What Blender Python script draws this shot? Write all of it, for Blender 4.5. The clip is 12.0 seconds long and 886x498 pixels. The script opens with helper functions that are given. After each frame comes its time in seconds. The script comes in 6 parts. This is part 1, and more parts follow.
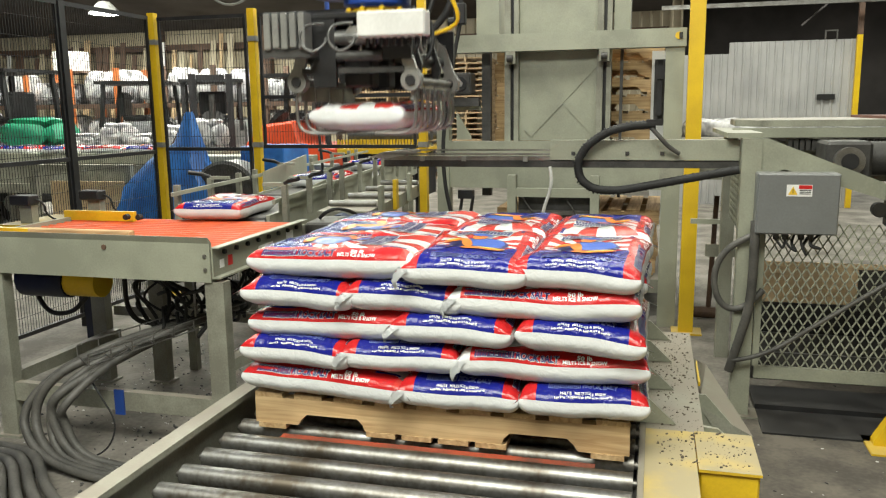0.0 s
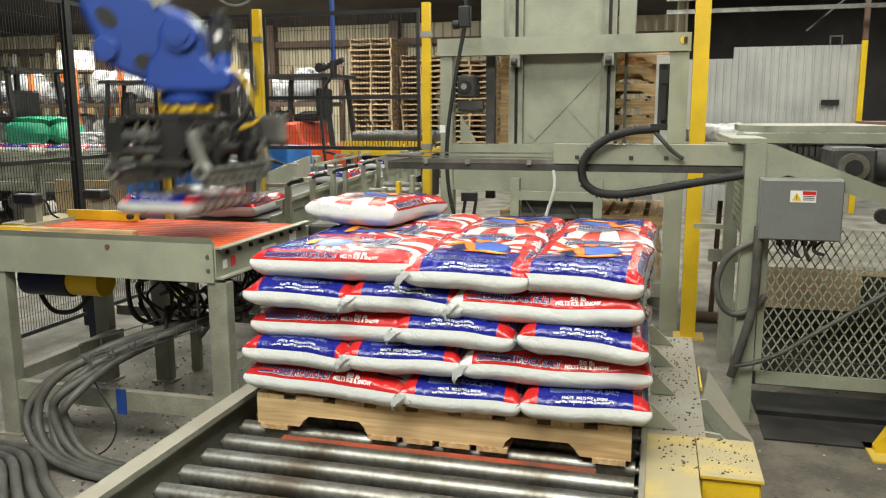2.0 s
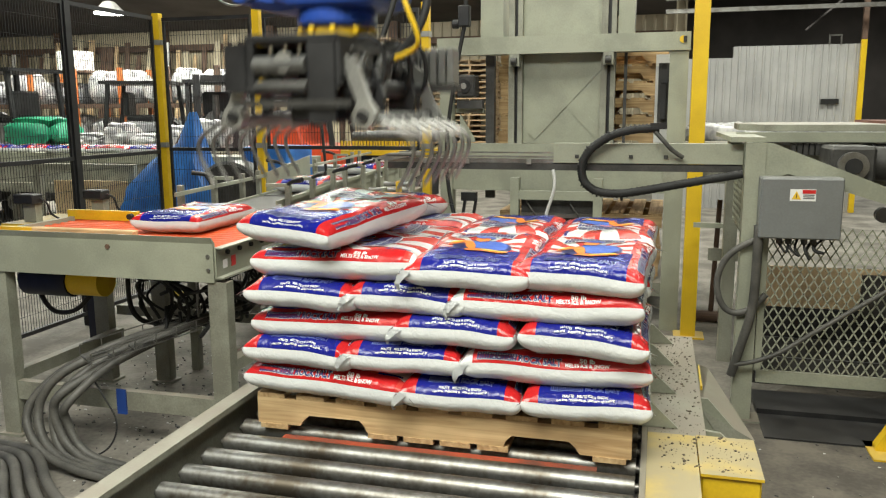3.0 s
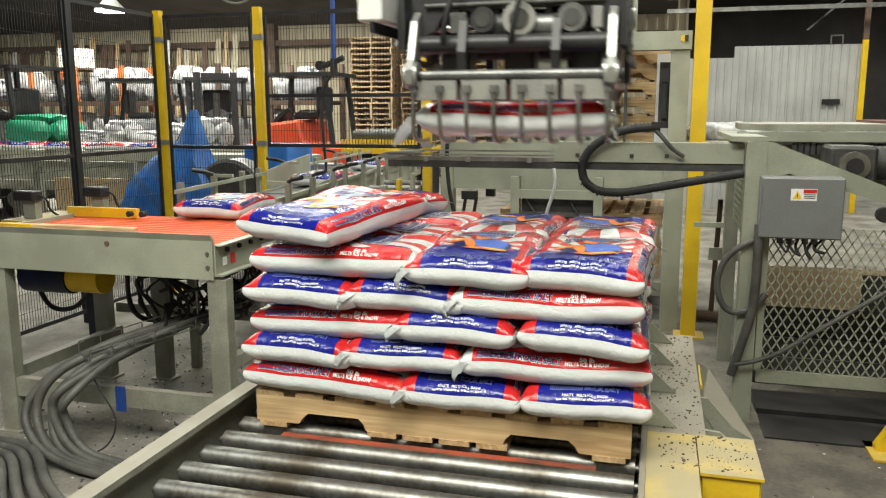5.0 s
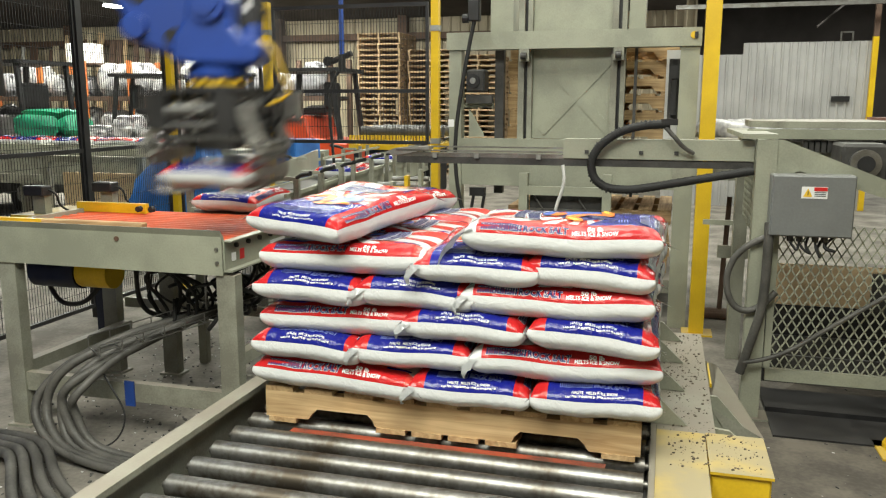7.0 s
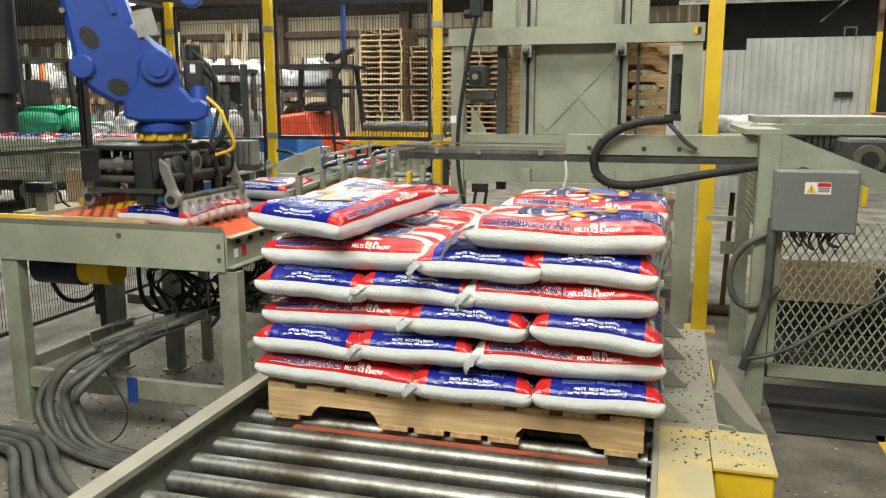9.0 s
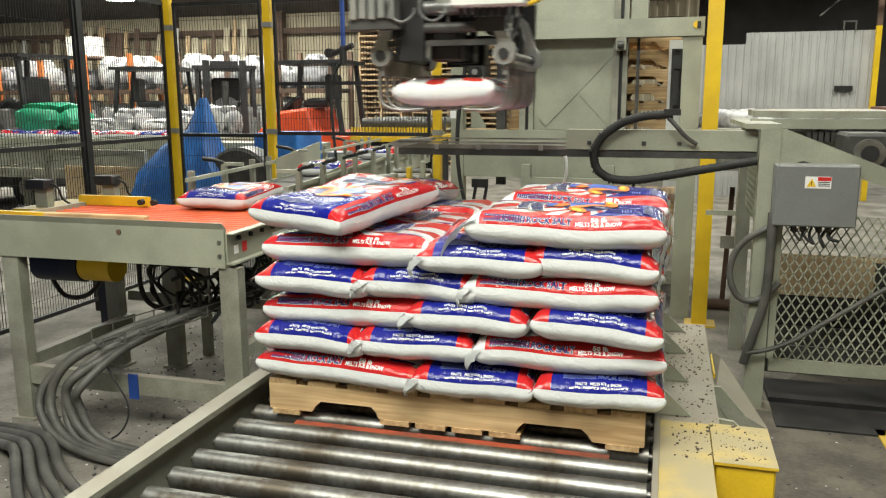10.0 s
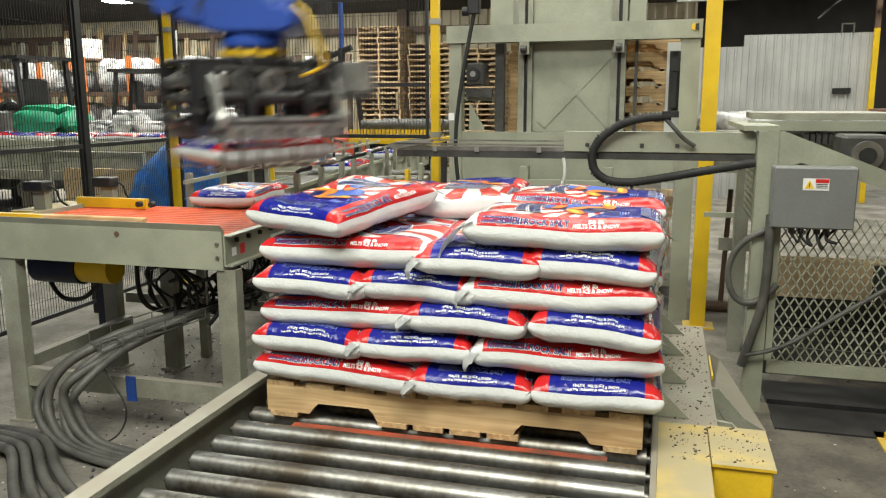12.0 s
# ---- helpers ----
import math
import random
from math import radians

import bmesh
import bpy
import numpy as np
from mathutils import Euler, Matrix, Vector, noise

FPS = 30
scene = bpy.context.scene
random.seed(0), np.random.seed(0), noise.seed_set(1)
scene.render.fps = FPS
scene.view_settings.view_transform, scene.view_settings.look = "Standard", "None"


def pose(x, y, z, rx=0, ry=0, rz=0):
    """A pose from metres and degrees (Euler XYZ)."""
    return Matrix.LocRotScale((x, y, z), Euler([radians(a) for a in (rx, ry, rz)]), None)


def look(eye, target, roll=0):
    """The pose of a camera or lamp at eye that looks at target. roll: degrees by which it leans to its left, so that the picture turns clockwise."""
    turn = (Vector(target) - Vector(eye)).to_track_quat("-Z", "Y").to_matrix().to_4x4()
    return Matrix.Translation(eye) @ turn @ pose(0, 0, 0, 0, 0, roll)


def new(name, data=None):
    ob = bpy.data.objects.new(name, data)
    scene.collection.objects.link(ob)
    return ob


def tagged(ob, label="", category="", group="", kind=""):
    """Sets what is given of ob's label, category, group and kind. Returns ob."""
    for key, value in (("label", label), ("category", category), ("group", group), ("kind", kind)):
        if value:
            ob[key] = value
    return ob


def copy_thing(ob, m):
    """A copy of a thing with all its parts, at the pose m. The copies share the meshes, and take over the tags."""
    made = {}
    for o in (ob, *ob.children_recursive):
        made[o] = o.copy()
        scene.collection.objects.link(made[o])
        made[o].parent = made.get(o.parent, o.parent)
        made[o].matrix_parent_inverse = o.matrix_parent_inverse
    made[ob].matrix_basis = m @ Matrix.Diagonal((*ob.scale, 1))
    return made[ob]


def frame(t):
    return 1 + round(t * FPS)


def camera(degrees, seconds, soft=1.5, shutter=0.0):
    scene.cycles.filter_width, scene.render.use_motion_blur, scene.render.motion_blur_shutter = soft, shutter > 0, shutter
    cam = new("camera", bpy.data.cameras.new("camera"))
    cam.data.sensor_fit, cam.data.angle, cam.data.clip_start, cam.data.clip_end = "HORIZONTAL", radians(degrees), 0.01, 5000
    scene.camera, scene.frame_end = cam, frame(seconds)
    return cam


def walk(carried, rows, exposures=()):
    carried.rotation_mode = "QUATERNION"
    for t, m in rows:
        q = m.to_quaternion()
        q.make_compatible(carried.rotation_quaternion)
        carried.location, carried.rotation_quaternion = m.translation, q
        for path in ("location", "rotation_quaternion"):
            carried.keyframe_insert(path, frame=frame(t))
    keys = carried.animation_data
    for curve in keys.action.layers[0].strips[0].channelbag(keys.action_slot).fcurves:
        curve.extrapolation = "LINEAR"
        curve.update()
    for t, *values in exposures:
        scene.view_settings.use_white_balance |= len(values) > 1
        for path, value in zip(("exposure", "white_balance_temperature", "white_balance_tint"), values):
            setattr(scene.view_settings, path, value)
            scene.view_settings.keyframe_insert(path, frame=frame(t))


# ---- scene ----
cam = camera(58.2, 12.0, soft=1.2, shutter=0.6)
walk(cam, [
    (0, look((1.262, -2.285, 1.536), (0.503, 0.571, 1.020), -0.72)),
    (0.5, look((1.259, -2.285, 1.535), (0.500, 0.572, 1.018), -0.67)),
    (1, look((1.260, -2.289, 1.540), (0.497, 0.566, 1.024), -0.56)),
    (1.5, look((1.263, -2.288, 1.539), (0.498, 0.567, 1.027), -0.33)),
    (2, look((1.260, -2.286, 1.540), (0.492, 0.569, 1.031), -0.22)),
    (2.5, look((1.260, -2.284, 1.535), (0.489, 0.570, 1.028), -0.29)),
    (3, look((1.259, -2.288, 1.537), (0.492, 0.567, 1.028), -0.32)),
    (5, look((1.259, -2.282, 1.532), (0.491, 0.572, 1.020), -0.10)),
    (5.5, look((1.254, -2.285, 1.535), (0.488, 0.568, 1.014), -0.18)),
    (6, look((1.252, -2.285, 1.532), (0.483, 0.567, 1.014), -0.12)),
    (6.5, look((1.245, -2.284, 1.533), (0.467, 0.564, 1.005), 0.17)),
    (7, look((1.247, -2.282, 1.534), (0.457, 0.564, 1.007), 0.07)),
    (9, look((1.246, -2.277, 1.532), (0.448, 0.564, 0.992), -0.03)),
    (9.5, look((1.245, -2.275, 1.530), (0.447, 0.566, 0.986), -0.24)),
    (10, look((1.243, -2.278, 1.531), (0.447, 0.561, 0.975), -0.22)),
    (10.5, look((1.244, -2.278, 1.532), (0.448, 0.560, 0.971), -0.29)),
    (11, look((1.243, -2.274, 1.533), (0.453, 0.567, 0.980), -0.18)),
    (11.5, look((1.241, -2.273, 1.531), (0.453, 0.568, 0.980), -0.03)),
    (12, look((1.246, -2.276, 1.530), (0.454, 0.565, 0.982), -0.21)),
], exposures=[(0, 0.0), (12, 0.0)])

# ---- light ----
world = bpy.data.worlds.new("hall_world")
scene.world = world
world.use_nodes = True
world.node_tree.nodes["Background"].inputs[0].default_value = (0.75, 0.82, 1.0, 1)
world.node_tree.nodes["Background"].inputs[1].default_value = 0.05


def ceiling_area(x, y, z, sx, sy, power, color=(0.99, 1.0, 0.88)):
    data = bpy.data.lights.new("ceiling_light", "AREA")
    data.shape, data.size, data.size_y, data.energy, data.color = "RECTANGLE", sx, sy, power, color
    ob = new("ceiling_light", data)
    ob.matrix_world = pose(x, y, z)
    return ob


# overhead lamps out of view, without fixtures; powers set area by area
ceiling_area(0.5, -2.6, 4.6, 4.0, 2.2, 470)
ceiling_area(0.9, 1.7, 4.6, 2.4, 1.2, 130)
ceiling_area(-2.0, 2.9, 4.6, 2.4, 0.9, 60)
ceiling_area(0.9, 5.2, 4.6, 2.4, 0.9, 170)
ceiling_area(-4.0, 7.5, 4.6, 4.0, 1.0, 270)
ceiling_area(-7.0, 5.2, 4.6, 3.0, 1.0, 210)
ceiling_area(-8.5, 12.0, 4.6, 9.0, 1.4, 1250)
ceiling_area(-11.0, 15.4, 3.95, 9.0, 1.0, 200)
ceiling_area(3.4, 9.0, 4.6, 2.5, 1.0, 190)
# added lamp, no source known, to brighten the dark far bay
ceiling_area(6.0, 17.0, 4.6, 4.0, 1.0, 420)


# ---- materials ----
def surface(name, c1, c2=None, scale=6.0, rough=0.55, metal=0.0, bump=0.1, fine=120.0, dust=0.0, dust_color=(0.35, 0.33, 0.29), coat=0.0, blot=None):
    """A procedural surface: two tones at a large and a fine scale, fine relief, uneven gloss, dust on upward faces."""
    c2 = c2 or tuple(c * 0.75 for c in c1)
    m = bpy.data.materials.new(name)
    m.use_nodes = True
    nt = m.node_tree
    n, l = nt.nodes, nt.links
    b = n["Principled BSDF"]
    tc = n.new("ShaderNodeTexCoord")
    big, small = n.new("ShaderNodeTexNoise"), n.new("ShaderNodeTexNoise")
    big.inputs["Scale"].default_value, small.inputs["Scale"].default_value = scale, fine
    big.inputs["Detail"].default_value, small.inputs["Detail"].default_value = 5, 3
    l.new(tc.outputs["Object"], big.inputs["Vector"])
    l.new(tc.outputs["Object"], small.inputs["Vector"])
    add = n.new("ShaderNodeMath")
    add.operation = "MULTIPLY_ADD"
    add.inputs[1].default_value = 0.35
    l.new(small.outputs[0], add.inputs[0])
    l.new(big.outputs[0], add.inputs[2])
    ramp = n.new("ShaderNodeValToRGB")
    ramp.color_ramp.elements[0].position, ramp.color_ramp.elements[1].position = 0.52, 0.82
    ramp.color_ramp.elements[0].color, ramp.color_ramp.elements[1].color = (*c1, 1), (*c2, 1)
    l.new(add.outputs[0], ramp.inputs[0])
    col = ramp.outputs[0]
    if dust:
        geo, sep = n.new("ShaderNodeNewGeometry"), n.new("ShaderNodeSeparateXYZ")
        l.new(geo.outputs["Normal"], sep.inputs[0])
        up = n.new("ShaderNodeMapRange")
        up.inputs[1].default_value, up.inputs[2].default_value, up.inputs[4].default_value = 0.5, 0.95, dust
        l.new(sep.outputs["Z"], up.inputs[0])
        mul = n.new("ShaderNodeMath")
        mul.operation = "MULTIPLY"
        mul.use_clamp = True
        gain = n.new("ShaderNodeMath")
        gain.operation = "MULTIPLY"
        gain.inputs[1].default_value = 1.9
        l.new(big.outputs[0], gain.inputs[0])
        l.new(up.outputs[0], mul.inputs[0])
        l.new(gain.outputs[0], mul.inputs[1])
        mix = n.new("ShaderNodeMix")
        mix.data_type = "RGBA"
        l.new(mul.outputs[0], mix.inputs[0])
        l.new(col, mix.inputs[6])
        mix.inputs[7].default_value = (*dust_color, 1)
        col = mix.outputs[2]
    l.new(col, b.inputs["Base Color"])
    rr = n.new("ShaderNodeMapRange")
    rr.inputs[3].default_value, rr.inputs[4].default_value = max(0.03, rough - 0.12), min(1, rough + 0.12)
    l.new(big.outputs[0], rr.inputs[0])
    l.new(rr.outputs[0], b.inputs["Roughness"])
    b.inputs["Metallic"].default_value = metal
    b.inputs["Coat Weight"].default_value = coat
    if bump:
        bp = n.new("ShaderNodeBump")
        bp.inputs["Strength"].default_value, bp.inputs["Distance"].default_value = bump, 0.004
        l.new(add.outputs[0], bp.inputs["Height"])
        l.new(bp.outputs[0], b.inputs["Normal"])
    return m


def plain(name, c, rough=0.5, metal=0.0, emit=0.0):
    m = bpy.data.materials.new(name)
    m.use_nodes = True
    b = m.node_tree.nodes["Principled BSDF"]
    b.inputs["Base Color"].default_value = (*c, 1)
    b.inputs["Roughness"].default_value, b.inputs["Metallic"].default_value = rough, metal
    if emit:
        b.inputs["Emission Color"].default_value, b.inputs["Emission Strength"].default_value = (*c, 1), emit
    return m


def wood_mat(name, c1, c2, axis="X"):
    """Sawn softwood: grain stretched along one axis, knots, each piece of its own tone."""
    m = bpy.data.materials.new(name)
    m.use_nodes = True
    n, l = m.node_tree.nodes, m.node_tree.links
    b = n["Principled BSDF"]
    tc, mp, oi = n.new("ShaderNodeTexCoord"), n.new("ShaderNodeMapping"), n.new("ShaderNodeObjectInfo")
    mp.inputs["Scale"].default_value = (1.2, 22, 22) if axis == "X" else (22, 1.2, 22)
    l.new(tc.outputs["Object"], mp.inputs["Vector"])
    off = n.new("ShaderNodeVectorMath")
    off.operation = "ADD"
    l.new(mp.outputs[0], off.inputs[0])
    sc = n.new("ShaderNodeMath")
    sc.operation = "MULTIPLY"
    sc.inputs[1].default_value = 37.0
    l.new(oi.outputs["Random"], sc.inputs[0])
    l.new(sc.outputs[0], off.inputs[1])
    grain, stain = n.new("ShaderNodeTexNoise"), n.new("ShaderNodeTexNoise")
    grain.inputs["Scale"].default_value, grain.inputs["Detail"].default_value, grain.inputs["Distortion"].default_value = 2.2, 6, 0.8
    stain.inputs["Scale"].default_value = 5
    l.new(off.outputs[0], grain.inputs["Vector"])
    l.new(tc.outputs["Object"], stain.inputs["Vector"])
    ramp = n.new("ShaderNodeValToRGB")
    ramp.color_ramp.elements[0].position, ramp.color_ramp.elements[1].position = 0.32, 0.68
    ramp.color_ramp.elements[0].color, ramp.color_ramp.elements[1].color = (*c1, 1), (*c2, 1)
    l.new(grain.outputs[0], ramp.inputs[0])
    mix = n.new("ShaderNodeMix")
    mix.data_type, mix.blend_type = "RGBA", "MULTIPLY"
    tone = n.new("ShaderNodeMapRange")
    tone.inputs[1].default_value, tone.inputs[2].default_value, tone.inputs[3].default_value, tone.inputs[4].default_value = 0.3, 0.7, 0.68, 1.1
    l.new(stain.outputs[0], tone.inputs[0])
    mix.inputs[0].default_value = 1
    l.new(ramp.outputs[0], mix.inputs[6])
    l.new(tone.outputs[0], mix.inputs[7])
    l.new(mix.outputs[2], b.inputs["Base Color"])
    b.inputs["Roughness"].default_value = 0.75
    bp = n.new("ShaderNodeBump")
    bp.inputs["Strength"].default_value, bp.inputs["Distance"].default_value = 0.25, 0.003
    l.new(grain.outputs[0], bp.inputs["Height"])
    l.new(bp.outputs[0], b.inputs["Normal"])
    return m


CREAM = surface("machine_paint", (0.36, 0.37, 0.29), (0.27, 0.28, 0.22), 4, 0.45, bump=0.06, dust=0.35)
CREAM_D = surface("dirty_machine_paint", (0.31, 0.315, 0.255), (0.19, 0.185, 0.15), 5, 0.5, bump=0.08, dust=0.95, dust_color=(0.27, 0.24, 0.195))
GREY = surface("grey_enclosure", (0.20, 0.21, 0.21), (0.165, 0.17, 0.17), 3, 0.42, bump=0.03, dust=0.2)
YELLOW = surface("safety_yellow", (0.80, 0.53, 0.018), (0.66, 0.42, 0.015), 4, 0.4, bump=0.05, dust=0.3)
YELLOW_D = surface("dusty_yellow", (0.72, 0.48, 0.02), (0.58, 0.37, 0.02), 6, 0.5, bump=0.08, dust=1.0, dust_color=(0.36, 0.30, 0.17))
BLACK = surface("black_steel", (0.012, 0.012, 0.013), (0.025, 0.025, 0.027), 8, 0.45, bump=0.04, dust=0.25, dust_color=(0.12, 0.115, 0.11))
RUBBER = surface("black_rubber", (0.012, 0.012, 0.012), (0.022, 0.022, 0.022), 14, 0.7, bump=0.1)
STEEL = surface("worn_steel", (0.36, 0.36, 0.35), (0.20, 0.19, 0.175), 9, 0.36, metal=0.85, bump=0.06, fine=220)
ROLLER = surface("roller_steel", (0.32, 0.32, 0.31), (0.12, 0.102, 0.08), 6, 0.44, metal=0.9, bump=0.05, fine=60)
CHROME = surface("bright_steel", (0.62, 0.62, 0.62), (0.45, 0.45, 0.45), 12, 0.22, metal=1.0, bump=0.0)
BLUE = surface("robot_blue", (0.022, 0.07, 0.36), (0.018, 0.055, 0.28), 3, 0.35, bump=0.03, dust=0.2, dust_color=(0.18, 0.22, 0.38))
ORANGE = surface("orange_roller", (0.72, 0.11, 0.03), (0.55, 0.09, 0.03), 10, 0.5, bump=0.04)
CONCRETE = surface("dirty_concrete", (0.27, 0.247, 0.215), (0.13, 0.118, 0.10), 3.1, 0.8, bump=0.5, fine=38)
TAPE = surface("blue_tape", (0.02, 0.07, 0.32), None, 9, 0.5)
CONDUIT = surface("grey_conduit", (0.11, 0.105, 0.095), (0.06, 0.058, 0.053), 9, 0.55, bump=0.08)
WALLM = surface("beige_cladding", (0.50, 0.44, 0.32), (0.36, 0.31, 0.22), 1.1, 0.6, bump=0.05)
GALV = surface("galvanised_cladding", (0.50, 0.50, 0.49), (0.38, 0.38, 0.375), 1.6, 0.5, metal=0.25, bump=0.04)
DIRT = surface("brown_dirt", (0.15, 0.12, 0.09), (0.08, 0.065, 0.05), 30, 0.9, bump=0.3)
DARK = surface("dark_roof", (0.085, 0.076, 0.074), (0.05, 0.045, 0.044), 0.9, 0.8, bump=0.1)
RUST = surface("brown_steel", (0.13, 0.075, 0.05), (0.08, 0.05, 0.035), 5, 0.7)
WRAP = surface("white_wrap", (0.62, 0.62, 0.62), (0.26, 0.26, 0.28), 7, 0.3, bump=0.5, fine=26)
GREEN = surface("green_tarp", (0.02, 0.32, 0.17), (0.012, 0.22, 0.12), 3, 0.5, bump=0.4, fine=12)
TARP = surface("blue_tarp", (0.035, 0.19, 0.58), (0.02, 0.11, 0.38), 4, 0.45, bump=0.5, fine=14)
RED = surface("forklift_red", (0.66, 0.075, 0.02), (0.5, 0.06, 0.02), 4, 0.4)
GRIME = surface("machine_grime", (0.085, 0.083, 0.08), (0.045, 0.044, 0.042), 9, 0.5, metal=0.3, bump=0.12, dust=0.3, dust_color=(0.2, 0.195, 0.185))
PLATE = surface("pale_aluminium", (0.42, 0.42, 0.40), (0.28, 0.28, 0.27), 8, 0.4, metal=0.6, bump=0.05)
GRIPGREY = surface("worn_gripper_grey", (0.20, 0.20, 0.195), (0.10, 0.10, 0.098), 9, 0.42, metal=0.55, bump=0.08)
CARD = surface("cardboard", (0.66, 0.50, 0.31), (0.56, 0.41, 0.25), 4, 0.8)
WHITE = surface("white_paint", (0.72, 0.72, 0.70), (0.6, 0.6, 0.58), 5, 0.5)
BELT = surface("grey_belt", (0.12, 0.12, 0.12), (0.085, 0.085, 0.082), 8, 0.75, bump=0.1, dust=0.5, dust_color=(0.2, 0.19, 0.18))
WOOD = wood_mat("pallet_wood", (0.42, 0.26, 0.12), (0.70, 0.50, 0.27))
WOOD_Y = wood_mat("pallet_wood_cross", (0.42, 0.26, 0.12), (0.70, 0.50, 0.27), "Y")
OLDWOOD = wood_mat("old_pallet_wood", (0.40, 0.27, 0.15), (0.62, 0.46, 0.28))
LAMP = plain("lamp_glow", (1.0, 0.97, 0.9), emit=14)
INK_BLUE = plain("print_blue", (0.010, 0.014, 0.12), 0.3)
INK_WHITE = plain("print_white", (0.85, 0.85, 0.85), 0.3)
INK_PALE = plain("print_pale_edge", (0.80, 0.78, 0.78), 0.3)
INK_RED = plain("print_red", (0.60, 0.02, 0.02), 0.35)
INK_ORANGE = plain("print_orange", (0.80, 0.20, 0.02), 0.3)
INK_YELLOW = plain("print_yellow", (0.85, 0.55, 0.05), 0.3)
INK_SKY = plain("print_sky_blue", (0.05, 0.12, 0.50), 0.3)
INK_FAINT = plain("print_faint_blue", (0.22, 0.28, 0.58), 0.3)
INK_BLACK = plain("print_black", (0.02, 0.02, 0.02), 0.4)


# ---- mesh helpers ----
def part(name, bm, material, parent=None, label="", m=None, smooth=False, bevel=0.0):
    me = bpy.data.meshes.new(name)
    if bevel:
        bmesh.ops.bevel(bm, geom=[e for e in bm.edges if len(e.link_faces) == 2 and e.calc_face_angle(0) > 0.6], offset=bevel, segments=1, affect="EDGES", clamp_overlap=True)
    bm.normal_update()
    bm.to_mesh(me)
    bm.free()
    me.materials.append(material)
    if smooth:
        me.shade_smooth()
        me.set_sharp_from_angle(angle=radians(38))
    ob = new(name, me)
    ob.parent = parent
    if m is not None:
        ob.matrix_basis = m
    return tagged(ob, label)


def shared(name, me, parent, m):
    ob = new(name, me)
    ob.parent = parent
    ob.matrix_basis = m
    return ob


def thing(name, m, label, category, group="", kind=""):
    ob = new(name)
    ob.empty_display_size = 0.1
    ob.matrix_basis = m
    return tagged(ob, label, category, group, kind)


def box(bm, x0, x1, y0, y1, z0, z1, m=None):
    g = bmesh.ops.create_cube(bm, size=1)
    t = Matrix.Translation(((x0 + x1) / 2, (y0 + y1) / 2, (z0 + z1) / 2)) @ Matrix.Diagonal((abs(x1 - x0), abs(y1 - y0), abs(z1 - z0), 1))
    bmesh.ops.transform(bm, matrix=(m @ t) if m is not None else t, verts=g["verts"])
    return bm


def B(*a, m=None):
    return box(bmesh.new(), *a, m=m)


def cyl(bm, a, b, r, seg=16, r2=None):
    a, b = Vector(a), Vector(b)
    d = b - a
    g = bmesh.ops.create_cone(bm, cap_ends=True, segments=seg, radius1=r, radius2=r if r2 is None else r2, depth=d.length)
    bmesh.ops.transform(bm, matrix=Matrix.Translation((a + b) / 2) @ d.to_track_quat("Z", "Y").to_matrix().to_4x4(), verts=g["verts"])
    return bm


def C(a, b, r, seg=16, r2=None):
    return cyl(bmesh.new(), a, b, r, seg, r2)


def bar(bm, a, b, w, h):
    """A rectangular bar from a to b."""
    a, b = Vector(a), Vector(b)
    d = b - a
    q = d.to_track_quat("X", "Z").to_matrix().to_4x4()
    return box(bm, -d.length / 2, d.length / 2, -w / 2, w / 2, -h / 2, h / 2, m=Matrix.Translation((a + b) / 2) @ q)


def prism(bm, pts, axis, lo, hi):
    """Extrude an outline of (u, v) along an axis: x takes (y, z), y takes (x, z), z takes (x, y)."""
    def at(u, v, w):
        return {"x": (w, u, v), "y": (u, w, v), "z": (u, v, w)}[axis]
    a = [bm.verts.new(at(u, v, lo)) for u, v in pts]
    b = [bm.verts.new(at(u, v, hi)) for u, v in pts]
    k = len(pts)
    fs = [bm.faces.new(a), bm.faces.new(b[::-1])]
    for i in range(k):
        fs.append(bm.faces.new((a[i], b[i], b[(i + 1) % k], a[(i + 1) % k])))
    bmesh.ops.recalc_face_normals(bm, faces=fs)
    return bm


def tube(name, pts, r, material, parent=None, label="", category=""):
    """A round cable or hose through points, as a smooth swept curve."""
    cu = bpy.data.curves.new(name, "CURVE")
    cu.dimensions, cu.bevel_depth, cu.bevel_resolution, cu.resolution_u = "3D", r, 3, 8
    s = cu.splines.new("NURBS")
    s.points.add(len(pts) - 1)
    for q, c in zip(s.points, pts):
        q.co = (*c, 1)
    s.use_endpoint_u, s.order_u = True, 3
    tmp = bpy.data.objects.new(name, cu)
    me = bpy.data.meshes.new_from_object(tmp)
    bpy.data.objects.remove(tmp)
    me.materials.append(material)
    me.shade_smooth()
    ob = new(name, me)
    ob.parent = parent
    return tagged(ob, label, category)


def text_mesh(name, words, size, material, parent, m, fit=None, squash=1.0, align="CENTER", bold=0.0):
    cu = bpy.data.curves.new(name, "FONT")
    cu.body, cu.size, cu.align_x, cu.align_y, cu.resolution_u = words, size, align, "CENTER", 2
    cu.offset = bold
    tmp = bpy.data.objects.new(name, cu)
    me = bpy.data.meshes.new_from_object(tmp)
    bpy.data.objects.remove(tmp)
    me.transform(m @ Matrix.Diagonal((squash, 1, 1, 1)))
    if fit:
        for v in me.vertices:
            v.co = fit(v.co.x, v.co.y)
    me.materials.append(material)
    ob = new(name, me)
    ob.parent = parent
    return ob


# ---- hall ----
def slab(name, dims, material, kind="structure", label=""):
    return tagged(part(name, B(*dims), material), label, "", "", kind)


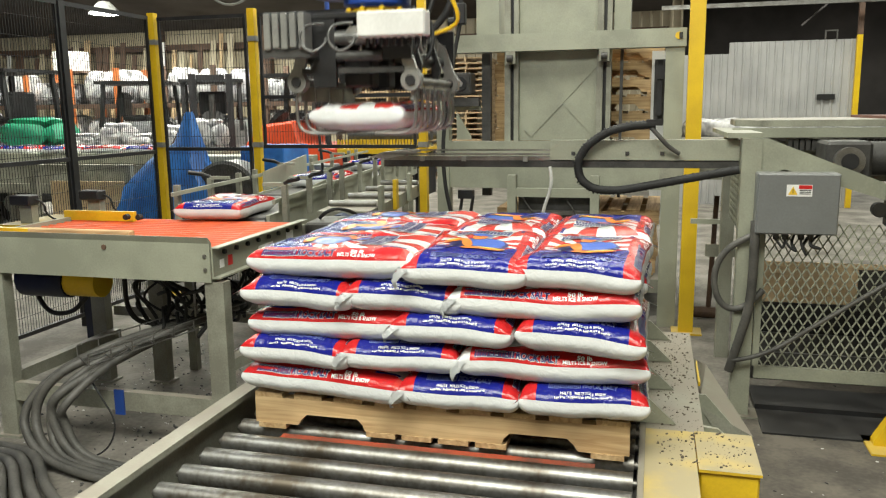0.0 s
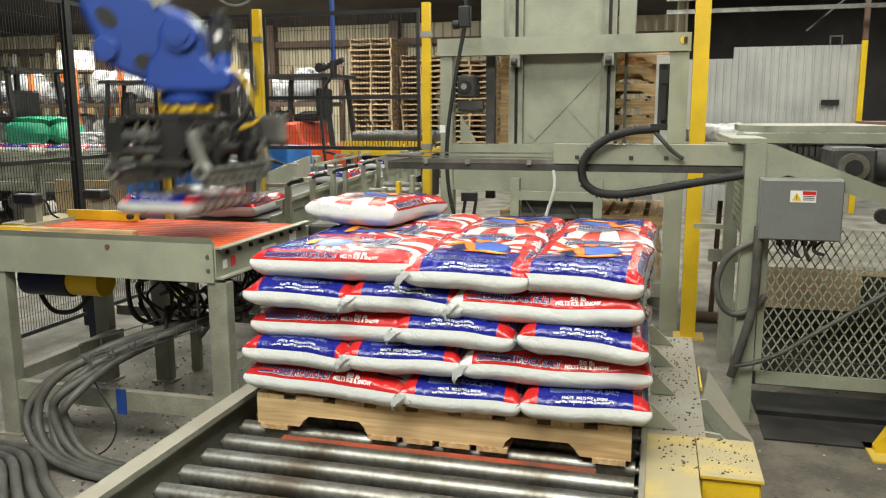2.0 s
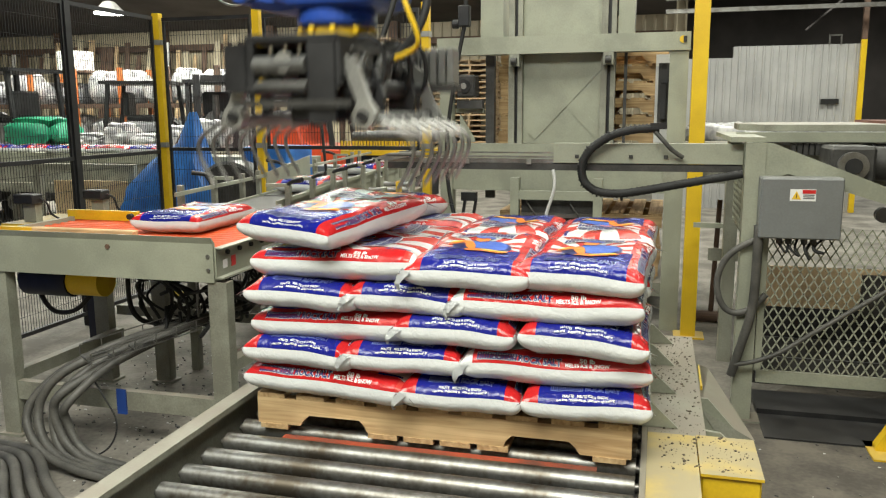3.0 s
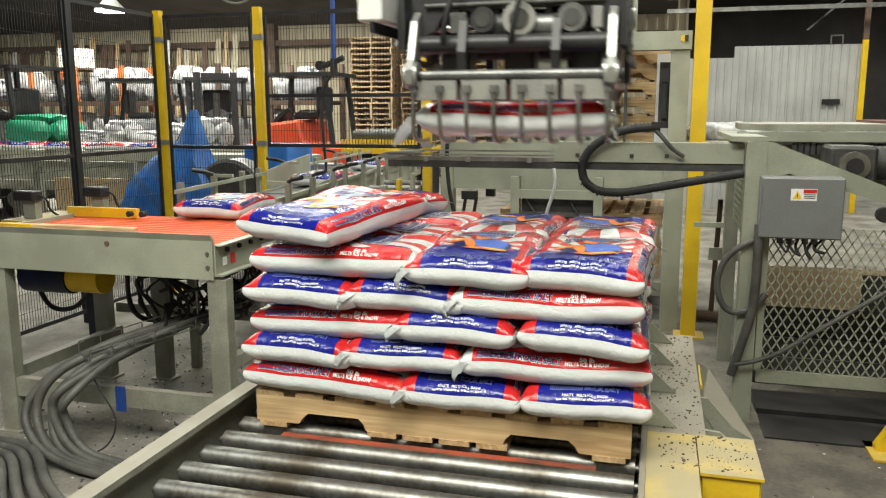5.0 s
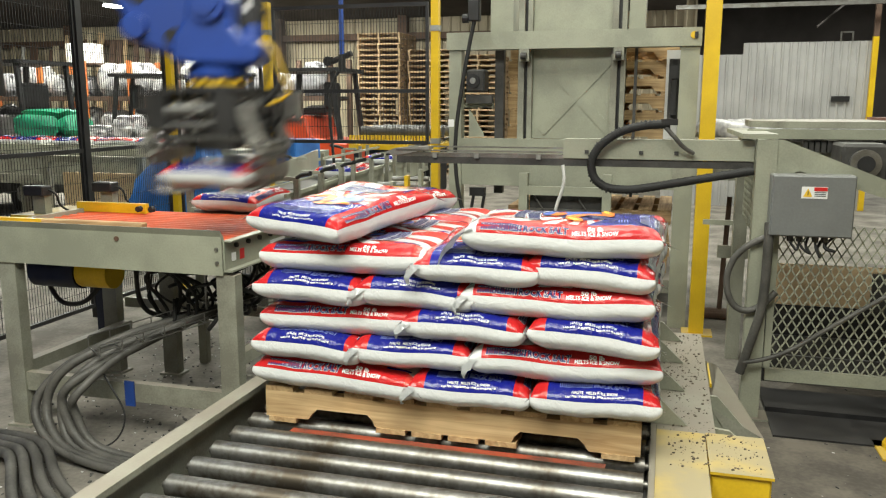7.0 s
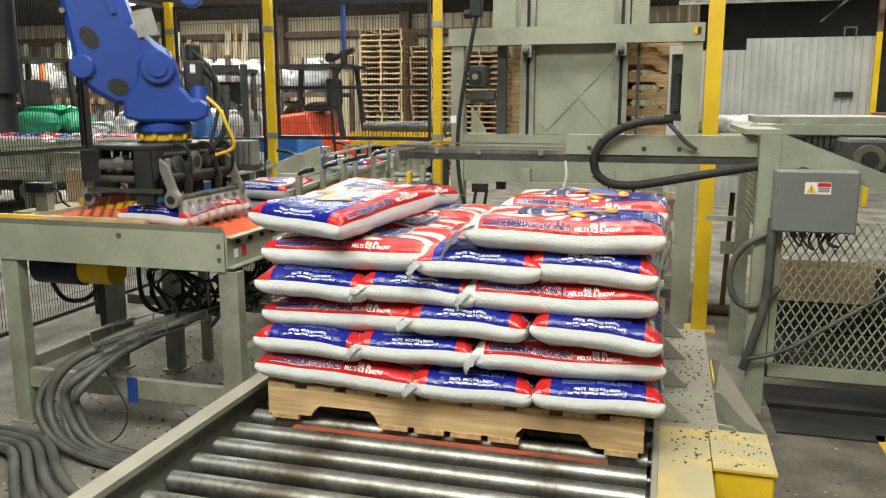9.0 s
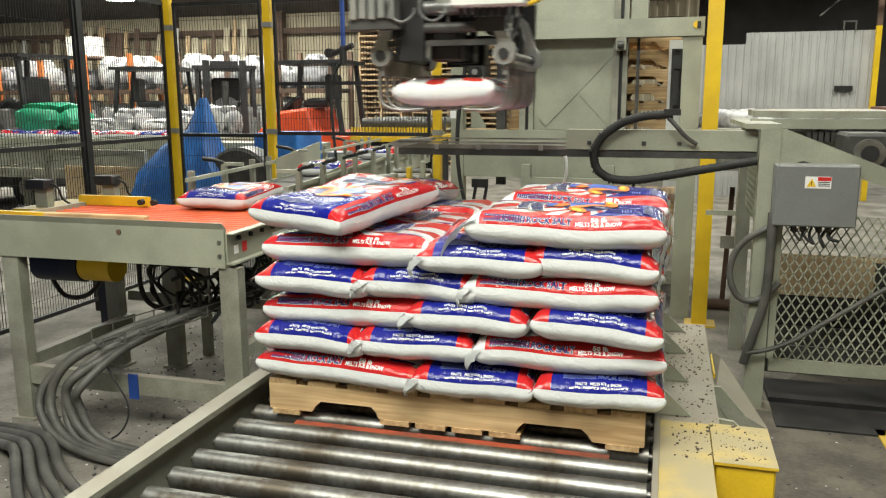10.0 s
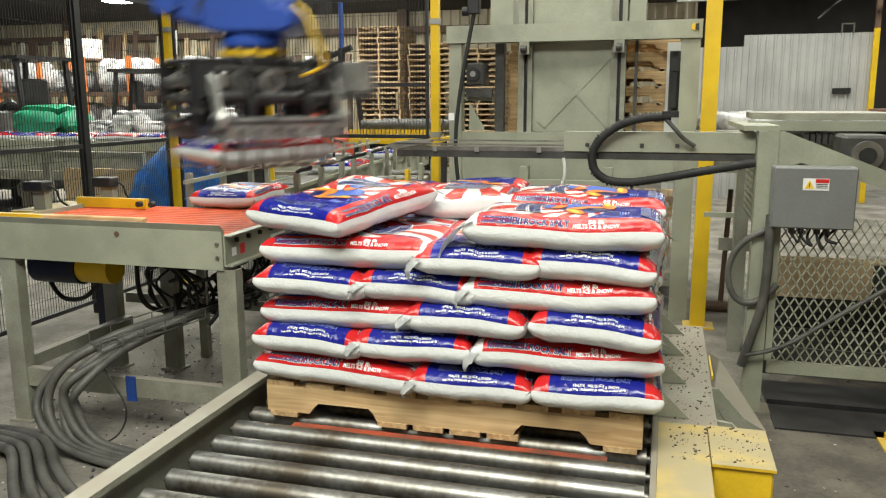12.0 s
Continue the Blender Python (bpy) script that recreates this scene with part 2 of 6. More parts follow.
def corrugated(name, x0, x1, y, z0, z1, material, pitch=0.2, depth=0.035, label=""):
    """Ribbed sheet cladding along x."""
    bm = bmesh.new()
    xs, x, k = [], x0, 0
    while x < x1:
        xs += [(x, 0), (x + pitch * 0.6, 0), (x + pitch * 0.7, -depth), (x + pitch * 0.9, -depth)]
        x += pitch
    lo = [bm.verts.new((a, y + b, z0)) for a, b in xs]
    hi = [bm.verts.new((a, y + b, z1)) for a, b in xs]
    for i in range(len(xs) - 1):
        bm.faces.new((lo[i], lo[i + 1], hi[i + 1], hi[i]))
    box(bm, x0, x1, y + 0.004, y + 0.12, z0, z1)
    return tagged(part(name, bm, material), label, "wall", "", "structure")


slab("floor", (-26, 16, -7, 32, -0.2, 0), CONCRETE, label="dirty worn concrete floor with spilled salt dust")
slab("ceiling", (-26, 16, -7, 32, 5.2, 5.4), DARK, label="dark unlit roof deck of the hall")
corrugated("wall_north", -26, 1.6, 18, 0, 5.2, WALLM, 0.24, label="beige ribbed metal wall cladding")
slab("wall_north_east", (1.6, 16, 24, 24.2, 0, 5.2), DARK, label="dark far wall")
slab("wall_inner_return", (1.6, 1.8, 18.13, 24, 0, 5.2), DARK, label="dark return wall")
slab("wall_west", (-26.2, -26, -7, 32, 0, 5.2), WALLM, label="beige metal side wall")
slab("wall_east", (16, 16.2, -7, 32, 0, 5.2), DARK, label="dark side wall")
slab("wall_south", (-26, 16, -7.2, -7, 0, 5.2), WALLM, label="beige metal wall")
for x in (-21.0, -15.6, -12.2, -8.9, -5.4, -1.4):
    tagged(part("column", B(x - 0.12, x + 0.12, 17.7, 17.94, 0, 5.2), RUST), "brown steel wall column", "column", "wall columns", "structure")
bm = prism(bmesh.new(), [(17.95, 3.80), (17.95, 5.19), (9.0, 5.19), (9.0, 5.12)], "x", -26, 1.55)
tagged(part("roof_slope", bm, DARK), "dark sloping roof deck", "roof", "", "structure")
for z in (3.25,):
    tagged(part("wall_girt", B(-26, 1.5, 17.75, 17.93, z, z + 0.16), RUST), "brown steel wall girt", "girt", "", "structure")
for y in (6.0, 9.5, 12.8):
    tagged(part("roof_beam", B(-26, 16, y - 0.09, y + 0.09, 4.66, 5.19), DARK), "dark steel roof beam", "beam", "roof beams", "structure")
# sheet partition on the far side with a taller bay, frame and slot
corrugated("partition_wall", 2.33, 4.06, 11, 0, 2.50, GALV, 0.115, 0.02, label="grey ribbed sheet-metal partition wall")
corrugated("partition_wall_low", 1.2, 2.33, 11, 0, 2.33, GALV, 0.115, 0.02, label="grey ribbed sheet-metal partition, lower bay")
tagged(part("wall_slot", B(3.60, 3.85, 10.95, 10.975, 1.62, 1.70), INK_BLACK), "dark slot in the sheet wall", "slot", "", "structure")
tagged(part("lintel_rail", B(1.3, 9, 10.6, 10.66, 2.98, 3.04), STEEL), "grey overhead pipe rail", "rail", "", "structure")
tagged(part("lintel_pipe", B(1.3, 9, 10.2, 10.25, 3.12, 3.15), STEEL), "grey overhead pipe", "rail", "", "structure")


# ---- pallet ----
def pallet_stringer():
    bm = bmesh.new()
    pts = [(0, 0), (0.152, 0), (0.165, 0.02), (0.185, 0.038), (0.36, 0.038), (0.378, 0.02), (0.386, 0)]
    pts += [(1.219 - x, z) for x, z in pts[::-1][:-1]] + [(1.219, 0), (1.219, 0.089), (0, 0.089)]
    return prism(bm, pts, "y", -0.019, 0.019)


def pallet(m, label, material, material_y, group=""):
    root = thing("pallet", m, label, "pallet", group)
    for y in (0.019, 0.508, 0.997):
        part("stringer", pallet_stringer(), material, root, m=pose(0, y, 0.016))
    top = B(-0.049, 0.049, 0, 1.016, 0, 0.016)
    ob = part("deck_board", top, material_y, root, m=pose(0.05, 0, 0.1055))
    for i in range(1, 9):
        shared("deck_board", ob.data, root, pose(0.05 + 1.119 * i / 8, 0, 0.1055))
    for x in (0.06, 0.44, 0.56, 0.68, 0.80, 1.155):
        shared("bottom_board", ob.data, root, pose(x, -0.004, 0))
    return root


ZR = 0.50
load_pallet = pallet(pose(0, 0, ZR), "new yellowish softwood pallet with notched stringers on rollers", WOOD, WOOD_Y)


# ---- salt bags ----
BL, BW, BT = 0.283, 0.188, 0.040
BELLY = 0.064


def bag_height(x, y, seed):
    """Height of a filled bag's upper face over its crease at (x, y), with its wrinkles."""
    u, v = min(1, abs(x) / BW), min(1, abs(y) / BL)
    h = BT * max(0, 1 - u ** 5.5) ** 0.5 * max(0, 1 - v ** 9.0) ** 0.5
    s = seed * 7.3
    w = 0.007 * noise.noise(Vector((x * 9 + s, y * 7, s))) + 0.003 * noise.noise(Vector((x * 30, y * 16 + s, 3)))
    w += 0.006 * max(0, v - 0.5) * 2 * noise.noise(Vector((x * 55 + s, y * 9, 9))) + 0.0035 * max(0, u - 0.55) * 2 * noise.noise(Vector((x * 8, y * 45 + s, 5)))
    return h + w * min(1, h / 0.02)


def bag_sag(x, y, seed):
    """Slow bending of the whole bag over what lies under it."""
    return 0.012 * noise.noise(Vector((x * 4.5 + seed * 3.7, y * 3.6, seed * 1.9)))


def bag_belly(x, y, seed):
    """Depth of the boxy, settled underside below the crease, gathered in small folds near the ends."""
    u, v = min(1, abs(x) / BW), min(1, abs(y) / BL)
    h = BELLY * max(0, 1 - u ** 9) ** 0.42 * max(0, 1 - v ** 12) ** 0.42
    w = 0.005 * noise.noise(Vector((x * 12 + seed, y * 9, seed * 3.0))) + 0.002 * noise.noise(Vector((x * 40, y * 30, seed)))
    return min(BELLY - 0.001, h + w * min(1, h / 0.02))


def bag_edge(u, v, seed):
    """The crease's plan at (u, v): a rounded outline with slightly drawn-in sides, bent over what lies below."""
    x = u * BW * (1 - 0.035 * (1 - v * v) + 0.02 * noise.noise(Vector((v * 3, seed, 1))))
    y = v * BL * (1 - 0.02 * (1 - u * u) + 0.012 * noise.noise(Vector((u * 4, seed, 7))))
    return x, y, bag_sag(u * BW, v * BL, seed) + 0.003 * noise.noise(Vector((x * 9, y * 7, seed + 2)))


def bag_top(u, v, seed):
    x, y, z = bag_edge(u, v, seed)
    return Vector((x, y, z + bag_height(u * BW, v * BL, seed)))


# lengths along the upper face from its middle to its crease, across and along the bag
STEPS = np.linspace(0, 1, 600)
RISE_U, RISE_V = BT * np.sqrt(1 - STEPS ** 5.5), BT * np.sqrt(1 - STEPS ** 9.0)
ARC_U = np.concatenate(([0], np.cumsum(np.hypot(np.diff(STEPS) * BW, np.diff(RISE_U)))))
ARC_V = np.concatenate(([0], np.cumsum(np.hypot(np.diff(STEPS) * BL, np.diff(RISE_V)))))
AU, AV = float(ARC_U[-1]), float(ARC_V[-1])


def bag_print(a, b, seed, lift):
    """A point of the flat print, a across and b along, laid on the bag's upper face."""
    u = math.copysign(min(0.985, float(np.interp(abs(a), ARC_U, STEPS))), a)
    v = math.copysign(min(0.985, float(np.interp(abs(b), ARC_V, STEPS))), b)
    p = bag_top(u, v, seed)
    n = (bag_top(u + 0.012, v, seed) - bag_top(u - 0.012, v, seed)).cross(bag_top(u, v + 0.012, seed) - bag_top(u, v - 0.012, seed))
    return p + n.normalized() * lift


def bag_mesh(seed):
    bm = bmesh.new()
    nu, nv = 34, 46
    us = [math.sin(math.pi / 2 * (2 * i / nu - 1)) for i in range(nu + 1)]
    vs = [math.sin(math.pi / 2 * (2 * j / nv - 1)) for j in range(nv + 1)]
    grid = {}
    for side in (1, -1):
        for j, v in enumerate(vs):
            for i, u in enumerate(us):
                edge = i in (0, nu) or j in (0, nv)
                if side < 0 and edge:
                    grid[side, i, j] = grid[1, i, j]
                    continue
                x, y, z = bag_edge(u, v, seed)
                if edge:
                    z += 0.002
                elif side > 0:
                    z += bag_height(u * BW, v * BL, seed)
                else:
                    h = bag_belly(u * BW, v * BL, seed)
                    d = h / BELLY
                    # the filled ends swell out under the crease, with upright gathers
                    out = 0.040 * d * (1 - d)
                    x += math.copysign(out * abs(u) ** 10, u) + 0.0035 * abs(u) ** 10 * noise.noise(Vector((seed, y * 60, z * 20)))
                    y += math.copysign(out * abs(v) ** 10, v) + 0.0045 * abs(v) ** 10 * noise.noise(Vector((x * 60, seed, z * 20)))
                    z -= h
                if i in (0, nu) and j in (0, nv):
                    # crumpled ear of the weld
                    k = 0.020 + 0.030 * abs(noise.noise(Vector((seed * 5.7, i, j)))) + (0.02 if j else 0.0)
                    x, y, z = x + math.copysign(k, x) * 0.7, y + math.copysign(k, y), z - 0.012 - (0.015 if j else 0)
                grid[side, i, j] = bm.verts.new((x, y, z))
    for side in (1, -1):
        for j in range(nv):
            for i in range(nu):
                q = [grid[side, i, j], grid[side, i + 1, j], grid[side, i + 1, j + 1], grid[side, i, j + 1]]
                f = bm.faces.new(q if side > 0 else q[::-1])
                f.material_index = 0 if side > 0 else 1
    return bm


def bag_material(name, printed):
    """White film, plain or with a printed face: blue foot panel, red side strips, red and white rays, white head."""
    m = bpy.data.materials.new(name)
    m.use_nodes = True
    n, l = m.node_tree.nodes, m.node_tree.links
    b = n["Principled BSDF"]
    tc, sep = n.new("ShaderNodeTexCoord"), n.new("ShaderNodeSeparateXYZ")
    l.new(tc.outputs["Object"], sep.inputs[0])

    def calc(op, a, c=None):
        k = n.new("ShaderNodeMath")
        k.operation = op
        for i, v in enumerate((a, c)):
            if isinstance(v, (int, float)):
                k.inputs[i].default_value = v
            elif v is not None:
                l.new(v, k.inputs[i])
        return k.outputs[0]

    def both(*c):
        r = c[0]
        for k in c[1:]:
            r = calc("MULTIPLY", r, k)
        return r

    def blend(f, a, c):
        k = n.new("ShaderNodeMix")
        k.data_type = "RGBA"
        l.new(f, k.inputs[0])
        for i, v in ((6, a), (7, c)):
            if isinstance(v, tuple):
                k.inputs[i].default_value = (*v, 1)
            else:
                l.new(v, k.inputs[i])
        return k.outputs[2]
    x, y, z = sep.outputs
    ax = calc("ABSOLUTE", x)
    angle = calc("ARCTAN2", x, calc("ADD", y, 0.06))
    ray = calc("GREATER_THAN", calc("SINE", calc("MULTIPLY", angle, 15.0)), 0.0)
    red, blue, rose = (0.52, 0.018, 0.020), (0.009, 0.014, 0.22), (0.55, 0.050, 0.040)
    film = n.new("ShaderNodeTexNoise")
    film.inputs["Scale"].default_value = 16
    l.new(tc.outputs["Object"], film.inputs["Vector"])
    base = blend(film.outputs[0], (0.71, 0.725, 0.73), (0.60, 0.615, 0.625))
    rays = blend(ray, base, rose)
    col = rays
    strip = both(calc("GREATER_THAN", ax, 0.132), calc("LESS_THAN", y, 0.245))
    col = blend(strip, col, red)
    # the foot panel rises towards both sides
    foot = both(calc("LESS_THAN", y, calc("ADD", calc("MULTIPLY", calc("MULTIPLY", x, x), 3.2), -0.128)), calc("LESS_THAN", ax, 0.138))
    col = blend(foot, col, blue)
    line = both(calc("GREATER_THAN", y, 0.165), calc("LESS_THAN", y, 0.25), calc("GREATER_THAN", x, 0.118), calc("LESS_THAN", x, 0.130))
    col = blend(line, col, blue)
    if printed:
        inside = calc("LESS_THAN", y, 0.268)
        col = blend(inside, base, col)
    else:
        col = base
    l.new(col, b.inputs["Base Color"])
    b.inputs["Roughness"].default_value = 0.15
    b.inputs["Specular IOR Level"].default_value = 0.5
    wr, mp = n.new("ShaderNodeTexNoise"), n.new("ShaderNodeMapping")
    mp.inputs["Scale"].default_value = (44, 26, 40)
    l.new(tc.outputs["Object"], mp.inputs["Vector"])
    l.new(mp.outputs[0], wr.inputs["Vector"])
    wr.inputs["Scale"].default_value, wr.inputs["Detail"].default_value, wr.inputs["Distortion"].default_value = 1.0, 4, 1.2
    bp = n.new("ShaderNodeBump")
    bp.inputs["Strength"].default_value, bp.inputs["Distance"].default_value = (0.8 if printed else 0.45), 0.006
    l.new(wr.outputs[0], bp.inputs["Height"])
    l.new(bp.outputs[0], b.inputs["Normal"])
    return m


BAG = bag_material("printed_bag_film", True)
FILM = bag_material("white_bag_film", False)


def decal(name, pts, material, parent, seed, lift=0.0022):
    """A flat printed patch laid on the bag's upper face: an outline filled by a fan."""
    bm = bmesh.new()
    cx, cy = sum(p[0] for p in pts) / len(pts), sum(p[1] for p in pts) / len(pts)
    rings = []
    for k in (0.0, 0.34, 0.67, 1.0):
        rings.append([bm.verts.new(bag_print(cx + (x - cx) * k, cy + (y - cy) * k, seed, lift)) for x, y in (pts if k else pts[:1])])
    m = len(pts)
    for i in range(m):
        bm.faces.new((rings[0][0], rings[1][i], rings[1][(i + 1) % m]))
        for r in (1, 2):
            bm.faces.new((rings[r][i], rings[r + 1][i], rings[r + 1][(i + 1) % m], rings[r][(i + 1) % m]))
    return part(name, bm, material, parent)


def prism_outline(corners, k=4):
    """A straight-sided outline with points along its edges."""
    n = len(corners)
    return [(corners[i][0] + (corners[(i + 1) % n][0] - corners[i][0]) * j / k, corners[i][1] + (corners[(i + 1) % n][1] - corners[i][1]) * j / k) for i in range(n) for j in range(k)]


def oval(cx, cy, rx, ry, k=18, turn=0.0):
    c, s = math.cos(turn), math.sin(turn)
    return [(cx + rx * math.cos(a) * c - ry * math.sin(a) * s, cy + rx * math.cos(a) * s + ry * math.sin(a) * c) for a in (2 * math.pi * i / k for i in range(k))]


def salt_bag(seed):
    ob = part("salt_bag", bag_mesh(seed), BAG, smooth=True)
    ob.data.materials.append(FILM)
    def on_face(lift):
        return lambda x, y: bag_print(x, y, seed, lift)

    def blocks(name, cells, place, w, h, material, lift, grow=0.0):
        """A row of heavy block strokes, one group a letter: two uprights and one or two cross strokes."""
        bm, fit = bmesh.new(), on_face(lift)
        pick = random.Random(11)
        for c in cells:
            bars = [(c, c + w * 0.37, 0, h), (c + w * 0.53, c + w * 0.90, 0, h)]
            for k in pick.choice(((0.40,), (0.0, 0.74), (0.40, 0.74), (0.74,))):
                bars.append((c + w * 0.37, c + w * 0.53, h * k, h * (k + 0.26)))
            for a0, a1, b0, b1 in bars:
                q = [(a0 - grow, b0 - grow), (a1 + grow, b0 - grow), (a1 + grow, b1 + grow), (a0 - grow, b1 + grow)]
                q = [place(*p) for p in q]
                bm.faces.new([bm.verts.new(fit(x, y)) for x, y in q])
        return part(name, bm, material, ob)

    # name line on both side strips, blue with a pale edge; weight and claim after it
    for s in (1, -1):
        turn = pose(0, 0, 0, 0, 0, 90 * s)
        place = lambda a, c, s=s: (s * (AU - 0.013 - c), s * a)
        cells = [-0.232 + 0.0152 * i for i in range(8)]
        blocks("name_edge", cells, place, 0.0152, 0.025, INK_PALE, 0.0016, 0.0013)
        blocks("name_print", cells, place, 0.0152, 0.025, INK_BLUE, 0.0026)
        at = pose(s * (AU - 0.0250), s * -0.043, 0) @ turn
        text_mesh("name_edge", "ROCK SALT", 0.034, INK_PALE, ob, at, on_face(0.0016), 0.72, bold=0.0026)
        text_mesh("name_print", "ROCK SALT", 0.034, INK_BLUE, ob, at, on_face(0.0026), 0.72, bold=0.0014)
        text_mesh("weight_print", "50 lb", 0.023, INK_WHITE, ob, pose(s * (AU - 0.0340), s * 0.098, 0) @ turn, on_face(0.0028), 1.0, bold=0.0007)
        text_mesh("claim_print", "MELTS ICE & SNOW", 0.0175, INK_WHITE, ob, pose(s * (AU - 0.0180), s * 0.098, 0) @ turn, on_face(0.0028), 0.84, bold=0.0004)
        bm, fit = bmesh.new(), on_face(0.0028)
        for i in range(9):
            a0 = 0.035 + 0.0148 * i
            q = [(s * (AU - 0.006), s * a0), (s * (AU - 0.006), s * (a0 + 0.011)), (s * (AU - 0.0090), s * (a0 + 0.011)), (s * (AU - 0.0090), s * a0)]
            bm.faces.new([bm.verts.new(fit(x, y)) for x, y in q])
        part("fine_print", bm, INK_WHITE, ob)
    # foot panel wording
    text_mesh("foot_print", "HALITE   MELTS ICE & SNOW", 0.0120, INK_WHITE, ob, pose(0, 0.0290 - AV, 0), on_face(0.0028), 0.86, bold=0.0003)
    text_mesh("foot_print", "HALITA   DERRITE EL HIELO Y LA NIEVE", 0.0120, INK_WHITE, ob, pose(0, 0.0150 - AV, 0), on_face(0.0028), 0.80, bold=0.0003)
    place = lambda a, c: (a, 0.0500 - AV + c)
    blocks("name_edge", [-0.103 + 0.0118 * i for i in range(8)], place, 0.0118, 0.026, INK_FAINT, 0.0020, 0.0014)
    blocks("name_print", [-0.103 + 0.0118 * i for i in range(8)], place, 0.0118, 0.026, INK_BLUE, 0.0030)
    text_mesh("name_edge", "ROCK SALT", 0.036, INK_FAINT, ob, pose(0.048, 0.0630 - AV, 0), on_face(0.0020), 0.54, bold=0.0022)
    text_mesh("name_print", "ROCK SALT", 0.036, INK_BLUE, ob, pose(0.048, 0.0630 - AV, 0), on_face(0.0030), 0.54, bold=0.0004)
    # fine print beside the picture, as bars
    for x0, y0 in ((-0.125, -0.165), (0.078, -0.170)):
        bm, fit = bmesh.new(), on_face(0.0036)
        for i in range(4):
            y = y0 - 0.008 * i
            bm.faces.new([bm.verts.new(fit(x, yy)) for x, yy in ((x0, y), (x0 + 0.045 - 0.004 * (i % 3), y), (x0 + 0.045 - 0.004 * (i % 3), y + 0.0032), (x0, y + 0.0032))])
        part("fine_print", bm, INK_FAINT, ob)
    # picture on the face, as plain shapes
    decal("print_shape", oval(0.012, -0.060, 0.098, 0.085), INK_BLUE, ob, seed, 0.0012)
    decal("print_shape", oval(0.030, -0.045, 0.070, 0.058, turn=-0.3), INK_SKY, ob, seed, 0.0022)
    decal("print_shape", oval(-0.075, -0.030, 0.038, 0.020, turn=0.7), INK_ORANGE, ob, seed, 0.0030)
    decal("print_shape", oval(-0.028, -0.060, 0.018, 0.062, turn=0.25), INK_ORANGE, ob, seed, 0.0034)
    decal("print_shape", oval(0.035, -0.125, 0.072, 0.020, turn=0.1), INK_ORANGE, ob, seed, 0.0034)
    decal("print_shape", oval(0.055, -0.118, 0.046, 0.010, turn=0.1), INK_YELLOW, ob, seed, 0.0044)
    decal("print_shape", oval(-0.080, -0.028, 0.024, 0.009, turn=0.7), INK_YELLOW, ob, seed, 0.0044)
    decal("print_shape", oval(0.000, 0.030, 0.026, 0.032), INK_ORANGE, ob, seed, 0.0034)
    decal("print_shape", oval(0.006, 0.055, 0.038, 0.016, turn=-0.2), INK_SKY, ob, seed, 0.0044)
    decal("print_shape", prism_outline(((-0.055, -0.07), (-0.040, -0.06), (-0.072, -0.155), (-0.085, -0.16))), INK_BLUE, ob, seed, 0.0052)
    # head line in blue strokes on a pale ground
    for cells, y0, w, h in (([-0.098 + 0.0245 * i for i in range(8)], 0.082, 0.0235, 0.036), ([-0.085 + 0.0205 * i for i in range(9)], 0.128, 0.0195, 0.030)):
        place = lambda a, c, y0=y0: (a, y0 + c - 1.6 * a * a)
        blocks("headline_edge", cells, place, w, h, INK_WHITE, 0.0026, 0.0035)
        blocks("headline_print", cells, place, w, h, INK_BLUE, 0.0042)
    return ob


def hang_flap(bag, sx, sy, seed, drop=0.075):
    """A loose tongue of white film that hangs from one corner of a bag."""
    bm = bmesh.new()
    rows = []
    for i in range(8):
        a = i / 7
        row = []
        for j in range(5):
            c = j / 4 - 0.5
            w = 0.060 * (1 - 0.9 * a)
            n = 0.010 * noise.noise(Vector((a * 4 + seed, c * 5, seed * 2.0)))
            out = 0.008 + 0.012 * math.sin(a * 2.6)
            # along the weld on both sides of the corner
            px = sx * (BW + out - max(0.0, c) * w * 1.3)
            py = sy * (BL + out + max(0.0, -c) * -w * 1.3)
            row.append(bm.verts.new((px + n, py + n, 0.004 - drop * a + 0.5 * n)))
        rows.append(row)
    for p, q in zip(rows[:-1], rows[1:]):
        for j in range(4):
            bm.faces.new((p[j], p[j + 1], q[j + 1], q[j]))
    bmesh.ops.solidify(bm, geom=bm.faces[:], thickness=0.0015)
    return part("weld_flap", bm, FILM, bag, "loose white film flap", smooth=True)


SEEDS = [salt_bag(k) for k in (1, 2, 3, 4, 5)]
LAYER = 0.0965
Z0 = ZR + 0.121 + 0.062


def lay(k, x, y, z, yaw, label, group, rx=0.0, ry=0.0):
    """A bag of one of the creased shapes at a place."""
    ob = copy_thing(SEEDS[(k * 7 + k // 5) % 5], pose(x, y, z, rx, ry, yaw))
    return tagged(ob, label, "bag", group)


STACKED = "full white salt bag with red and blue print, stacked"
rnd = random.Random(4)
count = 0
for layer in range(5):
    flip = layer % 2
    z = Z0 + layer * LAYER
    spots = []
    long_x, short_x = (0.268, (0.70, 1.065)) if not flip else (0.965, (0.155, 0.525))
    for j in range(3):
        spots.append((long_x, 0.17 + 0.345 * j, (-90 if not flip else 90)))
    for x in short_x:
        spots.append((x, 0.255, 0))
        spots.append((x, 0.80, 180))
    for x, y, yaw in spots:
        count += 1
        if count == 2:
            continue
        ob = lay(count, x + rnd.uniform(-0.016, 0.016), y + rnd.uniform(-0.018, 0.018), z + rnd.uniform(-0.003, 0.003), yaw + rnd.uniform(-3.2, 3.2), STACKED, "bags stacked on the pallet", rnd.uniform(-1.6, 1.6), rnd.uniform(-1.6, 1.6))
        if y < 0.3 and 0.5 < x < 1.0:
            hang_flap(ob, -1, 1 if yaw == 90 else -1, count, 0.045 + 0.008 * (count % 3))
Z6 = Z0 + 5 * LAYER


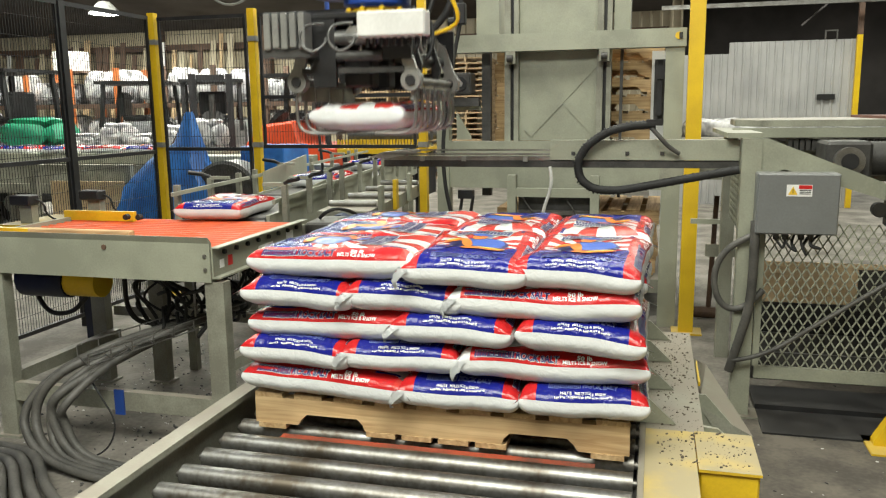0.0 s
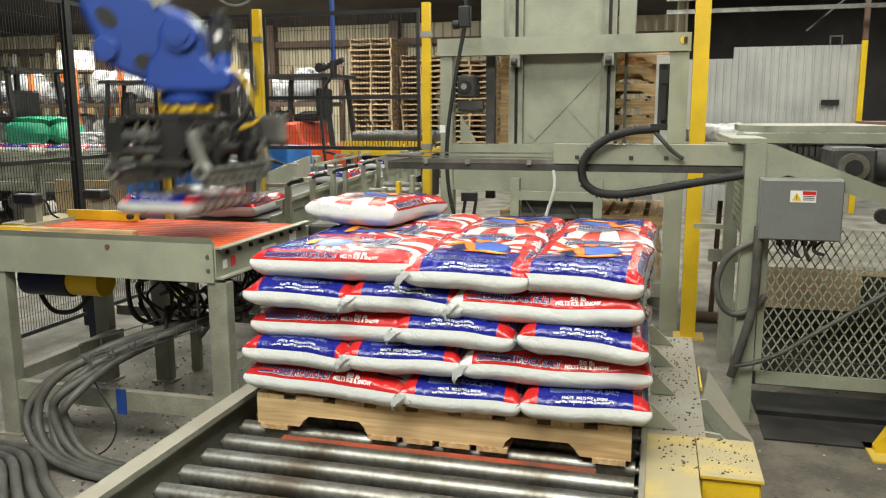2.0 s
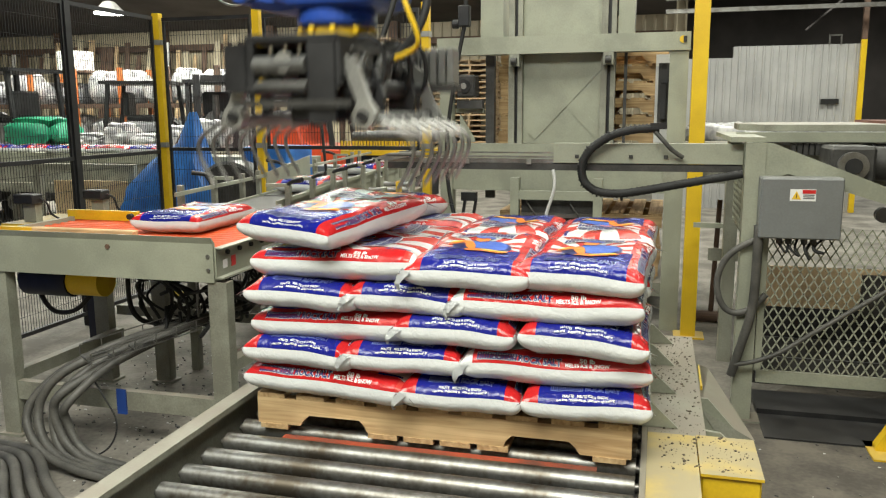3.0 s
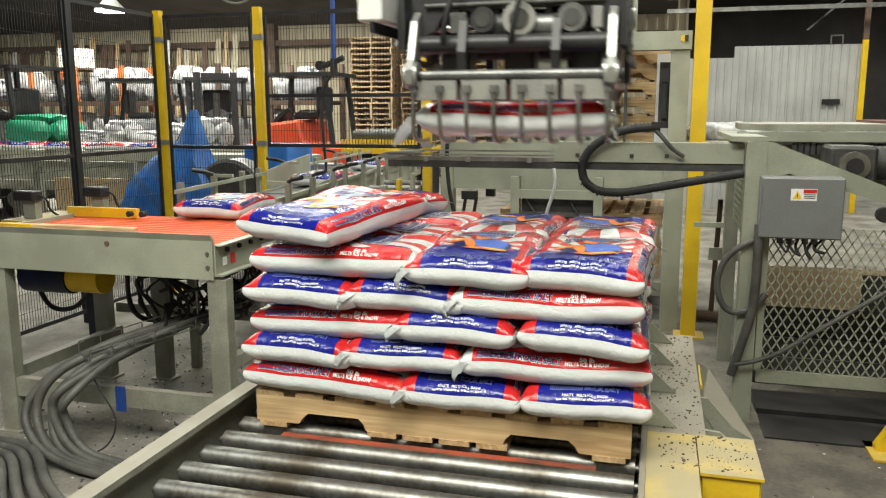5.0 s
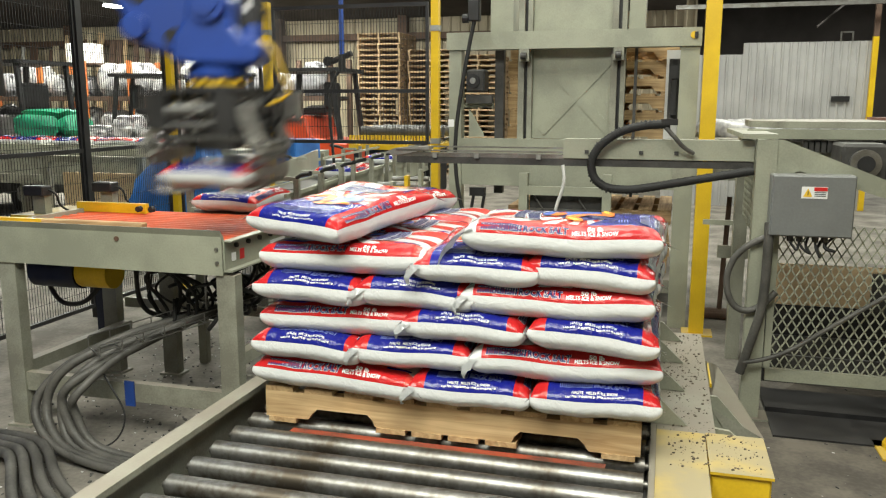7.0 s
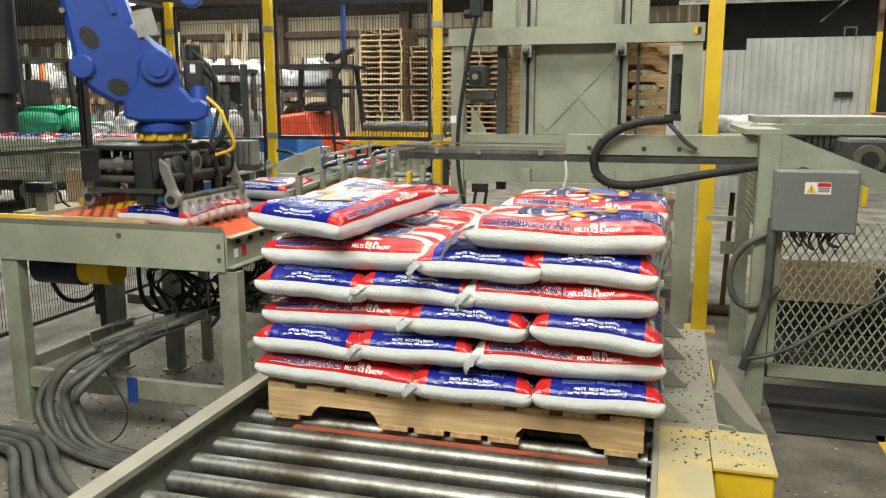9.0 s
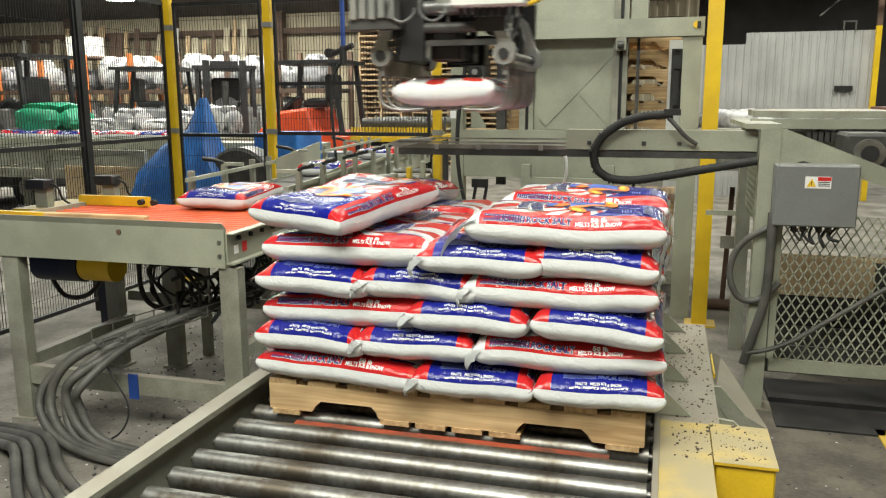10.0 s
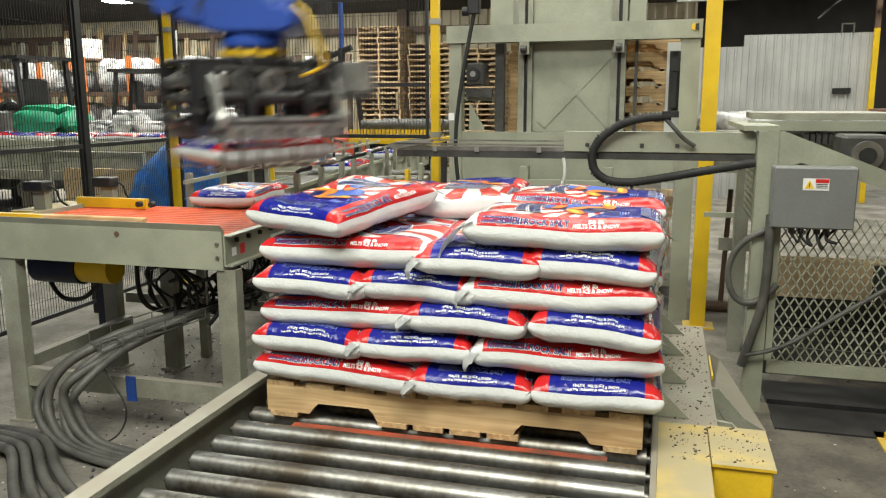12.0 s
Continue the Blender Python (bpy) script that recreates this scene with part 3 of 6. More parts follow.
# ---- roller conveyor under the pallet ----
conveyor = thing("roller_conveyor", pose(0, 0, 0), "low cream steel roller conveyor with worn steel rollers", "conveyor")
bm = bmesh.new()
prism(bm, [(-0.155, 0.30), (-0.155, 0.565), (-0.095, 0.565), (-0.095, 0.545), (-0.135, 0.545), (-0.135, 0.30)], "y", -1.9, 1.55)
part("side_rail", bm, CREAM_D, conveyor)
part("side_rail", B(1.245, 1.262, -1.9, 1.5, 0.30, 0.497), CREAM_D, conveyor)
rm = None
for i in range(27):
    y = -1.661 + 0.122 * i
    if rm is None:
        bm = C((-0.075, 0, 0), (1.232, 0, 0), 0.032, 24)
        cyl(bm, (-0.094, 0, 0), (-0.0751, 0, 0), 0.012, 10)
        cyl(bm, (1.2321, 0, 0), (1.244, 0, 0), 0.012, 10)
        first = part("roller", bm, ROLLER, conveyor, m=pose(0, y, ZR - 0.033), smooth=True)
        rm = first.data
    else:
        shared("roller", rm, conveyor, pose(0, y, ZR - 0.033, 37 * i, 0, 0))
part("floor_pan", B(-0.09, 1.24, -1.9, 1.5, 0.36, 0.372), GRIME, conveyor)
part("stop_bar", B(0.10, 1.12, -0.036, -0.004, 0.40, 0.484), surface("scuffed_red", (0.40, 0.075, 0.035), (0.16, 0.06, 0.04), 9, 0.6), conveyor, "scuffed red stop bar")
for x in (-0.145, 1.25):
    for y in (-1.6, -0.2, 1.4):
        part("leg", B(x - 0.03, x + 0.03, y, y + 0.08, 0, 0.302), CREAM_D, conveyor)
# flat cover plates beside the rollers
part("cover_plate", B(1.263, 1.447, 0.272, 1.47, 0.488, 0.498), CREAM_D, conveyor, "dusty cover plate littered with salt")
part("cover_plate", B(1.263, 1.412, -1.9, 0.268, 0.492, 0.502), YELLOW_D, conveyor, "dusty yellow cover plate")
part("cover_skirt", B(1.428, 1.444, 0.275, 1.46, 0.18, 0.486), CREAM_D, conveyor)
for y in (0.32, 0.66, 1.0, 1.32):
    bm = prism(bmesh.new(), [(1.19, 0.5), (1.19, 0.60), (1.27, 0.585), (1.36, 0.5)], "y", y, y + 0.012)
    part("guide_fin", bm, CREAM, conveyor)
bm = prism(bmesh.new(), [(1.447, 0.20), (1.447, 0.47), (1.50, 0.465), (1.575, 0.40), (1.575, 0.22)], "y", 0.40, 0.415)
part("end_bracket", bm, CREAM, conveyor)
bm = prism(bmesh.new(), [(1.447, 0.30), (1.447, 0.505), (1.47, 0.505), (1.60, 0.36)], "y", 0.62, 0.632)
part("end_bracket", bm, CREAM, conveyor)
bm = bmesh.new()
vs = [bm.verts.new(q) for q in ((1.45, 1.10, 0.49), (1.50, 1.10, 0.47), (1.64, 0.62, 0.36), (1.56, 0.60, 0.30), (1.45, 0.62, 0.46))]
bm.faces.new(vs)
bmesh.ops.solidify(bm, geom=bm.faces[:], thickness=0.01)
part("chute_flap", bm, CREAM_D, conveyor)
part("warning_tab", B(1.455, 1.462, 0.82, 1.10, 0.40, 0.485), YELLOW, conveyor, "yellow marker plate")
block = thing("drive_cover", pose(0, 0, 0), "boxy yellow chain-drive cover with dusty top beside the rollers", "drive cover")
part("housing", B(1.418, 1.583, -0.012, 0.262, 0.0, 0.497), YELLOW, block, bevel=0.006)
part("lid", B(1.415, 1.588, -0.02, 0.268, 0.4975, 0.506), YELLOW_D, block, "dusty scratched lid")
# spilled salt crumbs on the plates
bm = bmesh.new()
rc = random.Random(8)
for i in range(700):
    x, y = rc.uniform(1.28, 1.44), rc.uniform(0.28, 1.45)
    if rc.random() < 0.25:
        x, y = rc.uniform(1.30, 1.57), rc.uniform(0.0, 0.26)
    r = 0.0009 + 0.0042 * rc.random() ** 3
    zz = 0.498 if y > 0.272 else (0.506 if x > 1.42 else 0.502)
    g = bmesh.ops.create_icosphere(bm, subdivisions=1, radius=r)
    bmesh.ops.transform(bm, matrix=pose(x, y, zz + r * 0.3, rc.uniform(0, 90), 0, rc.uniform(0, 90)) @ Matrix.Diagonal((1.3, 1, 0.6, 1)), verts=g["verts"])
tagged(part("salt_crumbs", bm, DIRT), "brown salt crumbs and dirt on the plates", "crumbs", "", "stuff")


# ---- infeed table ----
table = thing("infeed_table", pose(0, 0, 0), "cream steel infeed table with orange rollers and a deep front beam", "roller table")
bm = prism(bmesh.new(), [(0.70, 0.815), (0.70, 0.985), (0.685, 1.014), (0.69, 1.014), (0.715, 0.99), (0.72, 0.985), (0.72, 0.84), (0.80, 0.83), (0.80, 0.815)], "x", -1.93, -0.566)
part("front_beam", bm, CREAM, table, "wide cream channel beam with scuffs")
part("bolt", C((-1.09, 0.695, 0.955), (-1.09, 0.70, 0.955), 0.012, 8), RUST, table)
for z in (0.87, 0.93):
    part("bolt", C((-0.59, 0.694, z), (-0.59, 0.70, z), 0.009, 8), STEEL, table)
bm = prism(bmesh.new(), [(-0.565, 0.83), (-0.565, 0.968), (-0.525, 0.968), (-0.525, 0.962), (-0.558, 0.962), (-0.558, 0.838), (-0.525, 0.838), (-0.525, 0.83)], "y", 0.71, 1.62)
part("side_panel", bm, CREAM, table)
for i in range(8):
    y = 0.80 + 0.105 * i
    part("roller_stud", C((-0.558, y, 0.936), (-0.545, y, 0.936), 0.011, 8), RUBBER, table)
part("sticker", B(-0.5575, -0.5555, 0.765, 0.80, 0.868, 0.905), INK_WHITE, table)
part("sticker", B(-0.5575, -0.5555, 0.835, 0.872, 0.866, 0.912), INK_RED, table, "red and black warning sticker")
part("sticker", B(-0.5575, -0.5555, 1.12, 1.27, 0.875, 0.905), INK_WHITE, table)
part("sticker", B(-0.5575, -0.5555, 1.42, 1.50, 0.87, 0.93), INK_WHITE, table)
rm = None
for i in range(15):
    y = 0.79 + 0.058 * i
    if rm is None:
        ob = part("roller", C((-1.90, 0, 0), (-0.572, 0, 0), 0.0235, 16), ORANGE, table, "bright orange coated roller", m=pose(0, y, 0.927), smooth=True)
        rm = ob.data
    else:
        shared("roller", rm, table, pose(0, y, 0.927, 25 * i, 0, 0))
# added sheet that keeps lamp light from falling through the rollers
part("under_pan", B(-1.90, -0.572, 0.81, 1.60, 0.84, 0.848), GRIME, table, "added dark sheet under the rollers that blocks light")
part("end_plate", B(-1.93, -1.905, 0.72, 1.62, 0.83, 0.968), CREAM, table)
part("rear_beam", B(-2.15, -0.57, 1.66, 1.70, 0.83, 0.93), CREAM_D, table)
for x, y in ((-0.605, 0.71), (-1.76, 0.71), (-0.66, 1.56), (-1.50, 1.56), (-1.84, 1.50)):
    part("leg", B(x, x + 0.09, y, y + 0.06, 0.012, 0.815), CREAM_D, table)
    part("foot_plate", B(x - 0.02, x + 0.11, y - 0.02, y + 0.08, 0, 0.012), CREAM_D, table)
part("cross_rail", B(-1.67, -0.605, 0.72, 0.76, 0.185, 0.275), CREAM_D, table)
part("cross_rail", B(-1.75, -0.66, 1.575, 1.605, 0.385, 0.44), CREAM_D, table)
part("cross_rail", B(-0.59, -0.54, 0.77, 1.56, 0.385, 0.44), CREAM_D, table)
part("cross_rail", B(-1.75, -1.70, 0.77, 1.56, 0.25, 0.31), CREAM_D, table)
part("sensor_shelf", B(-2.20, -1.931, 1.26, 1.70, 0.90, 0.949), YELLOW_D, table)
part("tape_flag", B(-1.115, -1.065, 0.712, 0.7195, 0.165, 0.285), TAPE, table, "strip of blue tape")
part("yellow_guide", B(-1.95, -1.50, 1.48, 1.51, 0.952, 1.005), YELLOW, table, "yellow guide rail")
part("yellow_guide", B(-1.95, -1.60, 0.86, 0.89, 0.952, 1.0), YELLOW, table)
for x in (-1.50, -1.42):
    part("knob", C((x, 1.41, 0.985), (x, 1.438, 0.985), 0.016, 10), RUBBER, table)
stop = tagged(part("stop_block", B(-1.62, -1.06, 0.84, 0.885, 0.952, 1.004), WOOD, bevel=0.004), "pale wooden stop block on the roller table", "wood block")
for x, y in ((-2.07, 1.33), (-1.86, 1.62)):
    s = thing("photo_sensor", pose(x, y, 0.95), "black photo sensor on a cream bracket at the table", "sensor", "sensors at the table")
    part("bracket", B(-0.04, 0.04, 0.0, 0.05, 0, 0.10), CREAM_D, s)
    part("sensor_head", B(-0.075, 0.055, -0.03, 0.05, 0.10, 0.155), BLACK, s, bevel=0.006)
    part("lens", C((-0.078, 0.01, 0.128), (-0.0752, 0.01, 0.128), 0.015, 10), CHROME, s)
    part("stem", C((-0.03, 0.06, 0.0), (-0.03, 0.06, 0.10), 0.02, 10), BLACK, s)
    tube("sensor_wire", [(0.05, 0.02, 0.13), (0.10, 0.03, 0.12), (0.09, 0.05, 0.03), (0.14, 0.1, 0.0)], 0.006, RUBBER, s)


# ---- robot ----
ROBOT_AT = (-2.45, 0.45, 0.0)
robot = thing("palletizing_robot", pose(*ROBOT_AT), "blue industrial palletizing robot arm with parallel links", "robot")
bm = B(-0.42, 0.28, -0.42, 0.24, 0, 0.05)
cyl(bm, (0, 0, 0.05), (0, 0, 1.25), 0.27, 32)
part("pedestal", bm, BLUE, robot)
robot_column = part("column", C((0, 0, 1.251), (0, 0, 1.47), 0.34, 32), BLUE, robot, bevel=0.01)
for y0, y1 in ((-0.30, -0.16), (0.16, 0.30)):
    bm = prism(bmesh.new(), [(-0.34, 1.47), (-0.34, 1.80), (-0.1, 1.97), (0.40, 1.97), (0.46, 1.80), (0.36, 1.47)], "y", y0, y1)
    part("shoulder_cheek", bm, BLUE, robot_column, bevel=0.01)
part("motor", C((0.28, -0.52, 1.8), (0.28, -0.305, 1.8), 0.11, 20), BLACK, robot_column, "black servo motor")
part("balancer", C((0.76, -0.02, 1.58), (0.76, -0.02, 2.05), 0.10, 20), BLACK, robot_column, "black balancer with a white label", smooth=True)
part("balancer_neck", C((0.76, -0.02, 1.40), (0.76, -0.02, 1.579), 0.07, 20), BLACK, robot_column, smooth=True)
part("balancer_bracket", B(0.40, 0.68, -0.30, -0.02, 1.62, 1.70), BLUE, robot_column)
part("balancer_label", B(0.72, 0.80, -0.125, -0.118, 1.74, 1.86), INK_WHITE, robot_column)


def arm_profile(length, wa, wb, thick):
    """A cast arm, tapered along x, with rounded ends and a recess."""
    bm = bmesh.new()
    n = 10
    pts = [(-math.sin(math.pi * i / n) * wa * 0.9, math.cos(math.pi * i / n) * wa) for i in range(n + 1)]
    pts += [(length + math.sin(math.pi * i / n) * wb * 0.9, -math.cos(math.pi * i / n) * wb) for i in range(n + 1)]
    prism(bm, pts, "y", -thick / 2, thick / 2)
    return bm


robot_lower = part("lower_arm", arm_profile(1.9, 0.20, 0.17, 0.26), BLUE, robot, bevel=0.02)
# forearm: a slim casting with a broad hooked end; its bend axis sits on the hook
side = [(-0.2, 0.14), (0.2, 0.16), (1.0, 0.02), (1.42, -0.06), (1.68, -0.05), (1.79, 0.03), (1.84, 0.075), (1.93, 0.08), (1.99, 0.02), (2.01, -0.08), (2.05, -0.15),
        (2.02, -0.24), (1.95, -0.31), (1.88, -0.36), (1.81, -0.375), (1.75, -0.35), (1.45, -0.325), (0.9, -0.29), (0.1, -0.2), (-0.2, -0.14)]
robot_fore = part("forearm", prism(bmesh.new(), side, "y", -0.12, 0.12), BLUE, robot, bevel=0.024)
part("pivot", C((1.9, -0.18, 0.0), (1.9, 0.18, 0.0), 0.078, 24), BLUE, robot_fore, smooth=True, bevel=0.006)
part("pivot_cap", C((1.9, -0.192, 0), (1.9, -0.1805, 0), 0.045, 20), BLUE, robot_fore)
part("link_pivot", C((1.82, -0.15, -0.325), (1.82, 0.15, -0.325), 0.055, 20), BLUE, robot_fore, smooth=True, bevel=0.006)
part("elbow_pivot", C((0.0, -0.25, 0.0), (0.0, 0.25, 0.0), 0.19, 24), BLUE, robot_fore, smooth=True, bevel=0.008)
for s in (-1, 1):
    # black ovals laid on the casting paint the shadows of its hollows
    for cx, cz, rx, rz, turn in ((1.70, -0.255, 0.055, 0.036, 0.35), (1.945, -0.20, 0.050, 0.040, 0.9)):
        part("recess", prism(bmesh.new(), oval(cx, cz, rx, rz, turn=turn), "y", *sorted((s * 0.118, s * 0.1235))), INK_BLACK, robot_fore)
    part("cast_rib", prism(bmesh.new(), [(0.3, -0.10), (1.40, -0.15), (1.62, -0.13), (1.62, -0.105), (1.40, -0.12), (0.3, -0.06)], "y", *sorted((s * 0.117, s * 0.134))), BLUE, robot_fore)
    for cx, cz in ((1.52, -0.11), (1.56, -0.33), (1.86, -0.30)):
        part("bolt_head", C((cx, s * 0.118, cz), (cx, s * 0.132, cz), 0.013, 8), STEEL, robot_fore)
part("rating_plate", B(1.63, 1.75, -0.135, -0.1205, -0.045, 0.05), PLATE, robot_fore, "blank pale metal plate")
bm = B(-0.05, 1.75, 0.15, 0.20, -0.04, 0.04)
for x in (0, 1.70):
    cyl(bm, (x, 0.13, 0), (x, 0.225, 0), 0.062, 20)
robot_rod = part("link_rod", bm, BLUE, robot, bevel=0.006)
# wrist: level housing that hangs from the bend axis, with flange, motor and connector hood
bm = prism(bmesh.new(), [(-0.09, 0.03), (-0.10, -0.06), (-0.16, -0.15), (-0.17, -0.235), (-0.10, -0.255), (0.16, -0.255), (0.215, -0.235), (0.225, -0.17), (0.19, -0.145), (0.15, -0.15), (0.10, -0.09), (0.075, 0.02), (0.03, 0.075), (-0.05, 0.075)], "y", -0.15, 0.15)
cyl(bm, (0.0, 0, -0.315), (0.0, 0, -0.2555), 0.135, 32)
robot_wrist = part("wrist", bm, BLUE, robot, bevel=0.014)
part("flange", C((0.0, 0, -0.345), (0.0, 0, -0.3155), 0.112, 32), YELLOW_D, robot_wrist, "dull yellow tool flange")
for k in range(10):
    a = k * math.pi / 5
    part("flange_bolt", C((0.124 * math.cos(a), 0.124 * math.sin(a), -0.338), (0.124 * math.cos(a), 0.124 * math.sin(a), -0.3155), 0.011, 8), YELLOW, robot_wrist)
bm = B(0.11, 0.20, -0.05, 0.05, -0.12, 0.04)
cyl(bm, (0.155, 0, 0.0405), (0.155, 0, 0.12), 0.036, 16)
part("servo_motor", bm, BLACK, robot_wrist, "black servo motor with a white label", bevel=0.008)
part("motor_label", B(0.14, 0.165, -0.0535, -0.0505, -0.02, 0.02), INK_WHITE, robot_wrist)
part("hood", C((0.175, -0.09, -0.145), (0.175, -0.09, -0.085), 0.045, 20, 0.036), BLUE, robot_wrist, smooth=True)
tube("hose", [(0.20, -0.10, -0.13), (0.27, -0.13, -0.18), (0.30, -0.14, -0.27), (0.34, -0.13, -0.36), (0.32, -0.10, -0.40), (0.24, -0.08, -0.42)], 0.008, YELLOW, robot_wrist, "yellow air hose")
tube("hose", [(0.20, 0.08, 0.0), (0.28, 0.10, -0.08), (0.31, 0.06, -0.22), (0.27, 0.02, -0.36), (0.18, 0, -0.43)], 0.014, RUBBER, robot_wrist, "black ribbed cable hose")
tube("hose", [(0.16, -0.06, 0.08), (0.24, -0.08, 0.02), (0.29, -0.1, -0.15), (0.22, -0.14, -0.36)], 0.009, RUBBER, robot_wrist)


# ---- gripper: origin at the middle of its body; long axis y ----
gripper = thing("bag_gripper", pose(0, 0, 0), "black steel robot bag gripper with two folding tine combs", "gripper")
HX, HY, HZ = 0.225, 0.285, -0.135
bm = B(-0.16, 0.16, -0.325, 0.325, 0.090, 0.112)
cyl(bm, (0, 0, 0.1121), (0, 0, 0.125), 0.13, 28)
part("mounting_plate", bm, BLACK, gripper, bevel=0.004)
for s in (-1, 1):
    # side frame: a narrow top strip with drop plates at its ends and middle
    bm = prism(bmesh.new(), [(-0.325, 0.088), (-0.325, -0.045), (-0.235, -0.005), (-0.20, 0.055), (0.20, 0.055), (0.235, -0.005), (0.325, -0.045), (0.325, 0.088)], "x", *sorted((s * 0.150, s * 0.164)))
    part("side_plate", bm, BLACK, gripper)
    for y in (-HY, HY):
        bm = prism(bmesh.new(), [(s * 0.165, 0.05), (s * 0.205, 0.02), (s * 0.245, -0.09), (s * 0.268, -0.12), (s * 0.262, -0.16), (s * 0.225, -0.175), (s * 0.190, -0.15), (s * 0.20, -0.09), (s * 0.165, 0.0)], "y", y - 0.010, y + 0.010)
        cyl(bm, (s * HX, y - 0.020, HZ), (s * HX, y + 0.020, HZ), 0.038, 20)
        part("hinge_arm", bm, PLATE, gripper, "worn pale aluminium hinge arm")
        part("hinge_pin", C((s * HX, y - 0.028, HZ), (s * HX, y + 0.028, HZ), 0.019, 12), BLACK, gripper)
    part("cross_beam", C((s * 0.175, -0.275, -0.045), (s * 0.175, 0.275, -0.045), 0.026, 14), BLACK, gripper, smooth=True)
    part("air_cylinder", C((s * 0.13, -0.20, 0.005), (s * 0.13, 0.03, 0.005), 0.036, 18), GRIPGREY, gripper, "grey aluminium air cylinder", smooth=True)
    part("cylinder_head", C((s * 0.13, 0.031, 0.005), (s * 0.13, 0.055, 0.005), 0.042, 18), BLACK, gripper, smooth=True)
    part("piston_rod", C((s * 0.13, 0.056, 0.005), (s * 0.13, 0.25, 0.005), 0.011, 10), CHROME, gripper, smooth=True)
    for y in (-0.13, 0.14):
        part("clamp_arm", prism(bmesh.new(), [(s * 0.165, 0.03), (s * 0.195, 0.02), (s * 0.225, -0.07), (s * 0.215, -0.13), (s * 0.190, -0.12), (s * 0.185, -0.06)], "y", y - 0.012, y + 0.012), BLACK, gripper)
    # valves and couplings on the flank
    for y, r, mat in ((-0.17, 0.040, GRIPGREY), (-0.02, 0.048, PLATE), (0.085, 0.036, BLACK)):
        part("lock_ring", C((s * 0.166, y, 0.022), (s * 0.186, y, 0.022), r, 18), mat, gripper)
        part("ring_bore", C((s * 0.1861, y, 0.022), (s * 0.190, y, 0.022), r * 0.6, 14), GRIME, gripper)
    part("coupling_block", B(*sorted((s * 0.166, s * 0.182)), -0.255, -0.225, -0.01, 0.05), PLATE, gripper, bevel=0.003)
    part("coupling_block", B(*sorted((s * 0.166, s * 0.178)), 0.135, 0.185, -0.015, 0.045), GRIPGREY, gripper, bevel=0.003)
    part("air_line", C((s * 0.172, -0.26, 0.07), (s * 0.172, 0.26, 0.066), 0.006, 8), CONDUIT, gripper)
for y in (-0.10, 0.10):
    part("cross_plate", B(-0.149, 0.149, y - 0.008, y + 0.008, -0.02, 0.089), BLACK, gripper)
for s in (-1, 1):
    y = s * 0.315
    part("end_plate", B(-0.235, -0.13, y - 0.010, y + 0.010, -0.06, 0.089), BLACK, gripper)
    part("end_plate", B(0.055, 0.145, y - 0.010, y + 0.010, -0.155, 0.089), BLACK, gripper, "black steel drop plate")
    part("stop_cylinder", C((-0.128, y, 0.022), (0.052, y, 0.022), 0.026, 16), GRIPGREY, gripper, "grey aluminium cylinder", smooth=True)
    part("stop_cylinder", C((-0.128, y, -0.045), (0.052, y, -0.045), 0.018, 16), GRIME, gripper, smooth=True)
    part("tie_bar", B(-0.20, 0.20, y - 0.024, y - 0.011, -0.105, -0.085), GRIME, gripper)
    for x in (-0.09, -0.04, 0.01):
        part("fitting", C((x, y - s * 0.03, 0.055), (x, y - s * 0.03, 0.08), 0.010, 8), CHROME, gripper)
    part("hose_ring", C((-0.02, y + s * 0.012, 0.03), (-0.02, y + s * 0.022, 0.03), 0.03, 16), PLATE, gripper)
for y in (-0.20, 0.0, 0.20):
    part("press_block", B(-0.055, 0.055, y - 0.045, y + 0.045, -0.155, -0.050), BLACK, gripper, "black press-down block", bevel=0.008)
    part("press_rod", C((0, y, -0.05), (0, y, 0.089), 0.014, 12), CHROME, gripper, smooth=True)
part("valve_box", B(-0.315, -0.065, 0.345, 0.42, 0.012, 0.100), WHITE, gripper, "pale grey valve box", bevel=0.006)
part("valve_bracket", B(-0.16, -0.08, 0.326, 0.344, 0.02, 0.085), BLACK, gripper)
for i in range(9):
    x = -0.30 + 0.026 * i
    part("valve_stub", C((x, 0.38, -0.018), (x, 0.38, 0.0115), 0.008, 8), BLACK, gripper)
for i in range(5):
    x = 0.135 + 0.034 * i
    part("valve_slice", B(x, x + 0.026, 0.345, 0.415, -0.02 + 0.004 * (i % 2), 0.108), PLATE, gripper, bevel=0.003)
part("valve_manifold", B(0.12, 0.31, 0.326, 0.40, -0.05, -0.0205), GRIME, gripper)
for x in (-0.02, 0.09):
    tube("air_hose", [(x, 0.34, 0.07), (x + 0.05, 0.41, 0.07), (x + 0.07, 0.42, 0.0), (x + 0.02, 0.41, -0.04), (x - 0.02, 0.37, 0.0), (x, 0.33, 0.02)], 0.005, GRIPGREY, gripper)
for x, y in ((0.2, -0.16), (0.2, 0.06), (-0.2, -0.05), (-0.2, 0.15), (0.2, 0.22)):
    tube("air_hose", [(x * 0.6, y, 0.10), (x * 1.0, y, 0.13), (x * 1.15, y + 0.03, 0.05), (x * 1.05, y + 0.05, -0.05), (x * 0.8, y + 0.06, -0.06)], 0.008, RUBBER, gripper)


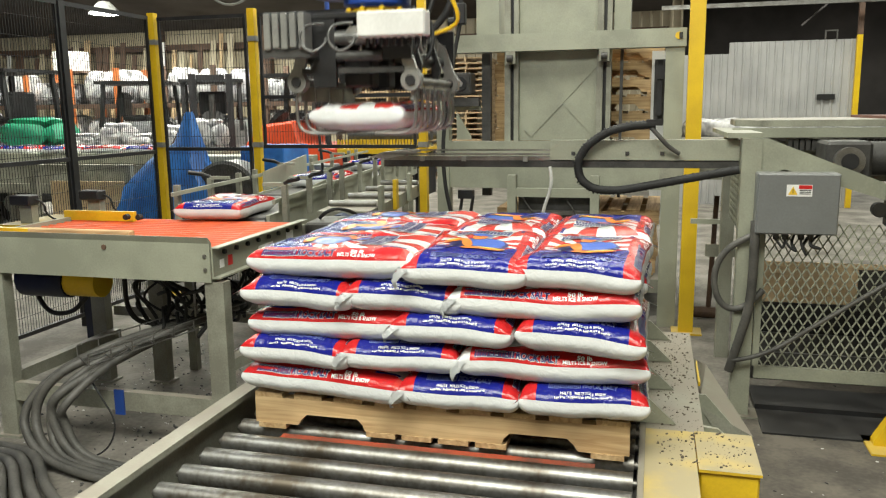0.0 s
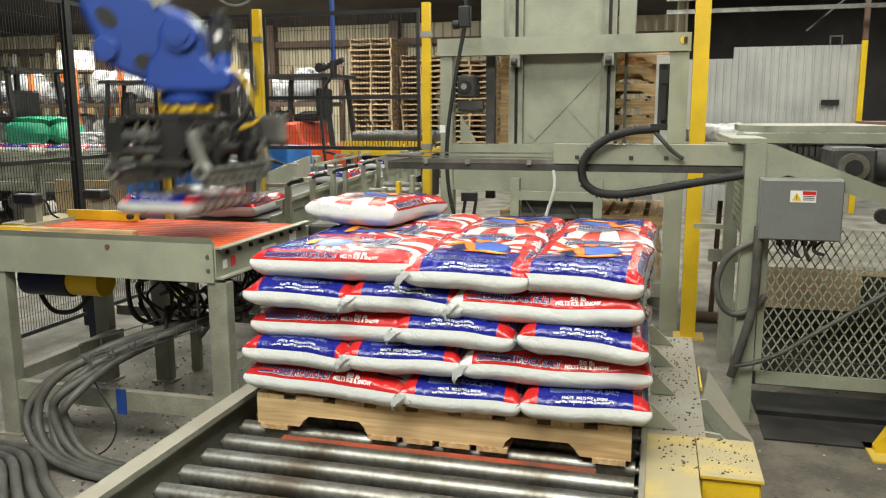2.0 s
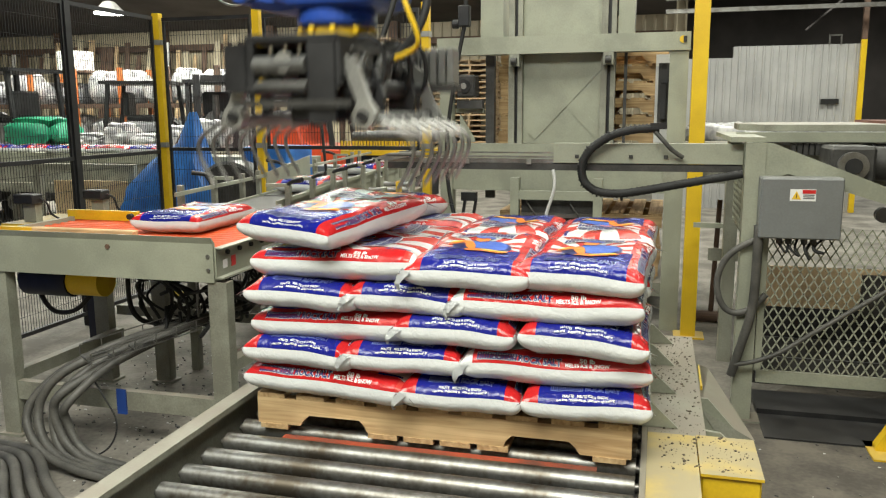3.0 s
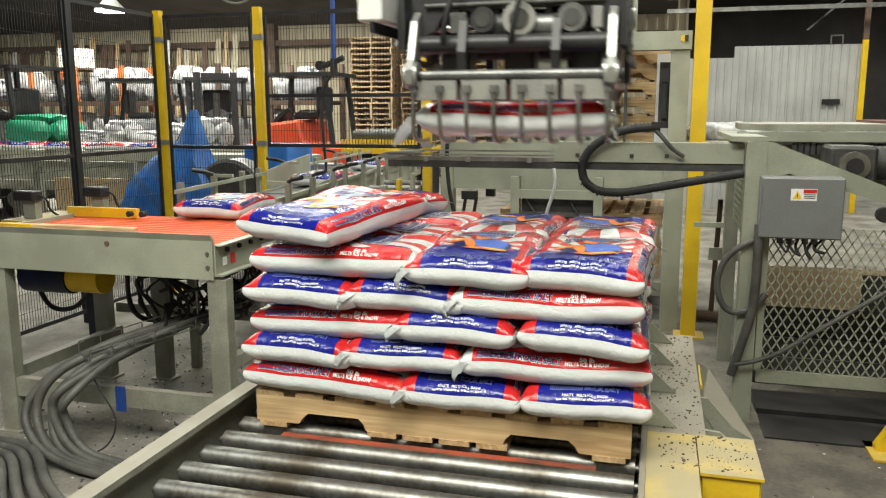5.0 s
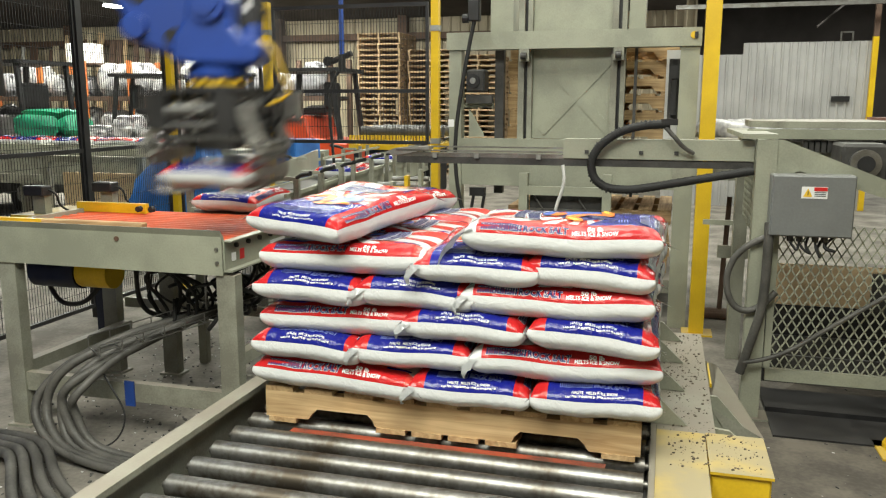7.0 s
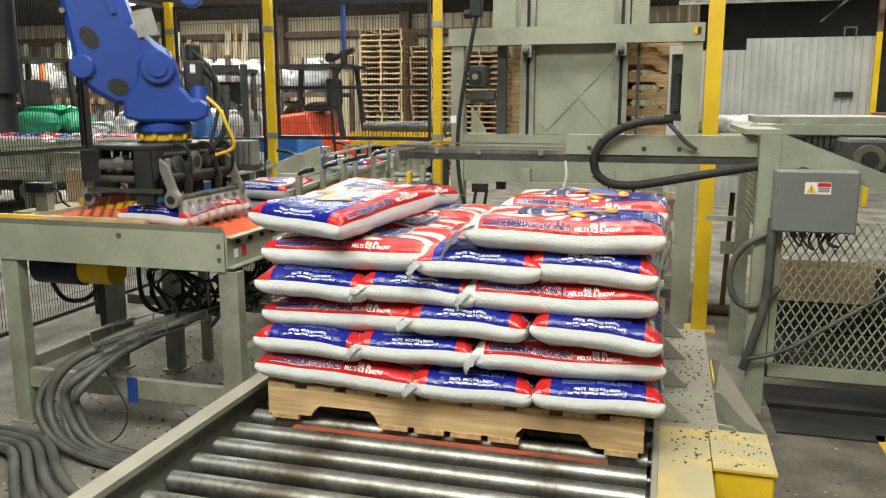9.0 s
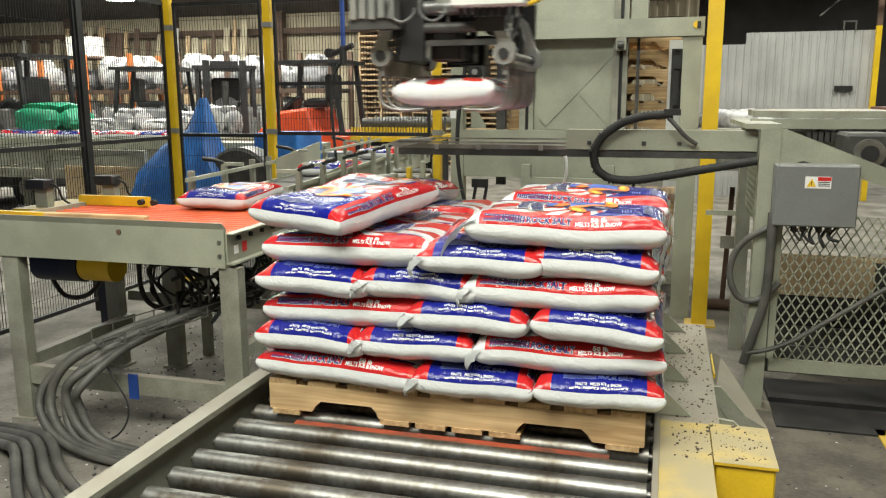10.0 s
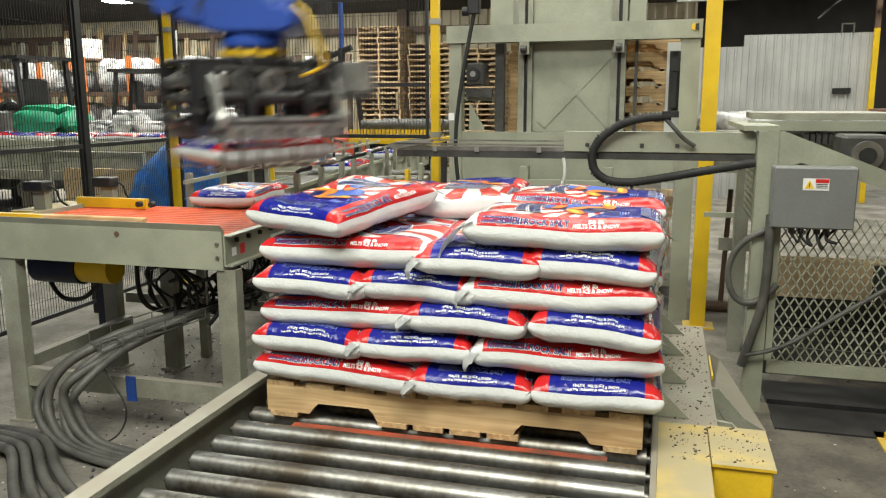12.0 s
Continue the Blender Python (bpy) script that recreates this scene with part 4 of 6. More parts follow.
def comb(s):
    """A comb of curved steel tines hung from its hinge line, closed position: tines lie under the bag."""
    ob = part("tine_comb", C((0, -0.31, 0), (0, 0.31, 0), 0.014, 14), GRIPGREY, gripper, "steel tine comb")
    for k in range(4):
        y = -0.285 + 0.1455 * k
        part("comb_plate", B(-0.007, 0.007, y, y + 0.132, -0.072, -0.015), PLATE, ob, "pale aluminium comb plate", bevel=0.002)
    for k in range(8):
        y = -0.28 + 0.08 * k
        tube("tine", [(0.010 * s, y, -0.03), (0.014 * s, y, -0.10), (0.012 * s, y, -0.155), (-0.012 * s, y, -0.185), (-0.07 * s, y, -0.195), (-0.15 * s, y, -0.190)], 0.0065, STEEL, ob)
        part("tine_clamp", B(*sorted((s * 0.0075, s * 0.020)), y - 0.012, y + 0.012, -0.05, -0.03), GRIPGREY, ob)
    return ob


comb_east, comb_west = comb(1), comb(-1)


# ---- pallet dispenser behind the load ----
disp = thing("pallet_dispenser", pose(0, 0, 0), "tall cream steel pallet dispenser with a guide frame", "pallet dispenser")
part("frame_post", B(-0.285, -0.195, 3.40, 3.50, 0, 1.934), CREAM, disp)
part("frame_post", B(1.315, 1.437, 3.40, 3.50, 0, 1.934), CREAM, disp)
bm = prism(bmesh.new(), [(3.38, 1.935), (3.38, 2.055), (3.50, 2.055), (3.50, 2.045), (3.39, 2.045), (3.39, 1.945), (3.50, 1.945), (3.50, 1.935)], "x", -0.30, 1.445)
part("top_beam", bm, CREAM, disp)
part("marker_dot", C((1.395, 3.374, 2.005), (1.395, 3.38, 2.005), 0.024, 16), YELLOW, disp, "yellow and black round marker")
part("marker_dot_half", B(1.397, 1.42, 3.370, 3.3735, 1.985, 2.025), INK_BLACK, disp)
part("mid_beam", B(-0.195, 1.315, 3.405, 3.47, 1.20, 1.31), CREAM, disp)
part("low_beam", B(-0.195, 1.315, 3.43, 3.48, 0.97, 1.15), CREAM, disp)
part("back_panel", B(0.30, 0.905, 3.52, 3.54, 1.31, 3.6), CREAM, disp, "flat cream sheet panel with an embossed cross")
for k, (a, b) in enumerate((((0.37, 1.88), (0.86, 1.36)), ((0.86, 1.88), (0.37, 1.36)))):
    bm = bar(bmesh.new(), (a[0], 3.5175 - 0.003 * k, a[1]), (b[0], 3.5175 - 0.003 * k, b[1]), 0.004, 0.07)
    part("cross_brace", bm, CREAM, disp)
for x in (0.262, 0.91):
    bm = B(x - 0.055, x - 0.012, 3.46, 3.56, 1.31, 3.6)
    box(bm, x + 0.012, x + 0.045, 3.46, 3.56, 1.31, 3.6)
    part("guide_rail", bm, CREAM_D, disp)
    # black strip paints the shade of the gap between the two rails
    part("guide_gap", B(x - 0.012, x + 0.012, 3.50, 3.51, 1.31, 3.6), BLACK, disp)
    part("roller_block", B(x - 0.035, x + 0.035, 3.38, 3.45, 1.85, 1.934), CREAM_D, disp)
    part("guide_wheel", C((x - 0.02, 3.36, 1.885), (x + 0.02, 3.36, 1.885), 0.024, 14), GRIME, disp)
for x0, x1 in ((-0.005, 0.16), (0.965, 1.075)):
    part("hood_column", B(x0, x1, 3.50, 3.75, 2.062, 3.6), CREAM, disp)
for x0, x1 in ((0.02, 0.085), (1.01, 1.03)):
    part("inner_post", B(x0, x1, 3.56, 3.62, 0.9, 2.0), GRIME, disp)
part("side_plate", B(1.225, 1.345, 3.70, 3.72, 1.31, 1.93), WHITE, disp)
part("plate_window", B(1.245, 1.32, 3.69, 3.6995, 1.42, 1.87), GRIME, disp)
part("actuator", B(1.265, 1.30, 3.62, 3.689, 1.48, 1.86), BLACK, disp)
part("actuator_head", B(1.250, 1.315, 3.60, 3.61, 1.73, 1.82), BLACK, disp)
# gear motor at the side
part("gear_motor", B(-0.165, -0.03, 3.42, 3.58, 1.64, 1.80), GRIME, disp, "dark gear motor", bevel=0.012)
part("motor_fan", C((-0.11, 3.405, 1.72), (-0.11, 3.4195, 1.72), 0.05, 20), BLACK, disp)
part("motor_fan_hub", C((-0.11, 3.398, 1.72), (-0.11, 3.4049, 1.72), 0.022, 12), PLATE, disp)
part("motor_bracket", B(-0.17, 0.02, 3.44, 3.50, 1.56, 1.62), GRIME, disp)
bm = prism(bmesh.new(), [(-0.15, 1.32), (-0.15, 1.52), (-0.04, 1.34), (-0.04, 1.32)], "y", 3.46, 3.48)
part("gusset", bm, CREAM, disp)
part("cross_strut", B(-0.19, 0.02, 3.50, 3.53, 1.53, 1.56), CREAM, disp)
# lower lift mechanism
for x in (0.27, 0.845):
    part("lift_post", B(x, x + 0.06, 3.22, 3.30, 0.55, 1.08), CREAM, disp)
part("lift_beam", B(0.331, 0.844, 3.22, 3.28, 0.93, 0.99), CREAM, disp)
part("lift_plate", B(0.335, 0.84, 3.31, 3.33, 0.62, 0.92), GRIME, disp)
for x in (0.44, 0.56, 0.72):
    part("lift_roller", C((x, 3.27, 0.74), (x, 3.305, 0.74), 0.035, 14), STEEL, disp)
part("lift_bar", B(0.34, 0.83, 3.28, 3.305, 0.80, 0.83), STEEL, disp)
for z in (1.32,):
    for x in (0.40, 0.70):
        tube("wire", [(x - 0.05, 3.30, 0.95), (x, 3.25, 0.88), (x + 0.06, 3.26, 0.80), (x + 0.02, 3.28, 0.74)], 0.006, CONDUIT, disp)
for x0 in (-0.13, -0.05):
    bm = bar(bmesh.new(), (x0, 3.34, 0.62), (x0 + 0.05, 3.34, 0.92), 0.02, 0.02)
    part("lever", bm, BLACK, disp)
part("lever_head", B(-0.11, 0.0, 3.32, 3.38, 0.90, 0.96), BLACK, disp)
# stored pallets in the dispenser
for i in range(14):
    if 3 < i < 6:
        continue
    pallet(pose(0.09 if i % 2 else 0.075, 3.78, 0.30 + 0.121 * i, 0, 0, rnd.uniform(-1, 1)), "softwood pallet stored in the dispenser", WOOD, WOOD_Y, "pallets in the dispenser")
tagged(part("dispenser_deck", B(-0.2, 1.36, 3.6, 5.0, 0.20, 0.298), CREAM_D), "cream steel deck under stored pallets", "machine deck")

# yellow column in front of it
ycol = thing("yellow_column", pose(1.512, 3.30, 0), "tall safety-yellow square steel column", "column")
part("shaft", B(-0.055, 0.042, -0.05, 0.04, 0.012, 5.2), YELLOW, ycol)
part("base_plate", B(-0.10, 0.10, -0.09, 0.09, 0, 0.012), YELLOW, ycol)


# ---- discharge stand with conveyor head ----
stand = thing("machine_stand", pose(0, 0, 0), "cream steel machine stand with expanded-metal guard", "machine stand")
part("front_leg", B(1.665, 1.755, 1.76, 1.84, 0.012, 1.385), CREAM, stand)
part("leg_foot", B(1.63, 1.80, 1.73, 1.87, 0, 0.012), CREAM_D, stand)
part("rear_leg", B(1.665, 1.74, 2.75, 2.83, 0, 1.385), CREAM_D, stand)
part("far_leg", B(3.05, 3.13, 1.78, 1.86, 0, 1.385), CREAM, stand)
bm = prism(bmesh.new(), [(1.70, 1.385), (1.78, 1.385), (2.42, 1.13), (2.42, 1.06), (2.30, 1.10), (1.86, 1.24), (1.80, 1.22), (1.756, 1.20), (1.756, 1.26)], "y", 1.77, 1.785)
part("diagonal_plate", bm, CREAM, stand)
part("top_frame", B(1.60, 1.76, 1.80, 2.86, 1.386, 1.41), CREAM, stand)
part("top_edge", B(1.665, 3.4, 2.30, 2.34, 1.37, 1.42), CREAM, stand)
# head pulley, slider bed and belt
bm = prism(bmesh.new(), [(1.82, 2.35), (1.70, 2.55), (1.72, 3.1), (1.95, 3.3), (3.6, 3.3), (3.6, 2.35)], "z", 1.425, 1.46)
part("slider_plate", bm, CREAM_D, stand, "pale worn slider plate")
part("belt", B(2.45, 3.6, 2.36, 3.28, 1.4605, 1.475), surface("brown_belt", (0.16, 0.065, 0.045), (0.12, 0.05, 0.035), 6, 0.7), stand, "reddish brown conveyor belt")
bm = bmesh.new()
for i in range(22):
    x = 1.95 + 0.03 * i
    box(bm, x, x + 0.022, 2.33, 2.40, 1.30, 1.36)
tagged(part("chain", bm, GRIME, stand, "greasy drive chain"), "", "", "", "stuff")
part("gearbox", B(2.08, 2.29, 2.0, 2.29, 1.18, 1.36), GRIME, stand, "greasy gearbox", bevel=0.015)
part("gear_hub", C((2.18, 1.96, 1.265), (2.18, 1.999, 1.265), 0.07, 24), STEEL, stand, smooth=True)
part("gear_bore", C((2.18, 1.952, 1.265), (2.18, 1.9599, 1.265), 0.04, 20), BLACK, stand)
part("motor_body", C((2.29, 2.14, 1.27), (2.75, 2.14, 1.27), 0.085, 20), GRIME, stand, smooth=True)
part("drive_clamp", B(2.30, 2.46, 1.72, 1.80, 0.98, 1.18), BLACK, stand, "black drive unit", bevel=0.01)
part("drive_wheel", C((2.27, 1.72, 1.06), (2.27, 1.76, 1.06), 0.035, 14), BLACK, stand)
# grey control box with its sign
cbox = thing("control_box", pose(1.730, 1.66, 0.945), "grey steel electrical enclosure with a warning sign", "control box")
part("enclosure", B(0, 0.355, 0, 0.115, 0, 0.285), GREY, cbox, bevel=0.006)
part("door", B(0.004, 0.351, -0.012, -0.0005, 0.004, 0.281), GREY, cbox, bevel=0.004)
part("sign", B(0.125, 0.235, -0.0145, -0.0122, 0.18, 0.234), INK_WHITE, cbox, "white sign with yellow triangle and red head")
part("sign_head", B(0.177, 0.233, -0.0165, -0.0147, 0.215, 0.232), INK_RED, cbox)
bm = prism(bmesh.new(), [(0.132, 0.188), (0.172, 0.188), (0.152, 0.226)], "y", -0.0165, -0.0147)
part("sign_triangle", bm, INK_YELLOW, cbox)
part("sign_mark", B(0.1505, 0.1535, -0.0182, -0.0166, 0.194, 0.214), INK_BLACK, cbox)
bm = bmesh.new()
for z in (0.191, 0.199, 0.207):
    box(bm, 0.18, 0.228, -0.0165, -0.0147, z, z + 0.003)
part("sign_lines", bm, INK_BLACK, cbox)
for i, x in enumerate((0.10, 0.14, 0.21, 0.25)):
    part("cable_gland", C((x, 0.05, -0.03), (x, 0.05, -0.0005), 0.014, 10), GRIME, cbox)
    tube("cable", [(x, 0.05, -0.03), (x + 0.02 - 0.01 * i, 0.03, -0.06), (x + 0.03 + 0.03 * (i % 2), 0.03, -0.07 - 0.02 * (i % 3)), (x + 0.04 - 0.02 * i, 0.05, -0.05), (x + 0.05, 0.10, -0.01)], 0.006, RUBBER, cbox)
# expanded-metal guard
guard = thing("mesh_guard", pose(1.775, 1.80, 0), "cream expanded-metal guard panel under the stand", "guard panel")


def diamond_mesh(w, z0, z1, px, pz, t):
    bm = bmesh.new()
    nx, nz = int(w / px), int((z1 - z0) / pz)
    for j in range(nz):
        for i in range(nx):
            cx, cz = px * (i + (0.5 if j % 2 else 0)), z0 + pz * j
            for s in (-1, 1):
                if 0 <= cx + s * px / 2 <= w:
                    bar(bm, (cx, 0, cz), (cx + s * px / 2, 0, cz + pz), 0.004, t)
    return bm


part("mesh", diamond_mesh(1.35, 0.26, 0.98, 0.043, 0.036, 0.0065), CREAM, guard)
part("frame_bar", B(0, 1.35, -0.012, 0.012, 0.20, 0.262), CREAM, guard)
part("frame_bar", B(-0.012, 0.02, -0.012, 0.012, 0.262, 0.98), CREAM, guard)
guard2 = thing("side_guard", pose(1.70, 1.86, 0, 0, 0, 90), "cream expanded-metal side guard on the stand", "guard panel")
part("mesh", diamond_mesh(0.85, 0.9, 1.36, 0.043, 0.036, 0.0065), CREAM, guard2)
# crate and deck seen behind the guard
crate = thing("wooden_crate", pose(2.05, 2.62, 0.37), "pale plywood crate behind the mesh guard", "crate")
part("panel", B(-0.18, 1.3, 0, 0.02, 0.03, 0.27), CARD, crate)
part("post", B(0.36, 0.52, -0.025, -0.001, 0, 0.24), GRIME, crate)
part("plinth", B(-0.2, 1.3, -0.01, 0.5, -0.15, 0.029), BLACK, crate)
part("runner", B(-0.2, 1.3, -0.02, 0.48, -0.37, -0.151), GRIME, crate)
# added dark pans and plate, in place of the shade under the stand
part("base_pan", B(1.80, 3.2, 1.88, 2.18, 0.0, 0.03), BLACK, stand)
part("base_pan", B(1.80, 3.2, 1.55, 1.86, 0.0, 0.012), BLACK, stand)
part("kick_plate", B(1.78, 3.1, 2.2, 2.22, 0.06, 0.215), GRIME, stand)
tube("guard_cable", [(1.66, 1.70, 0.31), (1.80, 1.70, 0.33), (2.05, 1.72, 0.52), (2.45, 1.74, 0.80)], 0.011, CONDUIT, stand)
tube("conduit", [(1.735, 1.70, 1.0), (1.735, 1.68, 0.93), (1.735, 1.70, 0.6), (1.69, 1.70, 0.42), (1.65, 1.72, 0.25)], 0.022, CONDUIT, stand)
tube("cable_loop", [(1.74, 1.73, 0.93), (1.62, 1.74, 0.88), (1.55, 1.74, 0.72), (1.60, 1.74, 0.56), (1.72, 1.74, 0.56), (1.79, 1.74, 0.66)], 0.016, CONDUIT, stand)

# white full bags on the belt behind
for i, (x, y) in enumerate(((1.68, 3.95), (2.05, 3.62), (2.42, 3.62), (2.80, 3.60))):
    bm = bag_mesh(11 + i)
    ob = part("white_sack", bm, WRAP, smooth=True, m=pose(x, y, 1.385, 0, 0, 80) @ Matrix.Diagonal((1.35, 0.72, 1.5, 1)))
    tagged(ob, "plain white filled sack lying on the far conveyor", "sack", "white sacks")
far_bed = tagged(part("far_conveyor", B(1.3, 4.2, 3.38, 4.3, 1.05, 1.325), CREAM_D), "cream conveyor bed behind the stand", "conveyor")
for x in (1.75, 3.2):
    tagged(part("bed_leg", B(x, x + 0.08, 3.8, 3.88, 0, 1.049), CREAM_D), "cream steel support leg", "leg", "bed legs")

# ---- cross beam with cable chain ----
beam = thing("transfer_beam", pose(0, 0, 0), "cream transfer beam with rails and a black cable chain", "beam")
part("beam_box", B(0.74, 1.664, 1.86, 1.94, 1.275, 1.375), CREAM, beam)
part("beam_lower", B(-0.17, 1.664, 1.87, 1.93, 1.235, 1.27), GRIME, beam)
bm = B(-0.17, 0.74, 1.86, 1.875, 1.30, 1.308)
box(bm, -0.12, 0.74, 1.925, 1.935, 1.318, 1.326)
box(bm, -0.17, 0.739, 1.87, 1.93, 1.271, 1.292)
part("rail", bm, STEEL, beam)
bm = prism(bmesh.new(), [(-0.24, 1.29), (-0.17, 1.315), (0.02, 1.325), (0.02, 1.31), (-0.17, 1.275)], "y", 1.86, 1.94)
part("nose_plate", bm, PLATE, beam)
for x in (0.04, 0.27, 0.60):
    part("clip", B(x, x + 0.024, 1.853, 1.8595, 1.266, 1.292), PLATE, beam)
for x in (0.85, 1.12, 1.29):
    part("tab", B(x, x + 0.02, 1.853, 1.8595, 1.30, 1.318), GRIME, beam)
chain_pts = [(1.26, 1.80, 1.455), (1.15, 1.80, 1.45), (1.03, 1.80, 1.42), (0.93, 1.80, 1.35), (0.885, 1.80, 1.27), (0.90, 1.80, 1.18), (0.97, 1.80, 1.13), (1.09, 1.80, 1.125), (1.25, 1.80, 1.155), (1.45, 1.80, 1.195), (1.66, 1.80, 1.235)]
tube("cable_chain", chain_pts, 0.021, RUBBER, beam, "black flexible cable chain")
bm = bmesh.new()
for (a, b) in zip(chain_pts[:-1], chain_pts[1:]):
    for k in range(6):
        p0 = Vector(a).lerp(Vector(b), k / 6)
        d = (Vector(b) - Vector(a)).normalized()
        cyl(bm, p0 - d * 0.004, p0 + d * 0.004, 0.0225, 10)
part("chain_link", bm, RUBBER, beam)
part("chain_clamp", B(1.22, 1.30, 1.78, 1.82, 1.448, 1.478), BLACK, beam)
tube("white_hose", [(1.24, 1.80, 1.44), (1.28, 1.78, 1.40), (1.33, 1.80, 1.34), (1.38, 1.83, 1.31)], 0.011, CONDUIT, beam)
tube("white_hose", [(0.74, 1.85, 1.24), (0.755, 1.84, 1.18), (0.74, 1.84, 1.10), (0.71, 1.84, 1.02), (0.69, 1.84, 0.9)], 0.009, WHITE, beam)


# ---- infeed conveyors from the back ----
def line_x(y):
    return -1.06 - 0.115 * max(0.0, y - 1.35)


def infeed_section(y0, y1, label):
    root = thing("belt_conveyor", pose(line_x((y0 + y1) / 2), (y0 + y1) / 2, 0, 0, 0, 6.56), label, "conveyor", "infeed conveyors")
    h = (y1 - y0) / 2 - 0.01
    part("belt", B(-0.25, 0.25, -h, h, 0.925, 0.948), BELT, root)
    for s in (-1, 1):
        part("side_frame", B(*sorted((s * 0.255, s * 0.275)), -h, h, 0.82, 0.96), CREAM, root)
        part("guide_rail", B(*sorted((s * 0.295, s * 0.31)), -h, h, 1.045 - 0.02 * s, 1.068 - 0.02 * s), CREAM, root)
        for k in range(3):
            y = -h + 0.12 + (2 * h - 0.24) * k / 2
            part("rail_post", B(*sorted((s * 0.315, s * 0.345)), y - 0.02, y + 0.02, 0.90, 1.12), CREAM_D, root)
            if s > 0 or k == 1:
                bm = C((s * 0.33, y, 1.13), (s * 0.37, y - 0.03, 1.15), 0.012, 8)
                cyl(bm, (s * 0.37, y - 0.03, 1.15), (s * 0.44, y - 0.08, 1.165), 0.014, 10)
                part("clamp_lever", bm, BLACK, root, "black clamp lever")
                part("cross_bracket", B(*sorted((s * 0.20, s * 0.345)), y - 0.012, y + 0.012, 1.115, 1.135), CREAM, root)
        for y in (-h + 0.08, h - 0.12):
            part("leg", B(*sorted((s * 0.255, s * 0.305)), y, y + 0.05, 0, 0.819), CREAM_D, root)
    part("drive_roller", C((-0.25, -h - 0.0, 0.90), (0.25, -h - 0.0, 0.90), 0.035, 16), STEEL, root, smooth=True)
    part("under_tray", B(-0.24, 0.24, -h + 0.05, h - 0.05, 0.70, 0.72), GRIME, root)
    return root


sec = [infeed_section(1.74, 2.92, "cream belt conveyor with side guides behind the roller table"), infeed_section(2.96, 4.3, "cream belt conveyor section with guide rails and clamp levers"),
       infeed_section(4.34, 5.9, "cream belt conveyor section with guide rails and clamp levers"), infeed_section(5.94, 8.6, "cream belt conveyor section reaching to the back of the hall")]
# sheet side guards along the first section
for y0, y1, s, z1 in ((-0.45, 0.52, 1, 1.03),):
    bm = prism(bmesh.new(), [(y0, 0.962), (y1, 0.962), (y1, z1 + 0.04), (y0, z1)], "x", 0.282, 0.288)
    part("side_guard", bm, CREAM, sec[0])
bm = prism(bmesh.new(), [(-0.5, 0.962), (0.55, 0.962), (0.55, 1.17), (-0.5, 1.10)], "x", -0.288, -0.282)
part("side_guard", bm, CREAM, sec[1])
part("side_guard", prism(bmesh.new(), [(-0.6, 0.962), (0.6, 0.962), (0.6, 1.04), (-0.6, 1.02)], "x", 0.281, 0.288), CREAM, sec[1])
part("side_guard", prism(bmesh.new(), [(-0.6, 0.962), (0.6, 0.962), (0.6, 1.05), (-0.6, 1.03)], "x", 0.281, 0.288), CREAM, sec[2])
# a second lane beside it with a gear motor
lane = thing("side_conveyor", pose(-0.62, 3.0, 0, 0, 0, 6.56), "short cream transfer conveyor beside the infeed line", "conveyor")
part("bed", B(-0.16, 0.16, -0.9, 1.2, 0.86, 0.95), CREAM_D, lane)
for y in (-0.8, 1.1):
    for x in (-0.15, 0.10):
        part("leg", B(x, x + 0.05, y, y + 0.05, 0, 0.859), CREAM_D, lane)
for y in (-0.65, -0.2, 0.3, 0.8):
    part("roller", C((-0.15, y, 0.968), (0.15, y, 0.968), 0.02, 12), STEEL, lane, smooth=True)
    part("bracket", B(0.165, 0.19, y - 0.04, y + 0.04, 0.88, 1.08), YELLOW if y == -0.2 else CREAM, lane)
part("gear_motor", B(-0.10, 0.10, -1.32, -1.02, 0.82, 0.94), GRIME, lane, "grey gear motor", bevel=0.012)
part("motor_can", C((0.0, -1.02, 0.89), (0.0, -0.91, 0.89), 0.055, 16), surface("dark_blue_motor", (0.02, 0.035, 0.09), None, 8, 0.5), lane, smooth=True)
tube("motor_cable", [(-0.05, -1.2, 0.95), (0.0, -1.25, 1.0), (0.08, -1.15, 1.0), (0.1, -1.0, 0.95)], 0.01, RUBBER, lane)
for y in (-1.25, -0.95):
    part("mount", B(-0.08, 0.08, y, y + 0.06, 0.0, 0.819), CREAM_D, lane)


# ---- safety fence ----
def mesh_panel(w, h, m, label, pitch=0.024, rows=0.13):
    """Welded wire mesh, upright wires proud of the cross wires."""
    bm = bmesh.new()
    k = int(w / pitch)
    for i in range(1, k):
        box(bm, i * w / k - 0.0016, i * w / k + 0.0016, -0.003, 0.0, 0, h)
    r = max(2, int(h / rows))
    for j in range(1, r):
        box(bm, 0, w, 0.0, 0.003, j * h / r - 0.0016, j * h / r + 0.0016)
    return tagged(part("wire_panel", bm, BLACK, fence, label, m=m), kind="stuff")


fence = thing("safety_fence", pose(0, 0, 0), "black wire-mesh safety fence on yellow posts round the cell", "fence")


def fence_panel(a, b, z0, z1, rails=()):
    d = Vector((b[0] - a[0], b[1] - a[1], 0))
    w = d.length
    root = mesh_panel(w, z1 - z0, pose(a[0], a[1], z0, 0, 0, math.degrees(math.atan2(d.y, d.x))), "black wire mesh")
    for z in (0, z1 - z0 - 0.025, *[r - z0 for r in rails]):
        part("rail", B(0, w, -0.0145, 0.0145, z, z + 0.028), BLACK, root)
    for x in (0, w - 0.018):
        part("stile", B(x, x + 0.018, -0.012, 0.012, 0.0285, z1 - z0 - 0.0255), BLACK, root)


